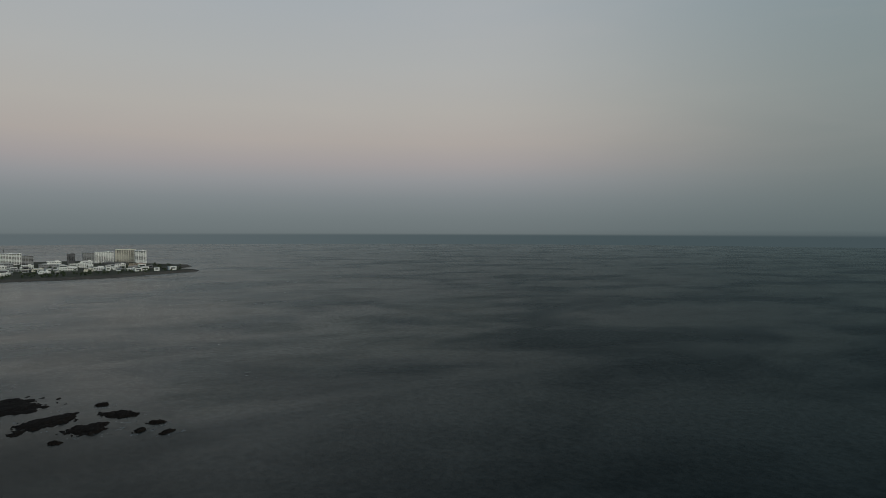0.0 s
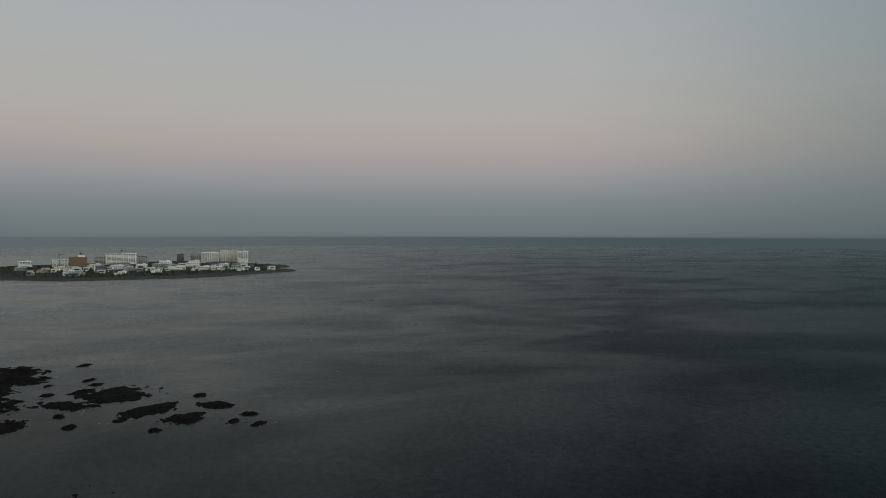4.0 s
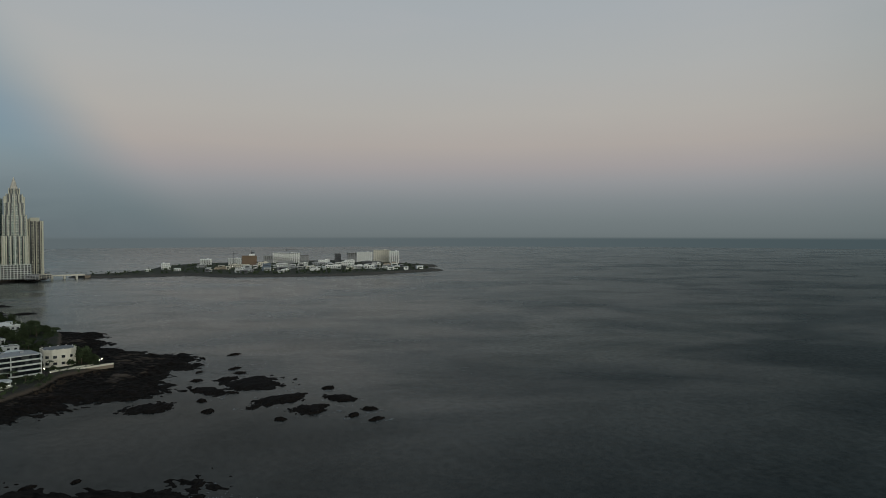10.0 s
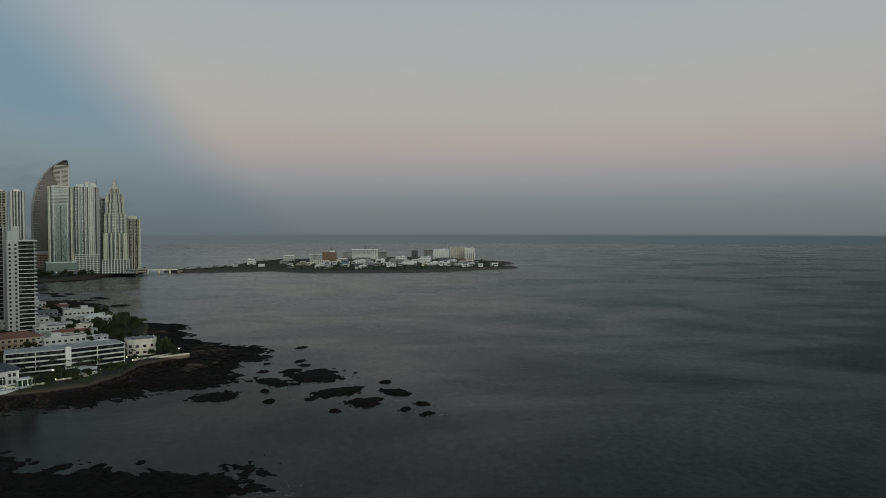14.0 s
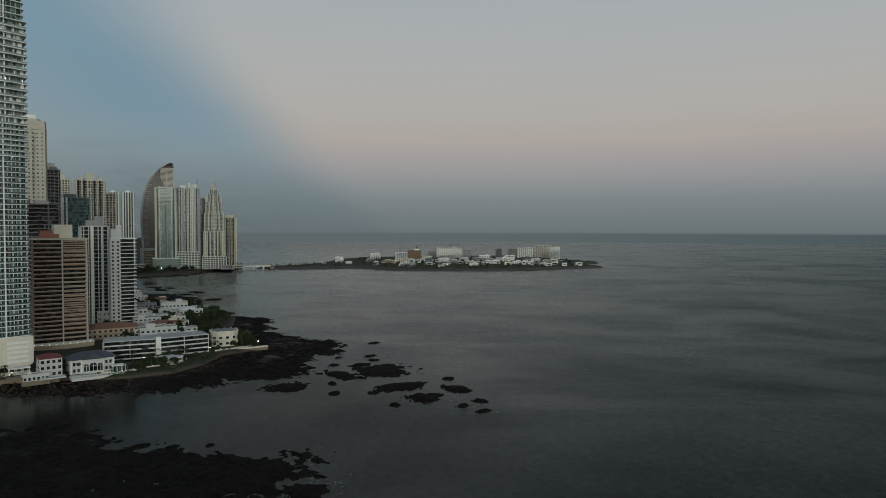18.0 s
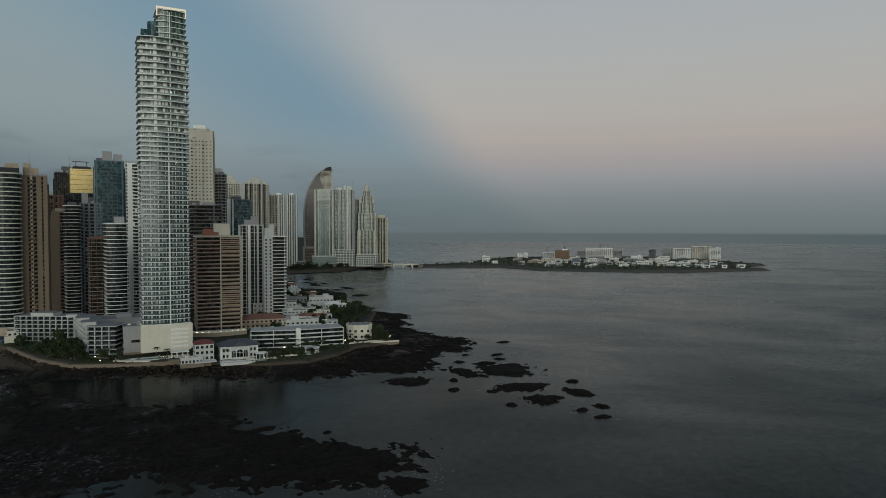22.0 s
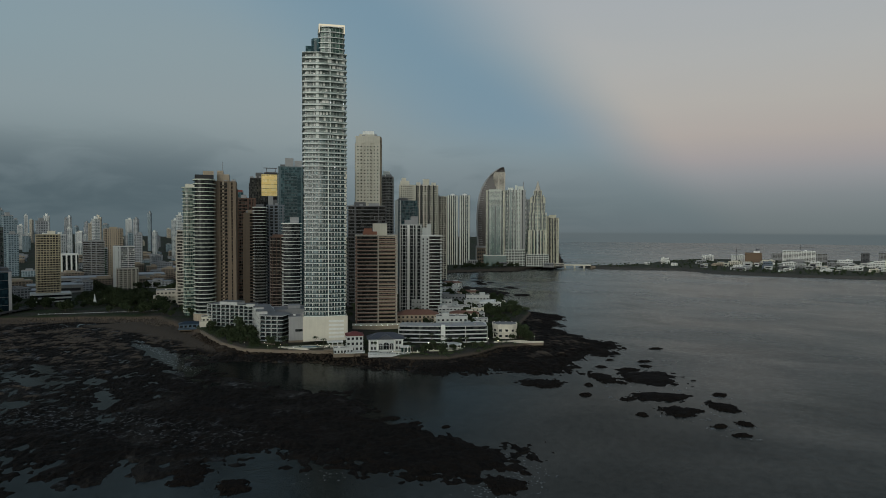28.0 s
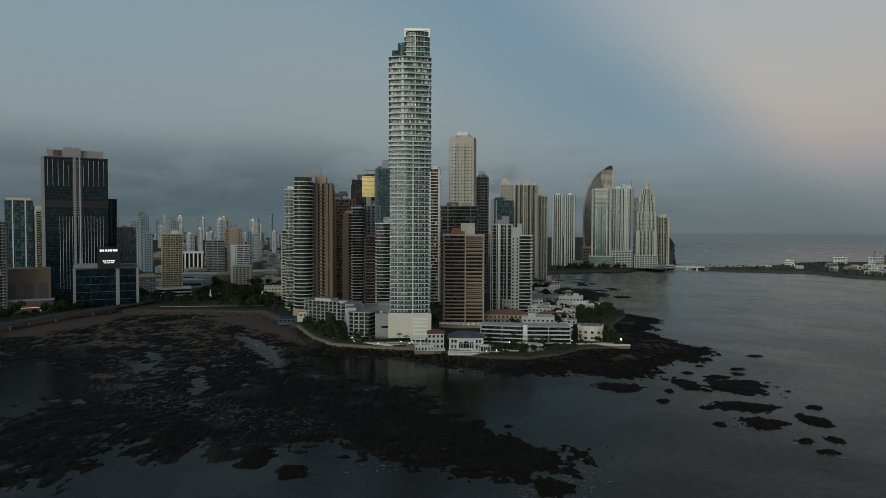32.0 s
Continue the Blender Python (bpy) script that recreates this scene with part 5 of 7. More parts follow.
ob = tower("apartment_tower", "tan apartment tower with a tight balcony grid", (-614, -680), (28, 22), 6, 92, 142, SHADE, material("ochre_render", (0.42, 0.37, 0.26), 0.75, streak=0.3), 3.1, 1.0, 1.1, rich=False, piers=3.4, pier=(0.6, 0.6), roof=((4, 0, 9, 10, 5, CREAM),), walls=((13, 2, 2.4, 18.4, TAN),), base=9, base_mat=TAN)
part("podium", box(46, 34, 11, OFFWHITE, "podium", 0.2), None, ob, "white two-storey podium", (2, -4, 0))
for z in (1.6, 6.4):
    part("podium_window", box(46.4, 34.4, 2.6, GLASS_D, "podium_window"), None, ob, "dark window band", (2, -4, z))
tower("tan_block", "tan mid-rise block with deep bays", (-782, -716), (31, 20), 6, 37, 136, SHADE, BEIGE, 3.2, 1.3, 0.9, piers=6, pier=(2.0, 1.0), category="building")
ob = tower("white_office_block", "white office block with tall dark window strips", (-981, -1073), (43, 24), 6, 46, 140, GLASS_D, WHITE, 40, 2.5, 0.4, piers=8.6, pier=(3.0, 1.0), category="building")
tower("green_white_block", "white block with a green glass flank", (-917, -919), (30, 24), 6, 62, 138, GLASS_D, WHITE, 3.4, 1.4, 0.4, walls=((7, -12, 8, 1.4, material("green_glass", (0.03, 0.11, 0.035), 0.3)),), category="building")
tower("grey_block", "pale grey slab block", (-884, -895), (35, 24), 6, 76, 138, SHADE, GREY, 3.2, 1.3, 0.5, category="building")
tower("tan_tower", "tan tower with brown window strips", (-974, -942), (34, 24), 6, 98, 137, SHADE, TAN, 3.3, 1.1, 0.5, piers=4.2, pier=(1.4, 0.8), roof=((0, 0, 14, 12, 4, TAN),))
tower("white_block", "white mid-rise block with dark window bands", (-818, -759), (32, 24), 6, 70, 136, GLASS_D, WHITE, 3.2, 1.3, 0.4, walls=((-12, 0, 8, 24.5, WHITE),), category="building")


# ---- the low houses on the point ----
def has_sills(at):
    """Sills are built on the houses of the point, not across the bay."""
    return at[0] > -620


def low_house(name, label, at, size, z0, z1, yaw, storeys, wall, roof="flat", cols=5, roof_mat=None, window=(1.7, 1.5), category="house", terrace=0.0, balcony=0.0, group=""):
    """A house with its storeys: walls, windows with sills, cornice, and a flat or hipped roof."""
    w, d = size
    ob = thing(name, label, category, (*at, z0), radians(yaw), group)
    h = z1 - z0
    step = h / storeys
    part("wall", box(w, d, h, wall, "wall"), None, ob)
    part("plinth", box(w + 0.5, d + 0.5, 3.0, STONE, "plinth"), None, ob, "stone plinth", (0, 0, -2.4))
    pane, sill = box(window[0], 0.3, window[1], GLASS_D, "window"), box(window[0] + 0.4, 0.5, 0.18, wall, "sill")
    sidepane = box(0.3, window[0], window[1], GLASS_D, "window")
    for s in range(storeys):
        z = s * step + (step - window[1]) * 0.45
        for j in range(cols):
            x = -w / 2 + w * (j + 0.5) / cols
            win = part("window", pane, None, ob, at=(x, -d / 2, z))
            if has_sills(at):
                part("sill", sill, None, win, at=(0, -0.05, -0.2))
        for j in range(max(2, int(d / 5)) if at[0] > -1200 else 0):
            y = -d / 2 + d * (j + 0.5) / max(2, int(d / 5))
            for side in (-1, 1):
                part("window", sidepane, None, ob, at=(side * w / 2, y, z))
        if at[0] > -1200:
            part("string_course", box(w + 0.4, d + 0.4, 0.35, wall, "string_course"), None, ob, at=(0, 0, (s + 1) * step - 0.35))
        if balcony:
            part("balcony", box(w - 0.6, balcony, 0.9, wall, "balcony"), None, ob, at=(0, -d / 2 - balcony / 2, s * step + 0.1))
    if roof == "flat":
        for y, ww, dd in ((-d / 2, w + 0.3, 0.3), (d / 2, w + 0.3, 0.3)):
            part("parapet", box(ww, dd, 0.9, wall, "parapet"), None, ob, at=(0, y, h))
        for side in (-1, 1):
            part("parapet", box(0.3, d - 0.3, 0.9, wall, "parapet"), None, ob, at=(side * w / 2, 0, h))
        part("roof", box(w - 0.4, d - 0.4, 0.25, roof_mat or ROOF, "roof"), None, ob, at=(0, 0, h))
        part("roof_unit", box(3.2, 2.6, 1.6, GREY, "roof_unit", 0.2), None, ob, "roof plant box", (w * 0.18, 1.0, h + 0.25))
        part("roof_unit", box(2.0, 2.0, 1.1, WHITE, "roof_unit", 0.2), None, ob, "water tank", (-w * 0.22, 2.0, h + 0.25))
    else:
        a, b, r = w / 2 + 0.7, d / 2 + 0.7, min(w, d) * 0.2
        ridge = max(0.5, a - b)
        v = [(-a, -b, 0), (a, -b, 0), (a, b, 0), (-a, b, 0), (-ridge, 0, r), (ridge, 0, r), (-a, -b, -0.3), (a, -b, -0.3), (a, b, -0.3), (-a, b, -0.3)]
        f = [(0, 1, 5, 4), (1, 2, 5), (2, 3, 4, 5), (3, 0, 4), (6, 7, 1, 0), (7, 8, 2, 1), (8, 9, 3, 2), (9, 6, 0, 3), (9, 8, 7, 6)]
        part("roof", mesh_of("roof", v, f, roof_mat or TILES), None, ob, "hipped tiled roof", (0, 0, h + 0.3))
    if w > 18 and storeys > 1:
        side = 1 if int(abs(at[0])) % 2 else -1
        part("annex", box(w * 0.34, d * 0.7, h * 0.62, wall, "annex"), None, ob, "lower side wing", (side * w * 0.42, -d * 0.42, 0))
        part("canopy", box(w * 0.5, 3.2, 0.35, wall, "canopy"), None, ob, "flat canopy slab", (-side * w * 0.14, -d / 2 - 1.6, h * 0.5))
        part("roof_room", box(w * 0.24, d * 0.5, 3.0, wall, "roof_room"), None, ob, "roof-top room", (-side * w * 0.2, d * 0.1, h + 0.2))
    if terrace:
        part("terrace", box(w + 2, terrace, 0.8, wall, "terrace"), None, ob, "paved terrace", (0, -d / 2 - terrace / 2, -0.4))
        rail = box(0.12, 0.12, 1.0, wall, "rail_post")
        for j in range(int(w / 1.6)):
            part("rail_post", rail, None, ob, at=(-w / 2 + 1.6 * j, -d / 2 - terrace + 0.2, 0.4))
        part("handrail", box(w + 1.6, 0.25, 0.15, wall, "handrail"), None, ob, at=(0, -d / 2 - terrace + 0.2, 1.4))
    return ob


def terraced_flats(label, at, yaw, wings, storeys, z0, step=3.4, paint=material("aged_white_paint", (0.55, 0.56, 0.53), 0.7, vary=0.25, streak=0.4)):
    """Long white flats: wings of stacked balcony slabs over dark recesses, under pale flat roofs."""
    ob = thing("apartment_block", label, "apartment block", (*at, z0), radians(yaw))
    for x, y, w, d, turn in wings:
        a = radians(turn)
        h = storeys * step
        part("window_wall", box(w - 2, d - 3, h, GLASS_D, "window_wall"), None, ob, at=(x, y, 0), rz=a)
        for s in range(storeys + 1):
            part("floor_slab", box(w, d, 0.4, paint, "floor_slab"), None, ob, at=(x, y, s * step), rz=a)
            if s < storeys:
                off = Vector((0, -d / 2 + 0.2)).to_3d()
                off.rotate(Euler((0, 0, a)))
                part("balcony_front", box(w, 0.3, 0.6, paint, "balcony_front"), None, ob, at=(x + off.x, y + off.y, s * step + 0.4), rz=a)
        n = 2 if storeys == 4 else max(2, int(w / 3.6))
        for j in range(n + 1):
            off = Vector((-w / 2 + w * j / n, -d / 2 + 0.7, 0))
            off.rotate(Euler((0, 0, a)))
            part("pier", box(0.35, 1.1, h, paint, "pier"), None, ob, at=(x + off.x, y + off.y, 0), rz=a)
        part("roof", box(w - 0.6, d - 0.6, 0.35, material("pale_roof_gravel", (0.36, 0.36, 0.35), 0.9, vary=0.3), "roof"), None, ob, "pale gravel roof", (x, y, h + 0.4), a)
        for j in range(3):
            part("roof_unit", box(2.2, 2.0, 1.3, GREY, "roof_unit", 0.2), None, ob, at=(x - w * 0.3 + j * w * 0.28, y + 2 + j % 2 * 3, h + 0.7), rz=a)
    return ob


ob = terraced_flats("long white four-storey flats with curved balconies and flat roof", (-501, -93), 112, ((-18.5, 0.5, 36, 20, -6), (18, 0.5, 37, 20, 5)), 4, 7)
part("stair_tower", box(3.4, 3.0, 15.4, WHITE, "stair_tower"), None, ob, "white stair tower", (0, -10.4, 0))
FLATS = [(-503, -338), (-505, -287), (-456, -247), (-449.5, -240.5), (-448.5, -234), (-452, -219), (-472, -222), (-479, -244), (-522, -279), (-521, -338)]


def waterfront_flats():
    """Two wings of white flats that meet at an angle; the front corner is rounded and the roof is planted."""
    ob = thing("apartment_block", "white waterfront flats with glazed balconies and planted roof", "apartment block", (-500, -300, 7))
    pts = [(x + 500, y + 300) for x, y in FLATS]
    step, n = 3.5, 6
    part("window_wall", prism(grown(pts, -1.7), n * step, GLASS_D), None, ob)
    slab, rail = prism(pts, 0.42, OFFWHITE, "floor_slab"), prism(grown(pts, -0.2), 0.75, RAIL, "balcony_rail")
    for i in range(n + 1):
        part("floor_slab", slab, None, ob, at=(0, 0, i * step - 0.2))
        if i < n:
            part("balcony_rail", rail, None, ob, "grey glass balcony rail", (0, 0, i * step + 0.22))
    front = pts[:6]
    for p, q in zip(front, front[1:]):
        p, q = Vector(p), Vector(q)
        count = max(1, round((q - p).length / 5.2))
        a = math.atan2(q.y - p.y, q.x - p.x)
        for i in range(count):
            at = p + (q - p) * (i / count)
            back = Vector((-math.sin(a), math.cos(a))) * 0.7
            part("party_wall", box(0.5, 1.5, n * step, OFFWHITE, "party_wall"), None, ob, at=(at.x + back.x, at.y + back.y, 0), rz=a)
    part("roof", prism(grown(pts, -0.8), 0.3, ROOF), None, ob, "dark planted roof", (0, 0, n * step + 0.22))
    for x, y, w, d, a in ((40, 55, 14, 9, 0.6), (18, 36, 12, 8, 0.68), (-10, -14, 12, 20, 0.0), (0, 16, 8, 8, 0.3)):
        part("roof_house", box(w, d, 2.6, OFFWHITE, "roof_house"), None, ob, "pale roof-top room", (x, y, n * step + 0.4), a)
        part("roof_canopy", box(w + 1.4, d + 1.4, 0.3, ROOF, "roof_canopy"), None, ob, at=(x, y, n * step + 3.0), rz=a)


waterfront_flats()
low_house("garage_block", "grey windowless block between the flats and tower", (-466, -212), (17, 20), 7, 27, 122, 1, GREY, cols=1, window=(6, 2), category="building")
low_house("garage_block", "low grey block behind the waterfront flats", (-520, -262), (48, 30), 7, 25, 124, 2, GREY, cols=7, window=(4, 2), category="building")


def arched_villa():
    ob = thing("villa", "white villa with arched windows, dark hipped roof and terrace", "villa", (-452, -124, 6.5), radians(117))
    part("wall", box(27, 17, 9, OFFWHITE, "wall"), None, ob)
    v = [(-15, -10, 0), (15, -10, 0), (15, 10, 0), (-15, 10, 0), (-6, 0, 4.2), (6, 0, 4.2)]
    part("roof", mesh_of("roof", v, [(0, 1, 5, 4), (1, 2, 5), (2, 3, 4, 5), (3, 0, 4), (3, 2, 1, 0)], SLATE), None, ob, "dark hipped tile roof", (0, 0, 9.4))
    gable = mesh_of("gable", [(-7, -11.5, 0), (7, -11.5, 0), (0, -11.5, 3.6), (-7, -4, 0), (7, -4, 0), (0, -4, 3.6)], [(0, 1, 2), (3, 5, 4), (0, 2, 5, 3), (1, 4, 5, 2)], SLATE)
    part("gable", gable, None, ob, "dark gable roof", (0, 0, 9.5))
    part("porch_wall", box(12, 2.6, 9.3, OFFWHITE, "porch_wall"), None, ob, at=(0, -9.6, 0))
    part("cornice", box(28.4, 18.4, 0.5, WHITE, "cornice"), None, ob, at=(0, 0, 8.9))
    for x in (-4.2, 0, 4.2):
        wide = 1.5 if x else 2.2
        pts = [(-wide, 0), (wide, 0), (wide, 3.4)] + [(wide * math.cos(math.pi * i / 8), 3.4 + wide * math.sin(math.pi * i / 8)) for i in range(1, 8)] + [(-wide, 3.4)]
        n = len(pts)
        me = mesh_of("arched_window", [(p, 0, q) for p, q in pts] + [(p, -0.25, q) for p, q in pts], [tuple(range(n, 2 * n))] + [(i, (i + 1) % n, n + (i + 1) % n, n + i) for i in range(n)], GLASS_D)
        win = part("arched_window", me, None, ob, "tall round-arched window", (x, -10.95, 1.6))
        part("glazing_bar", box(0.16, 0.12, 3.3 + wide, WHITE, "glazing_bar"), None, win, at=(0, -0.3, 0))
        part("glazing_bar", box(wide * 2, 0.12, 0.16, WHITE, "glazing_bar"), None, win, at=(0, -0.3, 3.3))
    for x in (-11, -8.5, 8.5, 11):
        for z in (1.2, 5.4):
            part("window", box(1.4, 0.3, 2.2, GLASS_D, "window"), None, ob, at=(x, -8.5, z))
    for x in (-12.8, -6.6, 6.6, 12.8):
        part("column", box(0.8, 0.8, 9, WHITE, "column"), None, ob, at=(x, -9.0, 0))
    part("terrace", box(32, 12, 2.0, OFFWHITE, "terrace"), None, ob, "white terrace wall", (2, -14.6, -2.4))
    for j in range(16):
        part("baluster", box(0.3, 0.3, 1.0, WHITE, "baluster"), None, ob, at=(-13 + j * 2, -20.4, -0.4))
    part("handrail", box(32, 0.4, 0.25, WHITE, "handrail"), None, ob, at=(2, -20.4, 0.6))
    part("conservatory", box(8, 6, 4.4, GLASS_T, "conservatory"), None, ob, "glazed conservatory", (15, -13.4, -0.4))
    for x in (11.2, 13.7, 16.3, 18.8):
        part("conservatory_post", box(0.3, 0.3, 4.6, WHITE, "conservatory_post"), None, ob, at=(x, -16.4, -0.4))
    part("conservatory_roof", box(9, 7, 0.5, WHITE, "conservatory_roof", 0.2), None, ob, at=(15, -13.4, 4.0))


arched_villa()
ob = low_house("villa", "white stepped villa with red roof and balconies", (-441, -146), (13, 14), 6.5, 18.5, 120, 3, OFFWHITE, "hip", 4, REDP, (1.8, 2.0), "villa", 7, 1.6)
low_house("villa", "low white terrace house by the sea wall", (-430, -150), (15, 6), 5.2, 9.4, 120, 1, OFFWHITE, "flat", 6, None, (1.4, 1.8), "villa")


def octagon_house():
    """The cream house on the corner, with canted ends and a battlemented parapet."""
    ob = thing("cream_house", "cream canted-front house with a parapet and dark flat roof", "house", (-541, -49, 6.5), radians(107))
    pts = [(-10.5, -5), (-6, -9), (6.5, -9), (10.5, -5), (10.5, 7), (6, 9), (-6, 9), (-10.5, 7)]
    part("wall", prism(pts, 11.5, CREAM), None, ob)
    part("cornice", prism(grown(pts, 0.5), 0.6, CREAM), None, ob, at=(0, 0, 10.6))
    part("parapet", prism(grown(pts, 0.25), 1.1, CREAM), None, ob, at=(0, 0, 11.5))
    part("roof", prism(grown(pts, -0.6), 0.3, ROOF), None, ob, "dark flat roof", (0, 0, 12.45))
    for x, y, a in along(grown(pts, 0.1), 5.4):
        part("merlon", box(0.9, 0.6, 0.5, CREAM, "merlon"), None, ob, at=(x, y, 12.6), rz=a)
    for x, y, a in along(grown(pts, 0.02), 5.4):
        for z in (1.6, 6.4):
            part("window", box(2.4, 0.3, 1.9, GLASS_D, "window"), None, ob, at=(x, y, z), rz=a)
    part("balcony", box(9, 1.8, 1.0, CREAM, "balcony"), None, ob, at=(0, -9.8, 5.0))


octagon_house()
for at, size, z1, yaw, n, wall, roof, mat, label in (
        ((-683, -171), (46, 17), 21, 112, 3, OFFWHITE, "flat", None, "white three-storey house block with many windows"),
        ((-655, -140), (24, 14), 16, 112, 3, OFFWHITE, "flat", None, "white flats with stacked balconies beside the tower"),
        ((-748, -135), (28, 14), 21, 108, 2, OFFWHITE, "flat", None, "white modern house with a roof tower"),
        ((-722, -112), (24, 14), 16, 108, 2, OFFWHITE, "hip", WHITE, "white gabled house by the bay"),
        ((-781, -180), (35, 16), 16, 110, 2, GREY, "flat", None, "grey low house among trees"),
        ((-599, -155), (42, 20), 15.5, 114, 2, TAN, "hip", TILES, "broad house with brown tiled roof"),
        ((-640, -118), (30, 12), 13, 110, 2, CREAM, "hip", TILES, "cream house with brown roof"),
        ((-575, -110), (30, 12), 18, 112, 2, OFFWHITE, "flat", None, "white house behind the long flats"),
        ((-560, -80), (16, 12), 14, 110, 2, WHITE, "hip", WHITE, "small white house behind the flats"),
        ((-700, -140), (18, 10), 13, 110, 2, OFFWHITE, "flat", None, "small white house with a flat roof"),
        ((-840, -175), (30, 14), 15, 112, 2, CREAM, "hip", TILES, "cream house among trees near the bay"),
        ((-880, -215), (34, 16), 16, 112, 2, OFFWHITE, "flat", None, "white low house near the bay"),
        ((-930, -260), (40, 18), 17, 112, 2, GREY, "flat", None, "grey low block near the bay"),
        ((-990, -250), (30, 14), 14, 112, 2, WHITE, "hip", TILES, "white house near the bay")):
    low_house("house", label, at, size, 7, z1, yaw, n, wall, roof, max(4, int(size[0] / 4)), mat, (2.0, 1.6), balcony=1.2 if "balconies" in label or "block" in label else 0.0, group="houses on the point")
for at, size, z1, yaw, wall in (((-690, -118), (14, 9), 12, 108, CREAM), ((-612, -92), (15, 9), 11.5, 108, OFFWHITE), ((-660, -108), (12, 8), 11, 115, OFFWHITE), ((-760, -112), (16, 10), 13, 110, CREAM), ((-805, -150), (16, 10), 13, 112, OFFWHITE),
                                ((-598, -128), (16, 8), 13, 112, CREAM), ((-542, -102), (12, 9), 15, 112, OFFWHITE), ((-718, -160), (18, 10), 14, 110, OFFWHITE)):
    low_house("cottage", "small pale house among the gardens", at, size, 6.5, z1, yaw, 2, wall, "flat", 3, None, (1.8, 1.5), group="small houses on the point")
ob = thing("garden_wall", "pale garden wall and terrace above the rocks", "wall", (-530, -26, 4.4), radians(114))
part("terrace", box(26, 9, 2.4, STONE, "terrace"), None, ob, at=(0, 0, -1.2))
part("parapet", box(26, 0.5, 1.2, CREAM, "parapet"), None, ob, at=(0, -4.4, 1.2))
part("parapet", box(14, 0.5, 1.4, CREAM, "parapet"), None, ob, at=(-6, 1.0, 1.2))
low_house("club_house", "pale round-cornered club house by the park", (-658, -517), (40, 26), 7, 22, 133, 3, BEIGE, "flat", 9, None, (2.6, 1.6), "building", balcony=1.6)
low_house("beach_club", "faded blue beach club with a navy roof", (-500, -356), (20, 10), 4.4, 8.4, 131, 1, material("faded_blue_paint", (0.07, 0.11, 0.15), 0.7), "hip", 5, material("navy_roof_sheet", (0.015, 0.032, 0.055), 0.6), (2.4, 2.0), "building", 6)
low_house("beach_club", "cream base building of the round tower", (-512, -338), (22, 14), 6, 15, 131, 2, CREAM, "flat", 6, None, (2.0, 1.6), "building", balcony=1.4)

# the sea wall along the terrace, in lengths, with a paler coping
EDGE = TERRACE[5:16]
for (x1, y1), (x2, y2) in zip(EDGE[:6], EDGE[1:6]):
    length, a = math.hypot(x2 - x1, y2 - y1), math.atan2(y2 - y1, x2 - x1)
    ob = thing("sea_wall", "brown stone sea wall with grey coping", "wall", ((x1 + x2) / 2, (y1 + y2) / 2, 0.2), a, "lengths of sea wall")
    part("face", box(length + 1.2, 1.6, 4.6, STONE, "face", 0.2), None, ob)
    part("coping", box(length + 1.2, 1.9, 0.3, STONE, "coping"), None, ob, at=(0, 0, 4.6))


def boulders():
    """Rubble heaped against the foot of the sea wall, too many to count."""
    r = np.random.RandomState(17)
    v, f = [], []
    cube = [(-1, -1, -1), (1, -1, -1), (1, 1, -1), (-1, 1, -1), (-1, -1, 1), (1, -1, 1), (1, 1, 1), (-1, 1, 1)]
    sides = [(3, 2, 1, 0), (4, 5, 6, 7), (0, 1, 5, 4), (1, 2, 6, 5), (2, 3, 7, 6), (3, 0, 4, 7)]
    for (x1, y1), (x2, y2) in zip(EDGE, EDGE[1:]):
        length = math.hypot(x2 - x1, y2 - y1)
        nx, ny = (y2 - y1) / length, -(x2 - x1) / length
        for i in range(int(length * 6)):
            t, out = r.rand(), 2 + 24 * r.rand() ** 1.3
            s = 0.2 + 0.8 * r.rand() ** 4
            e = Euler(r.rand(3) * 3)
            c = Vector((x1 + (x2 - x1) * t + nx * out, y1 + (y2 - y1) * t + ny * out, max(0.1, 3.0 - out * 0.17)))
            n = len(v)
            for q in cube:
                p = Vector(q) * s * (0.7 + 0.5 * r.rand())
                p.rotate(e)
                v.append(tuple(c + p))
            f += [tuple(n + j for j in side) for side in sides]
    tagged(new("boulders", mesh_of("boulders", v, f, RUBBLE)), "dark rubble boulders heaped below the sea wall", "boulders", kind="stuff")


boulders()
ob = thing("pool_terrace", "paved pool terrace in front of the tall tower", "terrace", (-444, -182, 6.2), radians(120))
part("paving", box(44, 12, 0.6, CREAM, "paving"), None, ob, at=(0, 0, -0.5))
part("pool", box(16, 4.5, 0.1, TURQ, "pool"), None, ob, "small blue pool", (-6, -1.5, 0.12))
part("pavilion_roof", box(13, 7, 0.6, WHITE, "pavilion_roof", 0.2), None, ob, "flat white pavilion roof", (15, 0, 3.4))
for x in (9.4, 13, 17, 20.6):
    for y in (-3, 3):
        part("post", box(0.35, 0.35, 3.4, WHITE, "post"), None, ob, at=(x, y, 0.1))


ob = thing("round_canopy", "round white canopy over a garden terrace", "canopy", (-476, -74, 6.0))
part("roof", prism(outline("oval", 12, 12), 0.5, WHITE), None, ob, "round white roof", (0, 0, 3.4))
part("roof_ring", prism(outline("oval", 8, 8), 0.5, OFFWHITE), None, ob, at=(0, 0, 3.9))
for i in range(8):
    part("post", box(0.3, 0.3, 3.4, WHITE, "post"), None, ob, at=(5.2 * math.cos(i * 0.785), 5.2 * math.sin(i * 0.785), 0))
part("floor", prism(outline("oval", 13, 13), 0.5, CREAM), None, ob, "pale paved floor", (0, 0, -0.4))
ob = thing("podium", "curved cream podium terrace in front of the brown tower", "terrace", (-552, -179, 6.0), radians(117))
pts = outline("bow", 46, 10, 5.0)
part("wall", prism(pts, 3.6, TAN), None, ob, "tan podium wall")
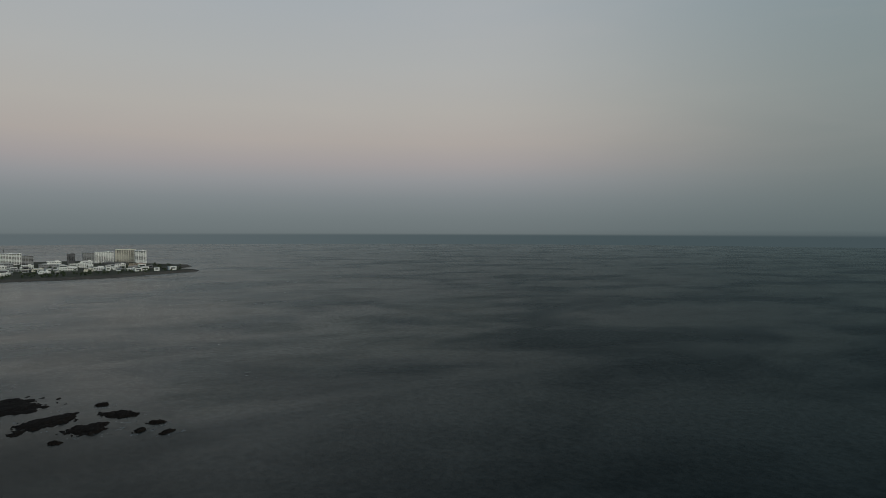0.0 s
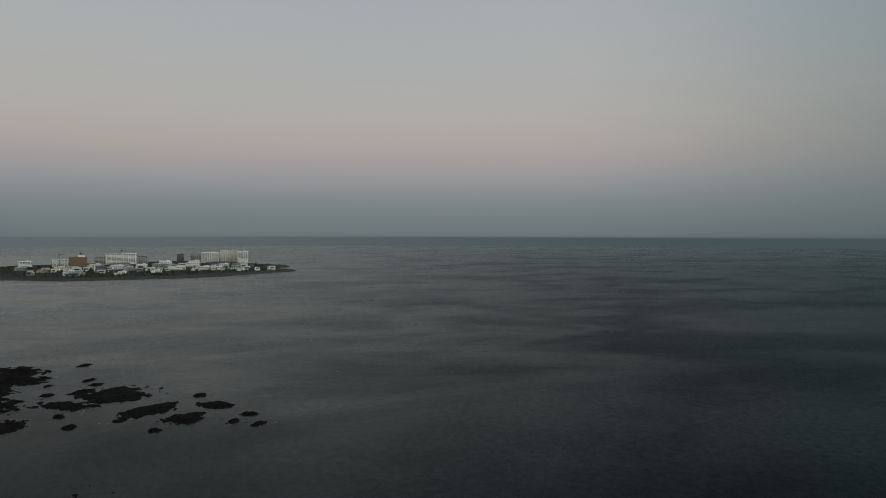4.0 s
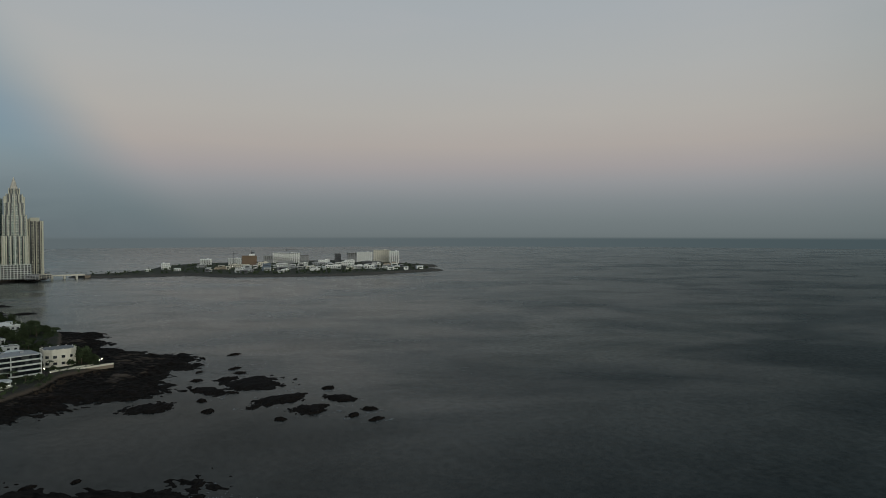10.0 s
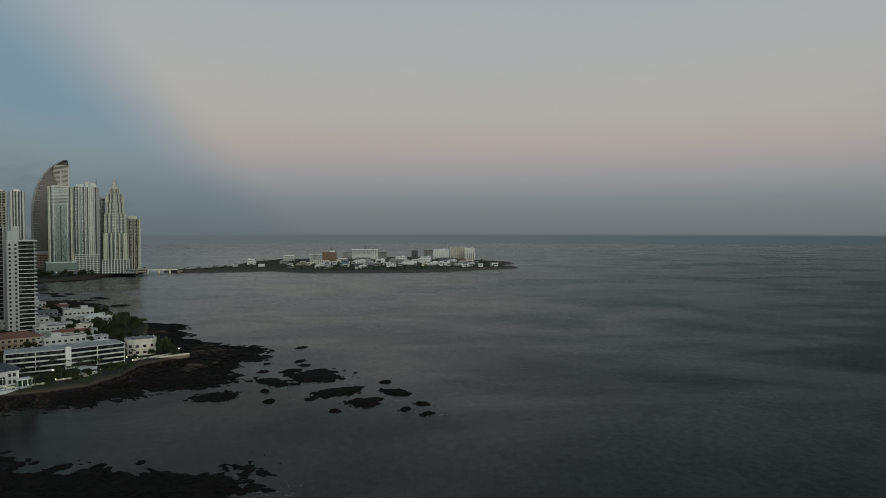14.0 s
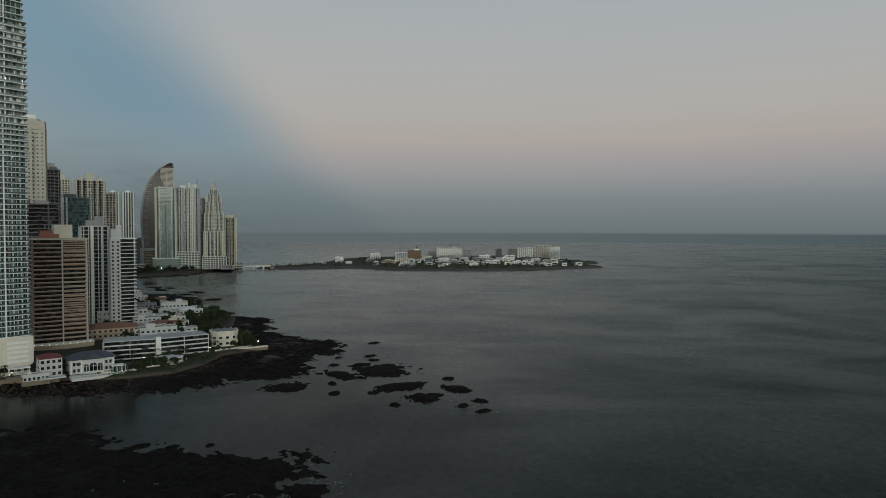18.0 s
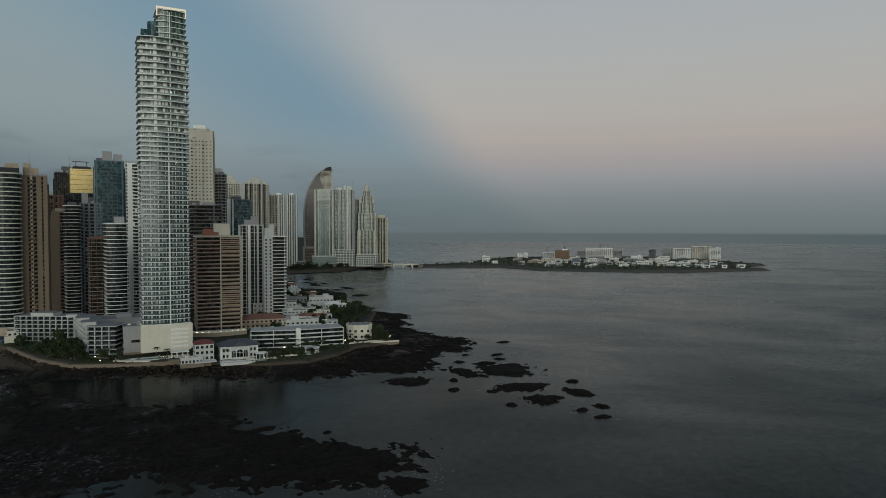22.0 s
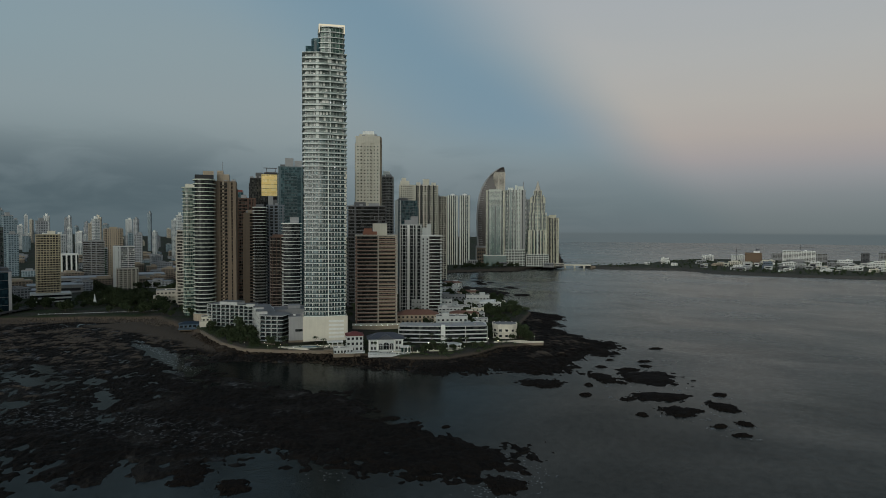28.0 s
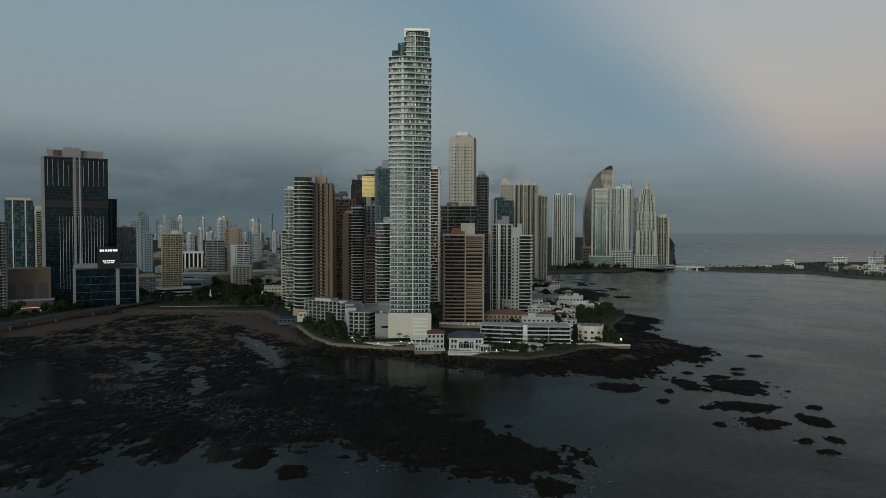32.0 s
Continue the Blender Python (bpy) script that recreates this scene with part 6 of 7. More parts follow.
part("coping", prism(grown(pts, 0.25), 0.4, CREAM), None, ob, at=(0, 0, 3.6))
for i in range(9):
    x = -20 + 5 * i
    part("lamp", box(0.35, 0.35, 0.5, LAMP, "lamp"), None, ob, "small lit lamp", (x, -4.8 - 4.6 * math.sin(math.pi * (x + 23) / 46), 4.0))
for x, y, w, d, h, turn, mat, label in ((-437, -162, 16, 5, 1.2, 118, STONE, "low stone garden wall by the sea"), (-446, -104, 22, 1.2, 1.4, 104, CREAM, "pale garden wall below the long flats"), (-462, -80, 20, 1.2, 1.4, 118, CREAM, "pale garden wall below the long flats"),
                                        (-433, -196, 26, 4, 1.0, 95, CREAM, "pale paved sea terrace"), (-441, -226, 24, 1.2, 1.3, 80, STONE, "low stone garden wall by the sea"), (-519, -44, 18, 1.2, 1.6, 125, CREAM, "pale garden wall beside the cream house")):
    ob = thing("garden_wall", label, "wall", (x, y, 5.3), radians(turn), "garden walls of the point")
    part("face", box(w, d, h, mat, "face", 0.1), None, ob)
    part("coping", box(w + 0.3, d + 0.3, 0.2, mat, "coping"), None, ob, at=(0, 0, h))
for x, y, w, d in ((-452, -262, 20, 12), (-446, -232, 12, 18), (-478, -84, 18, 6), (-505, -66, 16, 8), (-459, -103, 16, 6)):
    ob = thing("lawn", "small mown lawn between garden paths", "lawn", (x, y, 5.75), radians(118), "lawns of the point")
    part("turf", prism(outline("round", w, d, 2.5), 0.3, GRASS), None, ob)


# ---- trees ----
def crown_mesh(seed, radius, height, count):
    """Clumps of leaves on an uneven, gappy dome."""
    rng = np.random.RandomState(seed)
    lobes = [(rng.randn() * radius * 0.45, rng.randn() * radius * 0.45, height * (0.45 + 0.45 * rng.rand()), radius * (0.35 + 0.3 * rng.rand())) for _ in range(7)]
    v, f = [], []
    for i in range(count):
        lx, ly, lz, lr = lobes[i % 7]
        u = Vector(rng.randn(3)).normalized() * lr * (0.55 + 0.5 * rng.rand())
        c = Vector((lx, ly, lz)) + Vector((u.x, u.y, u.z * 0.75))
        s = radius * (0.10 + 0.10 * rng.rand())
        e = Euler(rng.rand(3) * 6.28)
        n = len(v)
        for q in ((-s, -s * 0.6, 0), (s, -s * 0.5, s * 0.3), (s * 0.8, s * 0.6, 0), (-s * 0.7, s * 0.7, s * 0.3)):
            p = Vector(q)
            p.rotate(e)
            v.append(tuple(c + p))
        f.append((n, n + 1, n + 2, n + 3))
    return mesh_of("crown", v, f, LEAF)


def trunk_mesh(height, r):
    bm = bmesh.new()
    bmesh.ops.create_cone(bm, cap_ends=True, segments=7, radius1=r, radius2=r * 0.55, depth=height, matrix=Matrix.Translation((0, 0, height / 2)))
    for i in range(4):
        a = i * 1.7
        m = Matrix.Translation((0, 0, height * 0.8)) @ Euler((0.7, 0, a)).to_matrix().to_4x4() @ Matrix.Translation((0, 0, height * 0.28))
        bmesh.ops.create_cone(bm, segments=5, radius1=r * 0.45, radius2=r * 0.15, depth=height * 0.56, matrix=m)
    me = bpy.data.meshes.new("trunk")
    bm.to_mesh(me)
    bm.free()
    me.materials.append(BARK)
    return me


def palm_meshes(seed, height):
    rng = np.random.RandomState(seed)
    v, f = [], []
    for i in range(11):
        a, droop = i * 2.4, 0.5 + 0.5 * rng.rand()
        for k in range(6):
            s = k / 5 * 3.6
            z = height + 1.1 * math.sin(s * 0.7) - droop * (s / 3.6) ** 2 * 2.4
            wide = 0.55 * math.sin(math.pi * (0.12 + 0.8 * k / 5))
            x, y = s * math.cos(a), s * math.sin(a)
            v += [(x - wide * math.sin(a), y + wide * math.cos(a), z - 0.25), (x, y, z), (x + wide * math.sin(a), y - wide * math.cos(a), z - 0.25)]
        n = len(v) - 18
        for k in range(5):
            f += [(n + 3 * k, n + 3 * k + 3, n + 3 * k + 4, n + 3 * k + 1), (n + 3 * k + 1, n + 3 * k + 4, n + 3 * k + 5, n + 3 * k + 2)]
    crown = mesh_of("fronds", v, f, LEAF)
    bend = [(0.25 * (z / height) ** 2 * 2, z) for z in np.linspace(0, height, 6)]
    tv, tf = [], []
    for x, z in bend:
        r = 0.26 - 0.1 * z / height
        tv += [(x + r * math.cos(t), r * math.sin(t), z) for t in np.linspace(0, 5.24, 6)]
    for k in range(5):
        tf += [(k * 6 + i, k * 6 + (i + 1) % 6, k * 6 + 6 + (i + 1) % 6, k * 6 + 6 + i) for i in range(6)]
    return mesh_of("trunk", tv, tf, BARK), crown


MODELS = []
for i, (h, r) in enumerate(((8, 4.2), (10, 5.2), (6.5, 3.6), (12, 5.6))):
    ob = thing("tree", "dark leafy tree with a broad uneven crown", "tree", (0, 0, -60), 0, "trees of the shore")
    part("trunk", trunk_mesh(h * 0.55, 0.28), None, ob)
    part("crown", crown_mesh(40 + i, r, h, 420), None, ob)
    MODELS.append(ob)
PALMS = []
for i, h in enumerate((8.0, 10.5)):
    ob = thing("palm_tree", "slender palm with drooping fronds", "palm tree", (0, 0, -60), 0, "palms of the shore")
    t, c = palm_meshes(60 + i, h)
    part("trunk", t, None, ob)
    part("fronds", c, None, ob)
    PALMS.append(ob)
cypress = thing("cypress", "tall narrow dark cypress beside the cream house", "tree", (-525, -61, 6), 0)
part("trunk", trunk_mesh(5, 0.25), None, cypress)
part("crown", crown_mesh(71, 2.0, 13, 420), None, cypress, at=(0, 0, 1))
copy_thing(cypress, pose(-530, -66, 6))
TAKEN = [o for o in scene.objects if o.parent is None and o.type == "EMPTY" and "tree" not in o.name and o.location.z > 0]
SPOTS = [(o.location.x, o.location.y, 21 if "tower" in o.name else 13) for o in TAKEN if "wall" not in o.name]


def plant(models, x, y, z, scale=1.0, used=set()):
    ob = models[rng.randint(len(models))]
    m = pose(x, y, z, 0, 0, rng.rand() * 360)
    if ob not in used:
        used.add(ob)
        ob.matrix_basis = m
        return
    c = copy_thing(ob, m)
    c.scale = (scale, scale, scale * (0.85 + 0.3 * rng.rand()))


rng = np.random.RandomState(21)
GROVES = [(-466, -279, 11, 9, 0.7), (-484, -303, 9, 5, 0.7), (-452, -258, 6, 5, 0.75), (-490, -322, 8, 4, 0.6), (-445, -262, 12, 8, 0.75), (-440, -236, 8, 5, 0.75), (-436, -212, 6, 4, 0.7), (-535, -60, 12, 6, 0.7), (-548, -34, 15, 12, 0.9), (-490, -74, 20, 9, 0.6), (-462, -92, 14, 8, 0.55), (-600, -110, 22, 10, 0.55), (-665, -95, 22, 10, 0.6), (-570, -135, 14, 7, 0.6), (-625, -175, 18, 10, 0.8), (-720, -85, 22, 12, 1.0), (-455, -255, 10, 8, 1.0), (-470, -150, 8, 5, 0.6), (-690, -110, 40, 24, 0.8), (-620, -100, 26, 12, 0.7), (-735, -145, 22, 10, 0.8),
          (-760, -110, 30, 12, 0.9), (-590, -75, 30, 16, 0.5), (-640, -90, 30, 14, 0.55), (-820, -150, 40, 16, 1.0), (-900, -230, 50, 16, 1.0), (-1000, -270, 60, 16, 1.1), (-1150, -320, 60, 14, 1.1), (-1500, -330, 90, 16, 1.1), (-1640, -235, 50, 10, 1.0), (-1580, -300, 60, 14, 1.0),
          (-575, -480, 26, 22, 0.9), (-610, -555, 34, 36, 1.0), (-655, -600, 40, 34, 1.1), (-690, -545, 30, 20, 1.1), (-630, -505, 16, 10, 0.8), (-560, -610, 45, 20, 1.1), (-500, -640, 40, 16, 1.0), (-420, -640, 50, 18, 1.0), (-340, -620, 50, 16, 1.0), (-700, -560, 40, 16, 1.2), (-600, -430, 40, 14, 1.0), (-590, -330, 40, 10, 1.0), (-560, -250, 40, 10, 0.9), (-620, -230, 40, 10, 0.9), (-760, -660, 60, 18, 1.2)]
WOOD = [[], []]


def wild(x, y, z, scale):
    """A tree of the far woods, joined to the rest."""
    h = len(WOOD[0]) % 4
    crown = [c for c in MODELS[h].children if c.name.startswith("crown")][0].data
    trunk = [c for c in MODELS[h].children if c.name.startswith("trunk")][0].data
    a = rng.rand() * 6.28
    c, s = math.cos(a) * scale, math.sin(a) * scale
    for me, out in ((crown, WOOD[0]), (trunk, WOOD[1])):
        n = out[-1][2] if out else 0
        v = [(p.co.x * c - p.co.y * s + x, p.co.x * s + p.co.y * c + y, p.co.z * scale + z) for p in me.vertices]
        out.append((v, [tuple(n + i for i in q.vertices) for q in me.polygons], n + len(v)))


for gx, gy, spread, count, size in GROVES:
    for _ in range(count):
        for _ in range(8):
            x, y = gx + rng.randn() * spread * 0.6, gy + rng.randn() * spread * 0.6
            clear = all(math.hypot(x - a, y - b) > r * (1.0 if spread > 25 else 0.7) for a, b, r in SPOTS)
            if clear and inside(np.array([x]), np.array([y]), TERRACE)[0] > 4 and inside(np.array([x]), np.array([y]), FLATS)[0] < -2:
                if gx < -800 or gy < -490:
                    wild(x, y, 5.4, size * (0.75 + 0.5 * rng.rand()))
                else:
                    plant(MODELS if rng.rand() > 0.22 else PALMS, x, y, 5.4, size * (0.75 + 0.5 * rng.rand()))
                break
woods = tagged(new("park_woods"), "dark woods in the shore park and far gardens", "trees", kind="stuff")
for out, name, mat in ((WOOD[0], "foliage", LEAF), (WOOD[1], "wood", BARK)):
    part(name, mesh_of(name, [p for v, f, n in out for p in v], [q for v, f, n in out for q in f], mat), None, woods, kind="stuff")
for x, y in ((-449, -186), (-438, -172), (-432, -204), (-437, -218), (-445, -98), (-452, -92), (-459, -86), (-467, -80), (-474, -86), (-482, -80), (-488, -72), (-496, -70), (-441, -128), (-448, -150), (-470, -112), (-478, -104), (-484, -97), (-490, -90), (-497, -84), (-505, -78), (-452, -112), (-458, -106), (-446, -136), (-510, -60), (-520, -52)):
    plant(PALMS, x, y, 5.8, 0.8)



def shrubs():
    """Hedges and undergrowth in the gardens between the houses and the sea."""
    r = np.random.RandomState(41)
    v, f = [], []
    spots = [(x, y, 5.4) for x, y in ((-445, -262), (-450, -290), (-440, -236), (-550, -36))] * 6
    for (x1, y1), (x2, y2) in zip(EDGE[:-1], EDGE[1:]):
        length = math.hypot(x2 - x1, y2 - y1)
        nx, ny = -(y2 - y1) / length, (x2 - x1) / length
        for i in range(int(length * 0.55)):
            q, t = 2 + 11 * r.rand(), r.rand()
            spots.append((x1 + (x2 - x1) * t + nx * q, y1 + (y2 - y1) * t + ny * q, 5.0 if q > 5 else 4.2))
    for i in range(120):
        spots.append((-560 - 250 * r.rand(), -70 - 110 * r.rand(), 5.6))
    for sx, sy, sz in spots:
        sx, sy, size = sx + r.randn() * 2, sy + r.randn() * 2, 0.8 + 1.6 * r.rand()
        if inside(np.array([sx]), np.array([sy]), TERRACE)[0] < 1.5:
            continue
        for j in range(26):
            c = Vector((sx, sy, sz + size * 0.5)) + Vector(r.randn(3)) * size * 0.45
            s, e, n = 0.25 + 0.3 * r.rand(), Euler(r.rand(3) * 6.28), len(v)
            for q in ((-s, -s, 0), (s, -s * 0.8, s * 0.3), (s * 0.8, s, 0), (-s * 0.7, s * 0.8, s * 0.3)):
                p = Vector(q)
                p.rotate(e)
                v.append(tuple(c + p))
            f.append((n, n + 1, n + 2, n + 3))
    tagged(new("shrubs", mesh_of("shrubs", v, f, LEAF)), "dark shrubs and hedges in the waterfront gardens", "shrubs", kind="stuff")


shrubs()


# ---- lamps ----
def street_lamp(x, y, z, h=5.0, bulb=0.28):
    ob = thing("street_lamp", "thin lamp post with a lit warm globe", "street lamp", (x, y, z), 0, "lamps along the shore")
    part("post", prism(outline("oval", 0.2, 0.2), h, DARKGREY), None, ob)
    bm = bmesh.new()
    bmesh.ops.create_icosphere(bm, subdivisions=1, radius=bulb)
    part("globe", bm, LAMP, ob, "lit lamp globe", (0, 0, h + 0.1))
    return ob


model = street_lamp(-470, -94, 6.0, 4.5, 0.36)
for x, y in ((-450, -106), (-506, -54), (-531, -20)):
    copy_thing(model, pose(x, y, 6.0))
model = street_lamp(-426, -192, 5.6, 2.4, 0.17)
for x, y in ((-424, -215), (-428, -240), (-452, -88), (-458, -80), (-466, -72), (-476, -66), (-440, -100), (-498, -58), (-505, -50), (-436, -168), (-446, -171), (-545, -30), (-550, -40), (-560, -205), (-553, -190), (-546, -175), (-438, -112), (-445, -94), (-449, -90), (-454, -84), (-462, -76), (-471, -69), (-432, -208), (-436, -226), (-441, -246), (-538, -26), (-540, -22), (-515, -48), (-442, -180), (-440, -176)):
    copy_thing(model, pose(x, y, 5.6))
model = street_lamp(-540, -560, 6.0, 6.0, 0.32)
for i in range(16):
    copy_thing(model, pose(-520 - rng.rand() * 260, -500 - rng.rand() * 330, 6.0))
for i in range(12):
    copy_thing(model, pose(-260 - rng.rand() * 260, -600 - rng.rand() * 120, 6.0))
for x, y in ((-1592, -300), (-1600, -260), (-1575, -345), (-1635, -215)):
    copy_thing(model, pose(x, y, 6.0))


# ---- the island and its bridge ----
ISLE = [(-1722, -149), (-1697, -125), (-1672, -86), (-1670, 1), (-1692, 100), (-1655, 140), (-1612, 165), (-1575, 197), (-1553, 277), (-1529, 410), (-1547, 525), (-1588, 651), (-1622, 745), (-1640, 762), (-1668, 758), (-1700, 720), (-1740, 716), (-1770, 745), (-1848, 838), (-1872, 844), (-1900, 826), (-2030, 790),
        (-2300, 800), (-2330, 500), (-2260, 150), (-2050, 40), (-1900, 10), (-1800, -60), (-1745, -140)]


def island():
    ob = thing("island", "artificial island ringed by a dark rubble bank", "island", (0, 0, 0), 0, kind="structure")
    steps = ((6, -1.5), (0, 0.0), (-10, 4.6), (-14, 5.2), (-15, 5.0))
    pts, v, f = ISLE, [], []
    side = 1 if sum(a[0] * b[1] - b[0] * a[1] for a, b in zip(pts, pts[1:] + pts[:1])) > 0 else -1
    ring = pts if side > 0 else pts[::-1]
    fine = []
    for (x1, y1), (x2, y2) in zip(ring, ring[1:] + ring[:1]):
        n = max(1, int(math.hypot(x2 - x1, y2 - y1) / 14))
        fine += [(x1 + (x2 - x1) * i / n, y1 + (y2 - y1) * i / n) for i in range(n)]
    r = np.random.RandomState(5)
    for by, z in steps:
        v += [(x + r.randn() * 0.9, y + r.randn() * 0.9, z + (r.randn() * 0.5 if 0 < z < 5 else 0)) for x, y in grown(fine, by)]
    n = len(fine)
    for k in range(len(steps) - 1):
        f += [(k * n + i, k * n + (i + 1) % n, k * n + n + (i + 1) % n, k * n + n + i) for i in range(n)]
    part("bank", mesh_of("bank", v, f, RIPRAP), None, ob, "dark rubble bank")
    part("lawn", mesh_of("lawn", [(x, y, 4.95) for x, y in grown(fine, -13)], [tuple(range(n))], material("island_ground", (0.075, 0.075, 0.055), 0.95, vary=0.45, scale=0.02, spec=0.05)), None, ob, "island ground of grass and bare soil")


island()
for x, y, w, top, yaw, trim, glass, label in (
        (-2090, 740, 56, 45, 72, CREAM, SHADE, "cream eight-storey flats on the island"), (-2011, 755, 32, 43, 71, WHITE, GLASS_D, "bright white flats at the island's end"),
        (-2107, 685, 52, 38, 74, WHITE, SHADE, "white flats on the island"), (-2118, 644, 31, 36, 75, GREY, SHADE, "pale grey flats on the island"), (-2082, 586, 20, 35, 76, DARKGREY, GLASS_D, "dark narrow block on the island"),
        (-2155, 434, 86, 37, 80, WHITE, SHADE, "long white gridded flats on the island"), (-2144, 374, 29, 30, 82, GREY, SHADE, "grey flats on the island"), (-2107, 267, 39, 24, 84, WHITE, SHADE, "white flats under construction"),
        (-2154, 493, 29, 30, 79, GREY, SHADE, "grey flats behind the houses"), (-2113, 183, 33, 22, 87, WHITE, GLASS_D, "white stepped house on the island")):
    tower("island_flats", label, (x, y), (w, 20), 5, top, yaw, glass, trim, 3.4, 1.7, 0.9, piers=6.5, pier=(1.3, 0.9), category="apartment block", group="flats on the island", roof=((w * 0.2, 0, 6, 6, 2.5, trim),))
ob = tower("unfinished_block", "unfinished block wrapped in orange netting", (-2033, 300), (43, 22), 5, 34, 83, ORANGE, ORANGE, 4.2, 0.9, 0.5, category="building", piers=7, pier=(0.8, 0.7), roof=((8, 0, 16, 12, 5, WHITE),))
for x, y, w, top, yaw, wall in ((-1745, 567, 62, 13, 74, WHITE), (-1776, 489, 50, 13, 77, WHITE), (-1750, 304, 24, 22, 82, material("slate_blue_render", (0.12, 0.15, 0.19), 0.7)), (-1817, 389, 49, 10, 80, GREY), (-1817, 89, 20, 11, 89, WHITE), (-1907, 254, 65, 14, 84, CREAM), (-1901, 566, 38, 17, 75, WHITE), (-1892, 370, 38, 15, 81, WHITE),
                            (-1921, 483, 45, 15, 78, GREY), (-1929, 650, 69, 15, 73, DARKGREY), (-1920, 437, 32, 15, 79, WHITE), (-1864, 690, 48, 12, 72, TAN), (-1917, 64, 25, 20, 90, WHITE), (-1960, 160, 30, 13, 86, GREY), (-1850, 200, 36, 11, 85, TAN), (-1790, 430, 30, 11, 79, CREAM), (-1850, 640, 30, 14, 73, WHITE), (-1990, 400, 50, 18, 80, GREY), (-2000, 520, 40, 19, 77, WHITE), (-1830, 20, 16, 10, 90, WHITE), (-1700, 420, 26, 10, 78, WHITE), (-1720, 520, 22, 11, 76, CREAM), (-1690, 610, 30, 10, 74, WHITE), (-1760, 640, 26, 12, 73, GREY), (-1780, 240, 26, 11, 84, WHITE), (-1700, 250, 30, 10, 84, GREY), (-1690, 340, 22, 10, 80, WHITE), (-1850, 320, 28, 14, 82, WHITE), (-1960, 330, 34, 17, 82, CREAM), (-1990, 600, 36, 18, 75, WHITE)):
    low_house("island_house", "modern flat-roofed house on the island", (x, y), (w * 0.86, 14), 5.0, top, yaw, 2 if top < 14 else 3, wall, "flat", max(3, int(w / 6)), None, (3.4, 1.9), balcony=1.4, group="houses on the island")


r = np.random.RandomState(64)
PALE = [OFFWHITE, OFFWHITE, GREY, CREAM, DARKGREY, WHITE]
for i in range(52):
    t = r.rand()
    x, y = -1640 - 330 * r.rand() ** 1.3, 150 + 560 * t
    if inside(np.array([x]), np.array([y]), ISLE)[0] < 24:
        continue
    w, d, h, wall = 8 + 14 * r.rand(), 8 + 5 * r.rand(), 4 + 6 * r.rand(), PALE[r.randint(6)]
    ob = thing("island_villa", "small flat-roofed villa among trees on the island", "house", (x, y, 4.9), radians(76 + 14 * r.rand()), "villas on the island")
    part("wall", box(w, d, h, wall, "wall"), None, ob)
    part("window_band", box(w * (0.5 + 0.4 * r.rand()), 0.4, h * 0.35, GLASS_D, "window_band"), None, ob, "dark window band", (0, -d / 2, h * 0.4))
    part("roof", box(w + 1.4, d + 1.4, 0.5, PALE[r.randint(4)], "roof"), None, ob, "flat roof slab", (0.5, 0, h))


def site_crane(x, y, h, reach, turn):
    ob = thing("tower_crane", "slim construction crane over the island", "crane", (x, y, 5), radians(turn), "cranes on the island")
    part("mast", box(1.4, 1.4, h, DARKGREY, "mast"), None, ob)
    part("jib", box(reach, 1.0, 1.2, DARKGREY, "jib"), None, ob, at=(reach * 0.3, 0, h))
    part("cab", box(2.2, 2.2, 2.4, DARKGREY, "cab"), None, ob, at=(0, 0, h - 2.4))
    part("counterweight", box(3, 2, 2.2, GREY, "counterweight"), None, ob, at=(-reach * 0.16, 0, h - 1.6))
    part("apex", box(0.8, 0.8, 5, DARKGREY, "apex"), None, ob, at=(0, 0, h + 1.2))


site_crane(-2060, 258, 36, 14, 80)
site_crane(-2070, 312, 38, 20, 30)
site_crane(-2200, 445, 42, 46, 100)
rng = np.random.RandomState(31)


def island_greenery():
    """The island's trees, too far off to be told apart: leaf clumps and stems in one mesh."""
    v, f = [], []
    for i in range(560):
        x, y = -1570 - 560 * rng.rand() ** 1.6, -120 + 930 * rng.rand()
        if inside(np.array([x]), np.array([y]), ISLE)[0] < 17:
            continue
        h, r = 2.5 + 4 * rng.rand(), 1.6 + 2.2 * rng.rand()
        for j in range(30):
            n, stem = len(v), j < 4
            c = Vector((x, y, 4.9 + h * 0.2 * j)) if stem else Vector((x, y, 5 + h * 0.75)) + Vector(rng.randn(3)) * Vector((r, r, h * 0.32)).length * 0.33
            s = 0.25 if stem else 0.5 + 0.6 * rng.rand()
            e = Euler((1.57, 0, j)) if stem else Euler(rng.rand(3) * 6.28)
            for q in ((-s, -s, 0), (s, -s * 0.8, s * 0.3), (s * 0.8, s, 0), (-s * 0.7, s * 0.8, s * 0.3)):
                p = Vector(q)
                p.rotate(e)
                v.append(tuple(c + p))
            f.append((n, n + 1, n + 2, n + 3))
    tagged(new("island_trees", mesh_of("island_trees", v, f, LEAF)), "scattered dark trees and shrubs on the island", "trees", kind="stuff")


island_greenery()
for i in range(11):
    plant(PALMS, -1690 - i * 3.0, -120 + i * 10, 4.9, 0.9)
for i in range(9):
    copy_thing(model, pose(-1620 - 280 * rng.rand(), 180 + 480 * rng.rand(), 4.95))


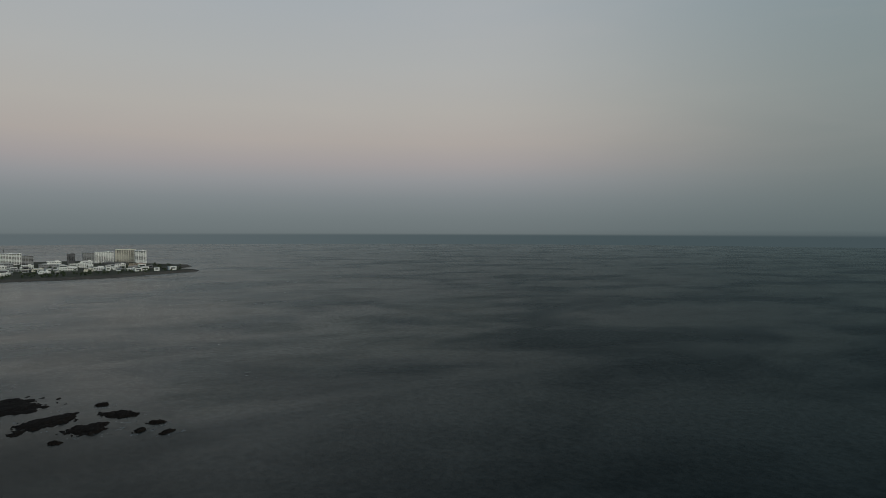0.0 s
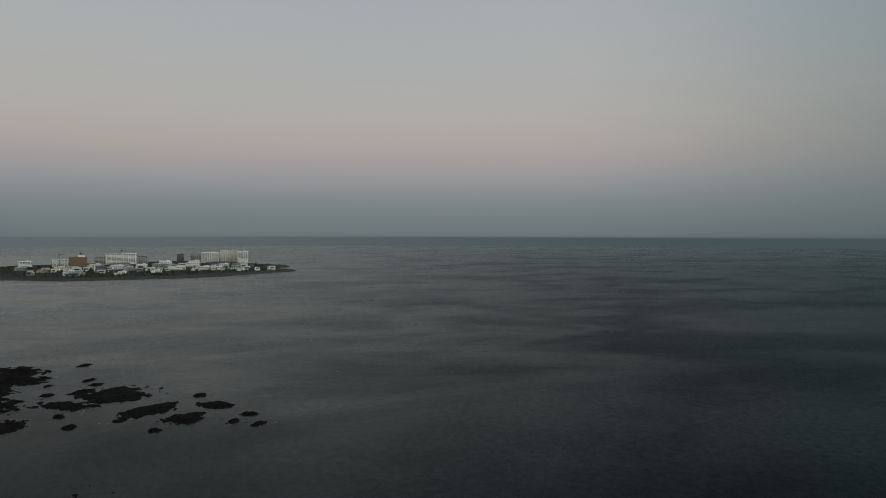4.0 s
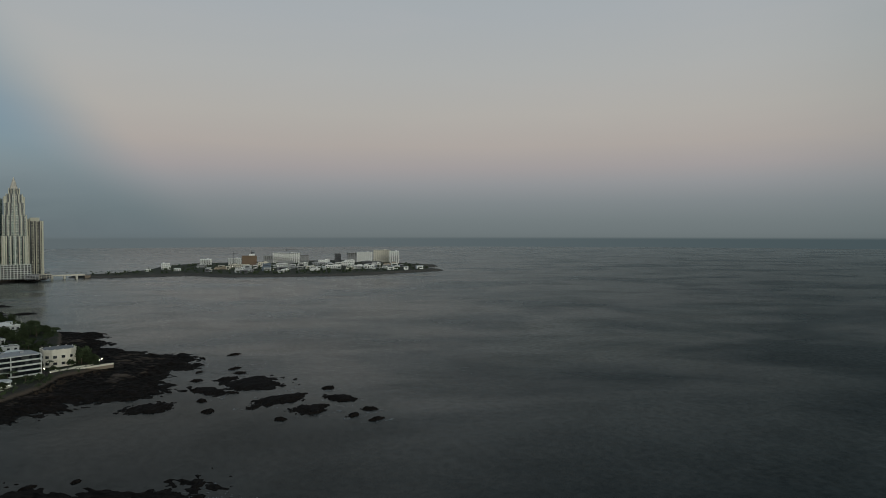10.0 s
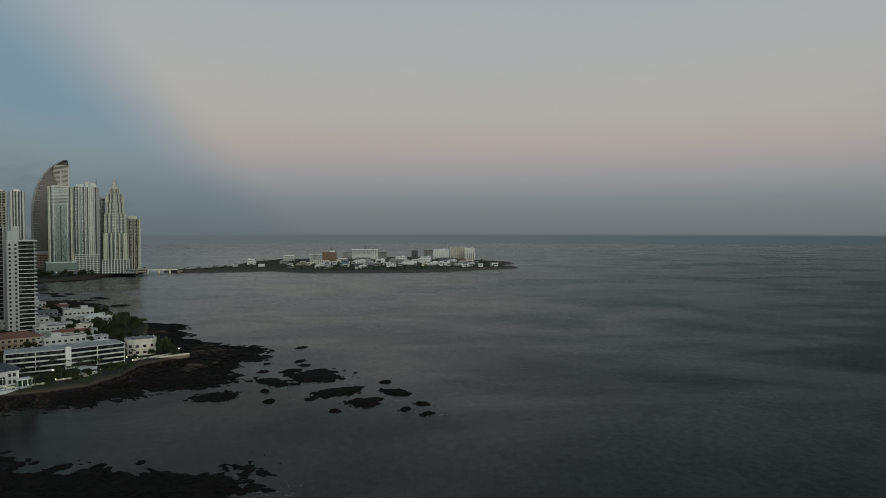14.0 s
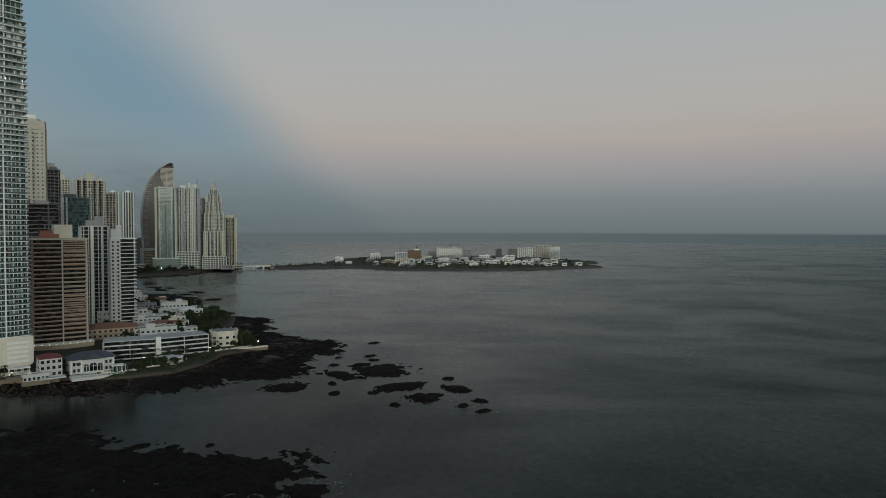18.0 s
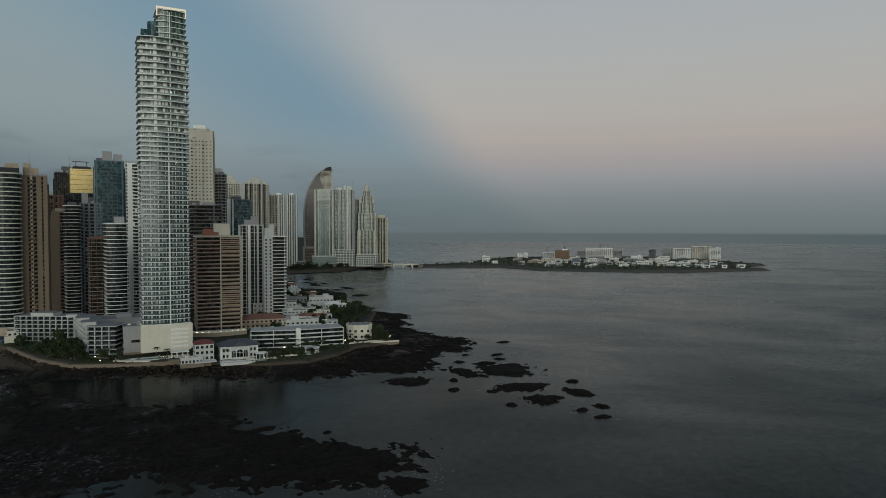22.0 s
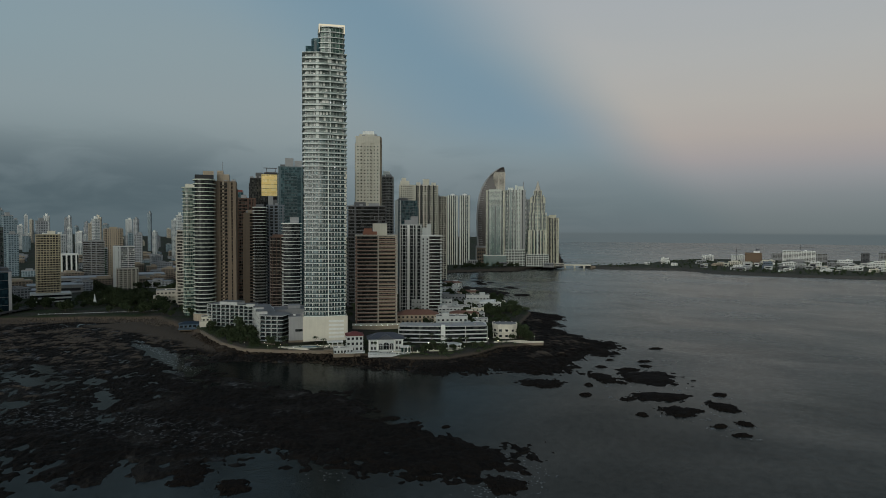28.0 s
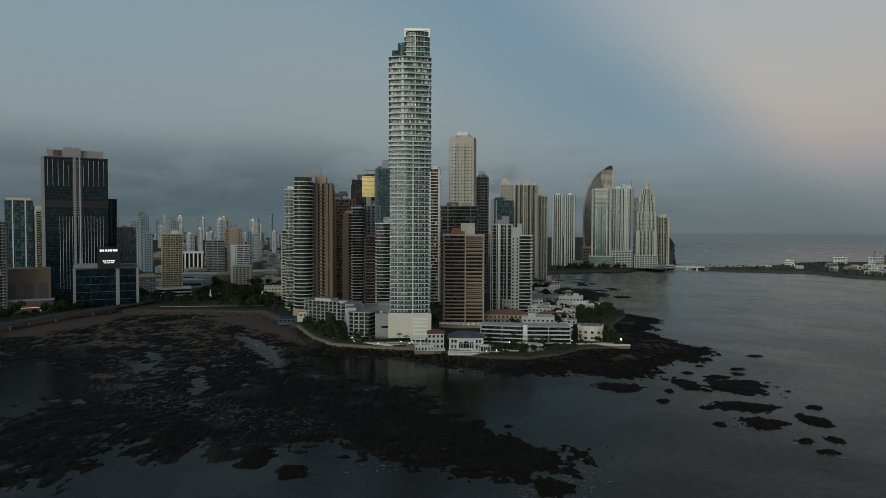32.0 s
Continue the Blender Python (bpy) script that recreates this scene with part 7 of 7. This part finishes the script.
def bridge():
    ob = thing("bridge", "pale concrete bridge on stout piers", "bridge", (-1678, -186, 0), radians(101), kind="structure")
    part("deck", box(150, 13, 1.6, CREAM, "deck", 0.2), None, ob, at=(0, 0, 6.6))
    for side in (-1, 1):
        part("parapet", box(150, 0.5, 1.2, CREAM, "parapet"), None, ob, at=(0, side * 6.2, 8.2))
    for x in (-62, -38, -14, 10, 34, 58):
        part("pier", box(4.2, 11, 9.6, CREAM, "pier", 0.4), None, ob, at=(x, 0, -3.0))
    for x in (-80, 80):
        part("abutment", box(12, 16, 9.4, STONE, "abutment", 0.5), None, ob, "stone abutment", (x, 0, -2.9))
    return ob


bridge()
for i in range(8):
    plant(PALMS, -1667 - i * 3.2, -252 + i * 17.5, 8.2, 0.8)

# ---- the far city ----
# paler than near ones: distance haze is put into the wall and window colours
FACADES = [glazing("far_facade_" + n, d, c, 4.6, 3.6, 0.4, 0.0, 0.4, 0.0, w, 0.3, 0.2, 0.36) for n, d, c, w in (
    ("pale", (0.14, 0.17, 0.18), (0.36, 0.38, 0.38), (0.60, 0.61, 0.60)), ("cream", (0.12, 0.11, 0.10), (0.28, 0.26, 0.22), (0.46, 0.41, 0.33)), ("blue", (0.06, 0.10, 0.12), (0.16, 0.22, 0.25), (0.28, 0.34, 0.37)),
    ("grey", (0.11, 0.12, 0.13), (0.24, 0.25, 0.26), (0.42, 0.43, 0.44)), ("brown", (0.08, 0.07, 0.06), (0.16, 0.14, 0.12), (0.28, 0.22, 0.17)))]
TRIMS = [WHITE, CREAM, GREY, GREY, TAN]
rng = np.random.RandomState(77)


def city_block(x, y, w, d, h, yaw, k, label, name, group):
    """A far block: windows, vertical strips, floor bands, parapet and roof house."""
    ob = thing(name, label, "building", (x, y, 5.2), radians(yaw), group)
    part("window_wall", box(w, d, h, FACADES[k], "window_wall"), None, ob)
    cap = [(box(w + 0.8, d + 0.8, 1.4, TRIMS[k], "cap"), 0, 0, 0, 0), (box(w * 0.42, d * 0.5, 2.5 + h * 0.03, TRIMS[k], "cap"), w * 0.1 * rng.randn(), 0, 1.4, 0)]
    part("roof_cap", joined("roof_cap", cap, TRIMS[k]), None, ob, "parapet and lift house", (0, 0, h - 0.4))


for i in range(300):
    az, far = radians(121 + 34 * rng.rand()), 1500 + 2900 * rng.rand() ** 0.8
    x, y = 16 - math.sin(az) * far, 118 + math.cos(az) * far
    tall = 104 + far * math.tan(radians(-0.9 + 1.9 * rng.rand() ** 1.8)) if rng.rand() < 0.7 else 22 + 50 * rng.rand()
    w = 10 + 11 * rng.rand()
    city_block(x, y, w, 18, max(18, min(150, tall)), math.degrees(az) + rng.randn() * 14, (0, 0, 2, 3, 3, 0, 1, 2)[rng.randint(8)], "distant city tower block in the dusk", "city_tower", "towers of the far city")
for i in range(170):
    az, far = radians(118 + 38 * rng.rand()), 900 + 1700 * rng.rand()
    x, y = 16 - math.sin(az) * far, 118 + math.cos(az) * far
    if all(math.hypot(x - a, y - b) > 40 for a, b, r in SPOTS) and inside(np.array([x]), np.array([y]), TERRACE)[0] > 60 and (x < -770 or y < -690):
        w = 20 + 34 * rng.rand() ** 2
        city_block(x, y, w, 18 + 14 * rng.rand(), 7 + 14 * rng.rand() ** 2, math.degrees(az) + rng.randn() * 12, (2, 3, 4, 3, 4)[rng.randint(5)], "low city building with a flat roof", "city_building", "low buildings of the city")
for i in range(9):
    az, far = radians(111 + 3.4 * rng.rand() + (i % 3) * 2.5), 1900 + 900 * rng.rand()
    city_block(16 - math.sin(az) * far, 118 + math.cos(az) * far, 18 + 10 * rng.rand(), 18, 60 + 60 * rng.rand(), math.degrees(az), rng.randint(5), "distant tower behind the point", "city_tower", "towers of the far city")
for x, y, w, d, h, yaw in ((-900, -800, 70, 50, 14, 137), (-820, -860, 90, 40, 12, 138), (-1050, -820, 80, 60, 18, 135), (-700, -770, 70, 40, 12, 142), (-640, -740, 40, 30, 10, 142)):
    ob = thing("warehouse", "broad low hall with a pale roof", "building", (x, y, 5.2), radians(yaw))
    part("wall", box(w, d, h, GREY, "wall"), None, ob)
    part("roof", box(w + 2, d + 2, 1.2, material("pale_sheet_roof", (0.36, 0.37, 0.38), 0.6), "roof", 0.4), None, ob, at=(0, 0, h))
    part("dark_band", box(w * 0.9, 0.4, h * 0.35, BLACK, "dark_band"), None, ob, at=(0, -d / 2 - 0.1, h * 0.3))


def viaduct():
    """The coast road: lengths of deck on round columns over the beach."""
    line = [(-190, -470), (-280, -529), (-322, -556), (-378, -579), (-425, -588), (-480, -600), (-540, -620)]
    for (x1, y1), (x2, y2) in zip(line, line[1:]):
        length, a = math.hypot(x2 - x1, y2 - y1), math.atan2(y2 - y1, x2 - x1)
        ob = thing("road_viaduct", "grey concrete road viaduct along the beach", "viaduct", ((x1 + x2) / 2, (y1 + y2) / 2, 2), a, "lengths of viaduct", "structure")
        part("deck", box(length + 1, 11, 1.2, DARKGREY, "deck"), None, ob, at=(0, 0, 5.6))
        part("road_surface", box(length + 1, 9.8, 0.08, ASPHALT, "road_surface"), None, ob, at=(0, 0, 6.81))
        for side in (-1, 1):
            part("parapet", box(length + 1, 0.35, 1.0, DARKGREY, "parapet"), None, ob, at=(0, side * 5.3, 6.8))
        for j in range(max(1, int(length / 25))):
            part("column", prism(outline("oval", 1.8, 1.8), 6.6, GREY), None, ob, at=(-length / 2 + 12 + 25 * j, 0, -1.0))


viaduct()
ob = thing("billboard", "black billboard with a lit white word on the mall roof", "billboard", (-478, -622, 52.5), radians(147))
part("panel", box(24, 1.5, 26, BLACK, "panel"), None, ob, "black panel")
for i in range(7):
    part("lettering", box(1.9, 0.3, 2.2, SIGN, "lettering"), None, ob, "lit white bar of lettering", (-8.4 + 2.8 * i, -0.95, 20.5))
for i in range(6):
    part("lettering", box(1.7, 0.3, 1.0, SIGN, "lettering"), None, ob, "small lit white bar", (-5.5 + 2.2 * i, -0.95, 8.6))
for i in range(3):
    part("lettering", box(3.0, 0.3, 0.7, SIGN, "lettering"), None, ob, "small lit white bar", (-4 + 4 * i, -0.95, 6.4))
ob = thing("shop_front", "dark low shop front with lit amber strips", "shop", (-395, -660, 6), radians(150))
part("wall", box(64, 14, 13, DARKGREY, "wall"), None, ob)
part("roof", box(68, 17, 1.2, GREY, "roof", 0.3), None, ob, at=(0, 0, 13))
part("light_strip", box(16, 0.3, 0.7, AMBER, "light_strip"), None, ob, "lit amber strip", (-20, -7.2, 6))
part("light_strip", box(30, 0.3, 0.6, AMBER, "light_strip"), None, ob, "lit amber strip", (14, -7.2, 5))
part("lettering", box(8, 0.3, 1.4, SIGN, "lettering"), None, ob, "lit white bar of lettering", (-22, -7.2, 8.4))
ob = thing("monument", "white pointed monument in the shore park", "monument", (-598, -584, 5.6), 0)
part("plinth", box(6, 6, 2, GREY, "plinth", 0.2), None, ob)
bm = bmesh.new()
bmesh.ops.create_cone(bm, cap_ends=True, segments=6, radius1=2.2, radius2=0.1, depth=12, matrix=Matrix.Translation((0, 0, 6)))
part("shaft", bm, WHITE, ob, at=(0, 0, 2))
for i in range(5):
    x, y = -516 - i * 14.4, -560 + i * 20
    ob = thing("park_fence", "long pale low wall and rail along the park", "fence", (x, y, 5.2), math.atan2(20, -14.4), "lengths of park fence")
    part("panel", box(24, 0.3, 1.3, GREY, "panel"), None, ob)
    for j in range(5):
        part("post", box(0.3, 0.4, 1.8, OFFWHITE, "post"), None, ob, at=(-11.5 + 5.6 * j, 0, 0))
